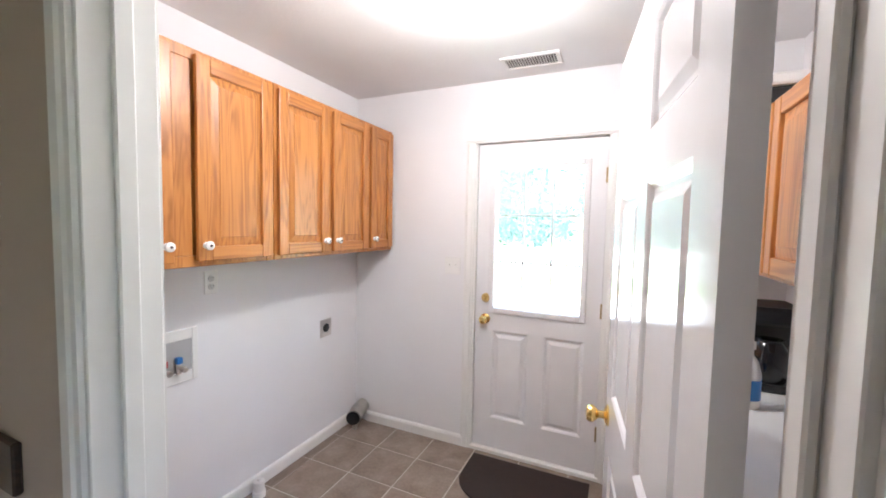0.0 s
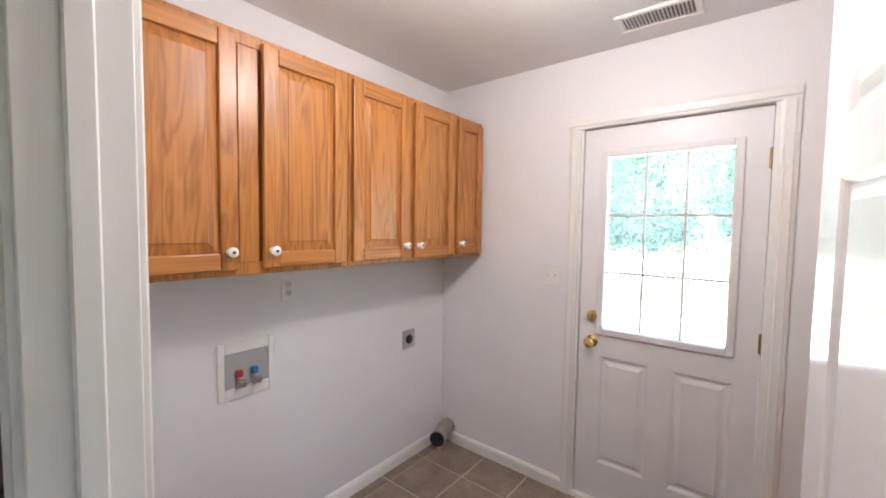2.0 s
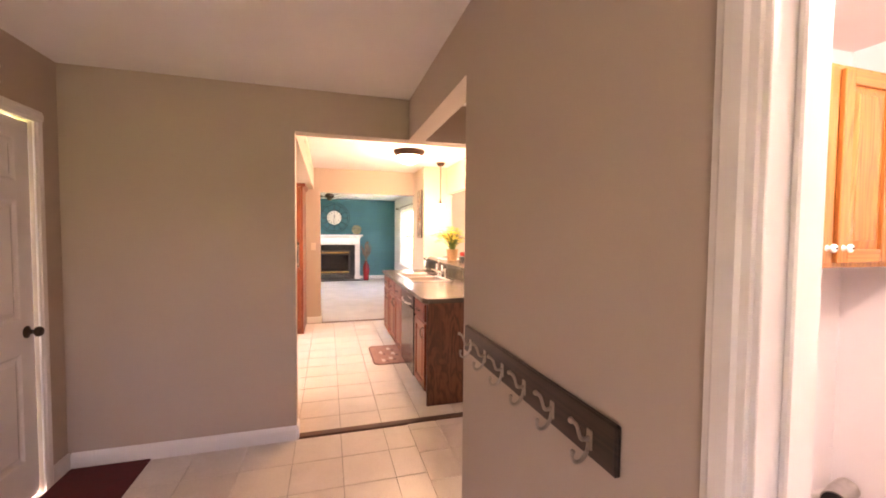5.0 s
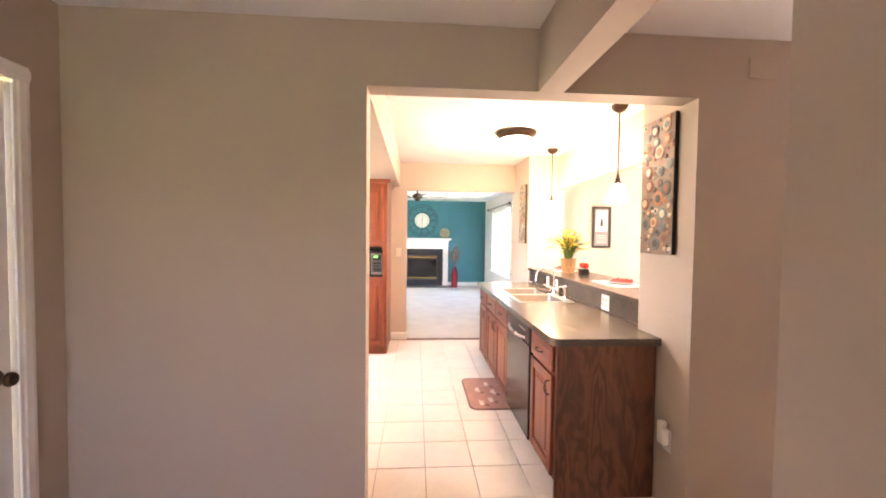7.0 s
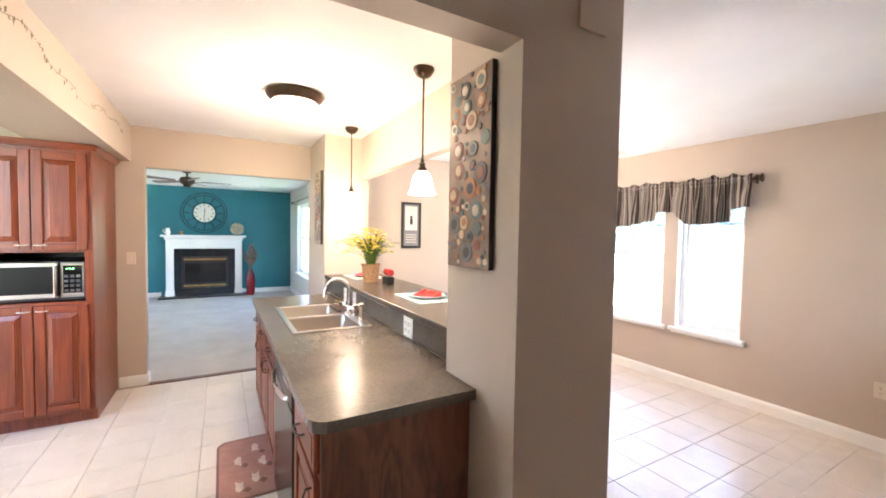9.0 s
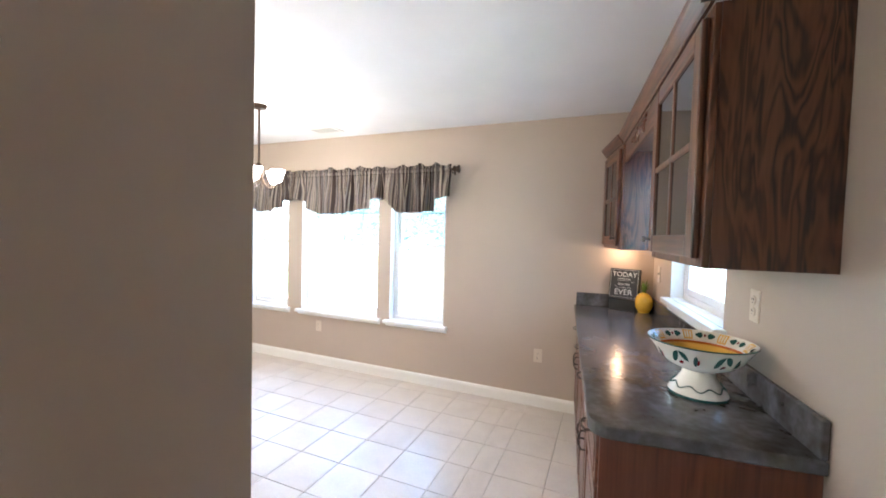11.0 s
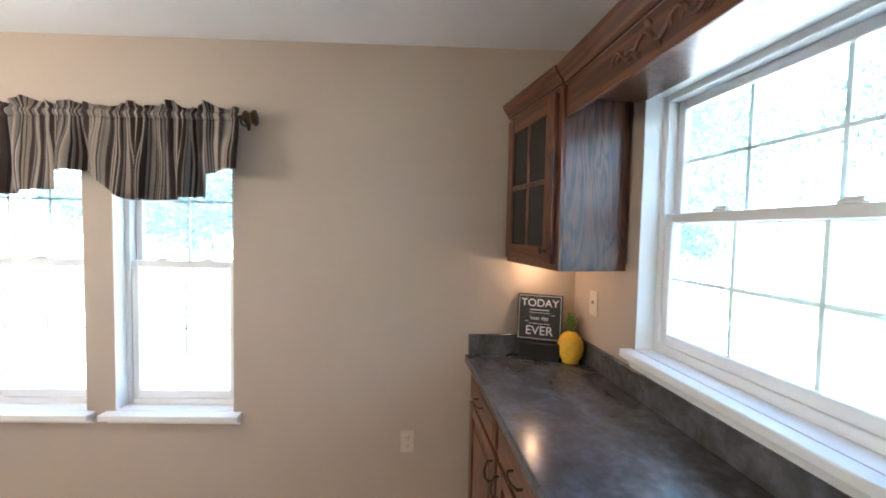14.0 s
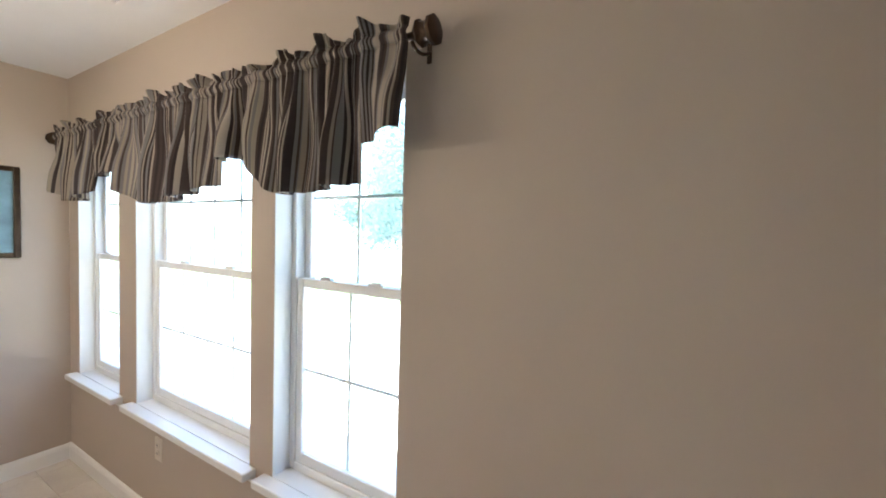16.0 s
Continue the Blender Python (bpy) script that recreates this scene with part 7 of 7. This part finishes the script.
for z0, dz in ((0.18, 0.009), (0.855, 0.007)):
    bm = B()
    for k in range(6):
        bx(bm, -0.42, -0.12, z0 + dz * k, 0.42, -0.1005, z0 + dz * k + 0.0035)
    part("grille", bm, M_PEWTER, fm)
tagged(box("hearth", M_BLACK, None, FX + 0.001, -0.52, -0.004, FX + 0.45, 1.21, 0.018, bev=0.004), "black tiled hearth in front of the fireplace", "hearth")

ck_ = thing("wall_clock", (FX, 0.33, 1.90), "large round metal openwork wall clock with pale dial", "clock", rz=90)
M_CLK = plain("blue_grey_metal", (0.022, 0.075, 0.095), 0.4, 0.7, var=0.3, scale=15)
for r_ in (0.455, 0.40, 0.235):
    bm = B()
    tube(bm, [(r_ * math.cos(a), -0.02, r_ * math.sin(a)) for a in (2 * math.pi * k / 60 for k in range(61))], 0.012, 6)
    part("ring", bm, M_CLK, ck_, smooth=True)
bm = B()
for k in range(12):
    a = 2 * math.pi * k / 12
    for da in (-0.05, 0.05):
        tube(bm, bez((0.235 * math.cos(a), -0.02, 0.235 * math.sin(a)), (0.3 * math.cos(a + 3 * da), -0.02, 0.3 * math.sin(a + 3 * da)), (0.36 * math.cos(a - 3 * da), -0.02, 0.36 * math.sin(a - 3 * da)), (0.40 * math.cos(a + da), -0.02, 0.40 * math.sin(a + da)), 8), 0.008, 5)
part("scrollwork", bm, M_CLK, ck_, smooth=True)
bm = B()
lathe(bm, [(0.0001, -0.03), (0.205, -0.03), (0.21, -0.026), (0.21, -0.001)], (0, 0, 0), 40, "y")
dl = part("dial", bm, plain("ivory_dial", (0.70, 0.68, 0.62), 0.5, var=0.06), ck_, smooth=True)
for k in range(12):
    bm = B()
    bx(bm, -0.008, -0.033, 0.15, 0.008, -0.0305, 0.19)
    bmesh.ops.transform(bm, matrix=pose(0, 0, 0, 0, 30 * k, 0), verts=bm.verts[:])
    part("hour_mark", bm, M_BLACK, dl)
for a, ln, w_ in ((5, 0.10, 0.008), (185, 0.14, 0.006)):
    bm = B()
    bx(bm, -w_, -0.036, -0.02, w_, -0.0335, ln, 0.001)
    bmesh.ops.transform(bm, matrix=pose(0, 0, 0, 0, a, 0), verts=bm.verts[:])
    part("pointer", bm, M_BLACK, dl)

pi_ = thing("white_pitcher", (FX + 0.13, -0.36, 1.3855), "white ceramic pitcher on the mantel shelf", "pitcher")
bm = B()
lathe(bm, [(0.0001, 0), (0.04, 0), (0.055, 0.04), (0.05, 0.09), (0.035, 0.12), (0.042, 0.15), (0.036, 0.148), (0.0001, 0.1)], seg=20)
tube(bm, bez((0, -0.045, 0.12), (0, -0.095, 0.13), (0, -0.095, 0.05), (0, -0.05, 0.05), 8), 0.007, 8)
part("jug", bm, M_PORC, pi_, smooth=True)
fg = thing("mantel_ornament", (FX + 0.13, -0.12, 1.3855), "small brown ornament on the mantel shelf", "ornament")
bm = B()
lathe(bm, [(0.0001, 0), (0.05, 0), (0.05, 0.01), (0.02, 0.02), (0.045, 0.05), (0.03, 0.08), (0.0001, 0.09)], seg=16)
part("ornament_body", bm, M_BASKET, fg, smooth=True)
dp = thing("display_plate", (FX + 0.14, 0.99, 1.3855), "round patterned plate on a stand on the mantel", "plate")
bm = B()
lathe(bm, [(0.0001, -0.004), (0.10, -0.004), (0.145, -0.018), (0.147, -0.014), (0.10, 0.002), (0.0001, 0.002)], (0, 0, 0), 32, "y")
bmesh.ops.transform(bm, matrix=pose(0, 0, 0.155, 0, 0, 90) @ pose(0, 0, 0, -12, 0, 0), verts=bm.verts[:])
part("dish", bm, stone("patterned_plate", (0.10, 0.16, 0.13), (0.30, 0.27, 0.19), (0.45, 0.36, 0.22), 0.25, scale=14), dp, smooth=True)
box("plate_stand", M_BRONZE, dp, -0.05, -0.05, 0, 0.03, 0.05, 0.02, bev=0.003)
vs_ = thing("floor_vase", (FX + 0.42, 1.26, 0.018), "tall red glazed floor vase with dried stems", "vase")
vs_.location.z = -0.004
bm = B()
lathe(bm, [(0.0001, 0), (0.07, 0), (0.085, 0.03), (0.095, 0.2), (0.10, 0.35), (0.085, 0.47), (0.05, 0.54), (0.045, 0.58), (0.055, 0.60), (0.045, 0.60), (0.035, 0.56), (0.0001, 0.5)], seg=26)
part("vase_body", bm, M_REDG, vs_, smooth=True)
bm = B()
rg = random.Random(14)
for k in range(34):
    a, r_, h_ = rg.uniform(0, 6.28), rg.uniform(0.02, 0.13), rg.uniform(0.35, 0.68)
    pts = bez((0, 0, 0.5), (0.02 * math.cos(a), 0.02 * math.sin(a), 0.7), (r_ * math.cos(a), r_ * math.sin(a), 0.5 + h_ * 0.8), (r_ * 1.2 * math.cos(a), r_ * 1.2 * math.sin(a), 0.5 + h_), 5)
    tube(bm, pts, 0.004, 5)
    for p in pts[3:]:
        bmesh.ops.create_icosphere(bm, subdivisions=1, radius=rg.uniform(0.012, 0.026), matrix=Matrix.LocRotScale(p, None, (1, 1, 1.8)))
part("dried_stems", bm, plain("dried_stems", (0.17, 0.12, 0.09), 0.9, var=0.5, scale=20), vs_, "brown and grey dried stems")

cfn = thing("ceiling_fan", (-9.4, 0.18, CK), "dark ceiling fan with five wooden blades at rest", "ceiling fan")
bm = B()
lathe(bm, [(0.0001, 0), (0.07, 0), (0.06, -0.04), (0.015, -0.05), (0.015, -0.10), (0.08, -0.115), (0.11, -0.15), (0.11, -0.20), (0.06, -0.235), (0.05, -0.27), (0.0001, -0.28)], seg=26)
part("motor", bm, M_BRONZE, cfn, smooth=True)
for k in range(5):
    bm = B()
    bx(bm, 0.10, -0.015, -0.006, 0.22, 0.015, 0.0, 0.002)
    pts = [(0.20, -0.05), (0.60, -0.068), (0.64, -0.04), (0.65, 0), (0.64, 0.04), (0.60, 0.068), (0.20, 0.05)]
    f0 = bm.faces.new([bm.verts.new((x, y, 0.001)) for x, y in pts])
    ex = bmesh.ops.extrude_face_region(bm, geom=[f0])
    bmesh.ops.translate(bm, vec=(0, 0, 0.006), verts=[v for v in ex["geom"] if isinstance(v, bmesh.types.BMVert)])
    bmesh.ops.recalc_face_normals(bm, faces=bm.faces[:])
    bmesh.ops.transform(bm, matrix=pose(0, 0, -0.185, 0, 0, 72 * k + 14) @ pose(0, 0, 0, 10, 0, 0), verts=bm.verts[:])
    part("blade", bm, M_DARKH, cfn)

fw = sash_window("window_5", (-11.15, YF + 0.06, 0.57), 1.95, 1.52, 3, "wide white family room window")
ft = thing("window_trim", (-11.15, YF, 0.57), "white casing and sill of the family room window", "window sill", kind="structure")
bm = B()
for a in ((-0.06, -0.016, -0.0, 0.0, 0, 1.58), (1.95, -0.016, -0.0, 2.01, 0, 1.58), (0.0005, -0.0155, 1.52, 1.9495, 0, 1.58)):
    bx(bm, *a, bev=0.003)
part("casing", bm, M_TRIM, ft)
box("window_sill", M_TRIM, ft, -0.09, -0.06, -0.03, 2.04, 0.0, -0.001, bev=0.005)
# added window, never in view: lets more daylight onto the carpet and ceiling
sash_window("window_6", (-9.0, -3.03, 0.6), 1.1, 1.5, 2, "unseen white double-hung window added to brighten the family room", 180)
fr = thing("curtain_rod", (0, YF, 2.17), "dark curtain rod with bracket over the family room window", "curtain rod")
bm = B()
cyl(bm, (-11.35, -0.09, 0), (-9.0, -0.09, 0), 0.012, seg=10)
part("rod", bm, M_BRONZE, fr, smooth=True)
for x in (-11.2, -9.15):
    bm = B()
    bx(bm, x - 0.01, -0.004, -0.06, x + 0.01, 0, 0.02)
    tube(bm, bez((x, -0.004, -0.03), (x, -0.05, -0.05), (x, -0.09, -0.04), (x, -0.09, -0.0125), 8), 0.007, 8)
    part("bracket", bm, M_BRONZE, fr, smooth=True)
for x, s in ((-11.35, -1), (-9.0, 1)):
    bm = B()
    lathe(bm, [(0.0001, 0), (0.012, 0), (0.03, s * 0.03), (0.02, s * 0.06), (0.0001, s * 0.07)], (x, -0.09, 0), 14, "x")
    part("finial", bm, M_BRONZE, fr, smooth=True)


# ---- outside ----
gnd = B()
bmesh.ops.create_grid(gnd, x_segments=2, y_segments=2, size=600, matrix=pose(0, 0, -0.32))
structure(part("ground", gnd, M_GRASS), "sunlit lawn around the house", "ground")
slab("patio", M_PATIO, (-10.0, YN + T + 0.01, -0.318, 6.0, 11.5, -0.26), "pale concrete patio behind the house", "patio")

# unseen slab, added so the hall opening gets neutral bounce instead of green
slab("porch", M_PATIO, (2.45, -7.0, -0.318, 9.0, 2.0, -0.2), "unseen pale slab added to bounce neutral daylight into the hall", "porch")

fe = thing("picket_fence", (0, 15.0, -0.32), "white picket fence across the back garden", "fence")
fe_bm = B()
v_ = [fe_bm.verts.new(p) for p in ((-0.04, 0, 0.05), (0.04, 0, 0.05), (0.04, 0, 1.02), (0, 0, 1.10), (-0.04, 0, 1.02))]
f0 = fe_bm.faces.new(v_)
ex = bmesh.ops.extrude_face_region(fe_bm, geom=[f0])
bmesh.ops.translate(fe_bm, vec=(0, 0.02, 0), verts=[v for v in ex["geom"] if isinstance(v, bmesh.types.BMVert)])
bmesh.ops.recalc_face_normals(fe_bm, faces=fe_bm.faces[:])
pk0 = part("picket", fe_bm, M_FENCE, fe)
pk0.location.x = -18.0
for k in range(1, 230):
    o = new("picket", pk0.data)
    o.parent = fe
    o.location.x = -18.0 + 0.145 * k
for z in (0.3, 0.82):
    box("rail", M_FENCE, fe, -18.1, 0.0205, z, 15.5, 0.06, z + 0.09)
for k in range(15):
    box("post", M_FENCE, fe, -18.1 + 2.4 * k, 0.0605, 0, -18.0 + 2.4 * k, 0.16, 1.15, bev=0.01)


def tree(x, y, h, spread, seed, label, kind_="tree", dense=240):
    rg = random.Random(seed)
    t = thing(kind_, (x, y, -0.32), label, kind_, "garden %ss" % kind_)
    bm = B()
    lean = Vector((rg.uniform(-0.6, 0.6), rg.uniform(-0.4, 0.4), 0))
    tube(bm, bez((0, 0, 0), (0, 0, h * 0.2), lean * 0.5 + Vector((0, 0, h * 0.4)), lean + Vector((0, 0, h * 0.75)), 10), 0.028 * h, 10, 0.009 * h)
    tips = [lean + Vector((0, 0, h * 0.75))]
    for k in range(13):
        a = rg.uniform(0, 6.28)
        z0 = h * rg.uniform(0.28, 0.7)
        p0 = lean * (z0 / (h * 0.75)) ** 1.6 + Vector((0, 0, z0))
        ln = spread * rg.uniform(0.55, 1.0) * (1.1 - 0.5 * z0 / h)
        p3 = p0 + Vector((math.cos(a) * ln, math.sin(a) * ln, ln * rg.uniform(0.15, 0.7)))
        tube(bm, bez(p0, p0 + (p3 - p0) * 0.3 + Vector((0, 0, 0.1)), p0 + (p3 - p0) * 0.7 + Vector((0, 0, 0.3)), p3, 6), 0.075, 6, 0.02)
        tips += [p3, p0 + (p3 - p0) * 0.65, p0 + (p3 - p0) * 0.85]
    part("trunk", bm, M_BARK, t, smooth=True)
    vs, fs = [], []
    for c in tips:
        for _ in range(dense):
            d = Vector((rg.gauss(0, 1), rg.gauss(0, 1), rg.gauss(0, 0.7))) * spread * 0.24
            p = c + d
            s = rg.uniform(0.06, 0.13)
            u = Vector((rg.gauss(0, 1), rg.gauss(0, 1), rg.gauss(0, 1))).normalized()
            w = u.cross(Vector((rg.gauss(0, 1), rg.gauss(0, 1), rg.gauss(0, 1)))).normalized()
            n = len(vs)
            vs += [p - u * s, p + w * s * 0.5, p + u * s, p - w * s * 0.5]
            fs.append((n, n + 1, n + 2, n + 3))
    me = bpy.data.meshes.new("crown")
    me.from_pydata([tuple(v) for v in vs], [], fs)
    me.materials.append(M_CROWN)
    o = new("crown", me)
    o.parent = t
    return t


for x, y, h, sp_, sd in ((-7.6, 18.5, 8.5, 3.2, 1), (-3.2, 20.5, 9.5, 3.6, 2), (1.0, 29.0, 8.0, 3.4, 3), (-12.5, 19.5, 9.0, 3.4, 4), (2.6, 12.6, 7.5, 2.6, 5), (6.5, 17.0, 9.0, 3.4, 6), (9.5, 10.5, 8.5, 3.2, 7), (-0.8, 25.0, 10.0, 4.0, 8), (-5.4, 16.8, 6.0, 2.8, 9), (-10.0, 17.2, 6.5, 3.0, 10), (4.0, 16.6, 6.0, 2.8, 11)):
    tree(x, y, h, sp_, sd, "leafy green garden tree behind the fence")
for k in range(8):
    tree(-13.5 + 2.7 * k + (0.5 if k % 2 else 0.0), 16.4 + 0.9 * (k % 3), 3.4 + 0.5 * (k % 2), 2.0, 30 + k, "bushy green shrub behind the picket fence", "shrub", 150)

hs = thing("neighbour_house", (-25.0, 34.0, -0.32), "pale neighbouring house with grey roof beyond the trees", "house")
box("wall", M_SIDING, hs, -7, 0, 0, 7, 8, 3.2)
bm = B()
prism(bm, [(-0.5, 3.201), (8.5, 3.201), (4.0, 6.2)], (-7.4, 0, 0), (7.4, 0, 0), (0, 1, 0))
part("roof", bm, M_ROOF, hs)
for k in range(4):
    w_ = box("window", M_TRIM, hs, -5.6 + 3.2 * k, -0.06, 1.0, -4.4 + 3.2 * k, -0.005, 2.3)
    box("pane", M_FARPANE, w_, -5.5 + 3.2 * k, -0.075, 1.1, -4.5 + 3.2 * k, -0.061, 2.2)


# ---- floor tiles ----
def tile_mesh(p, mat, lip=0.002, h=0.012, g=0.0018):
    bm = B()
    bx(bm, -p / 2 + g, -p / 2 + g, -h, p / 2 - g, p / 2 - g, 0.0, lip)
    me = bpy.data.meshes.new("tile")
    bm.to_mesh(me)
    bm.free()
    me.materials.append(mat)
    return me


def lay(floor, me, p, x0, x1, y0, y1, ox, oy, skip=(), mat=None):
    """Tiles of pitch p whose joints run through (ox, oy); the border pieces are cut."""
    i0, i1 = math.floor((x0 - ox) / p), math.ceil((x1 - ox) / p)
    j0, j1 = math.floor((y0 - oy) / p), math.ceil((y1 - oy) / p)
    for i in range(i0, i1):
        for j in range(j0, j1):
            a, b = max(x0, ox + i * p), min(x1, ox + (i + 1) * p)
            c, d = max(y0, oy + j * p), min(y1, oy + (j + 1) * p)
            if b - a < 0.02 or d - c < 0.02 or any(a >= s[0] and b <= s[1] and c >= s[2] and d <= s[3] for s in skip):
                continue
            o = new("tile", me)
            o.parent = floor
            o.location = ((a + b) / 2, (c + d) / 2, 0.0)
            o.scale = ((b - a) / p, (d - c) / p, 1)


P = 0.305
TM = tile_mesh(P, M_TILE)
lay(floor_hall, TM, P, XW - 0.005, 1.2, -1.38, YH, -2.40, 0.23)
lay(floor_kitchen, TM, P, XF + 0.05, XW - 0.07, -1.9, 1.60, -2.40, 0.23, skip=[(-5.4, -3.0, 1.05, 1.6)])
lay(floor_dining, TM, P, XDW, XW - 0.06, YBB - 0.4, YN, -2.62, 4.30)
lay(floor_dining_east, TM, P, XW - 0.06, -1.35, YH, YN, -2.62, 4.30)
LP = 0.305
LT = tile_mesh(LP, M_BTILE, h=0.008, g=0.0042)
lay(floor_laundry, LT, LP, XL, 0.75, YHB - 0.12, YD, -0.865, 2.245)
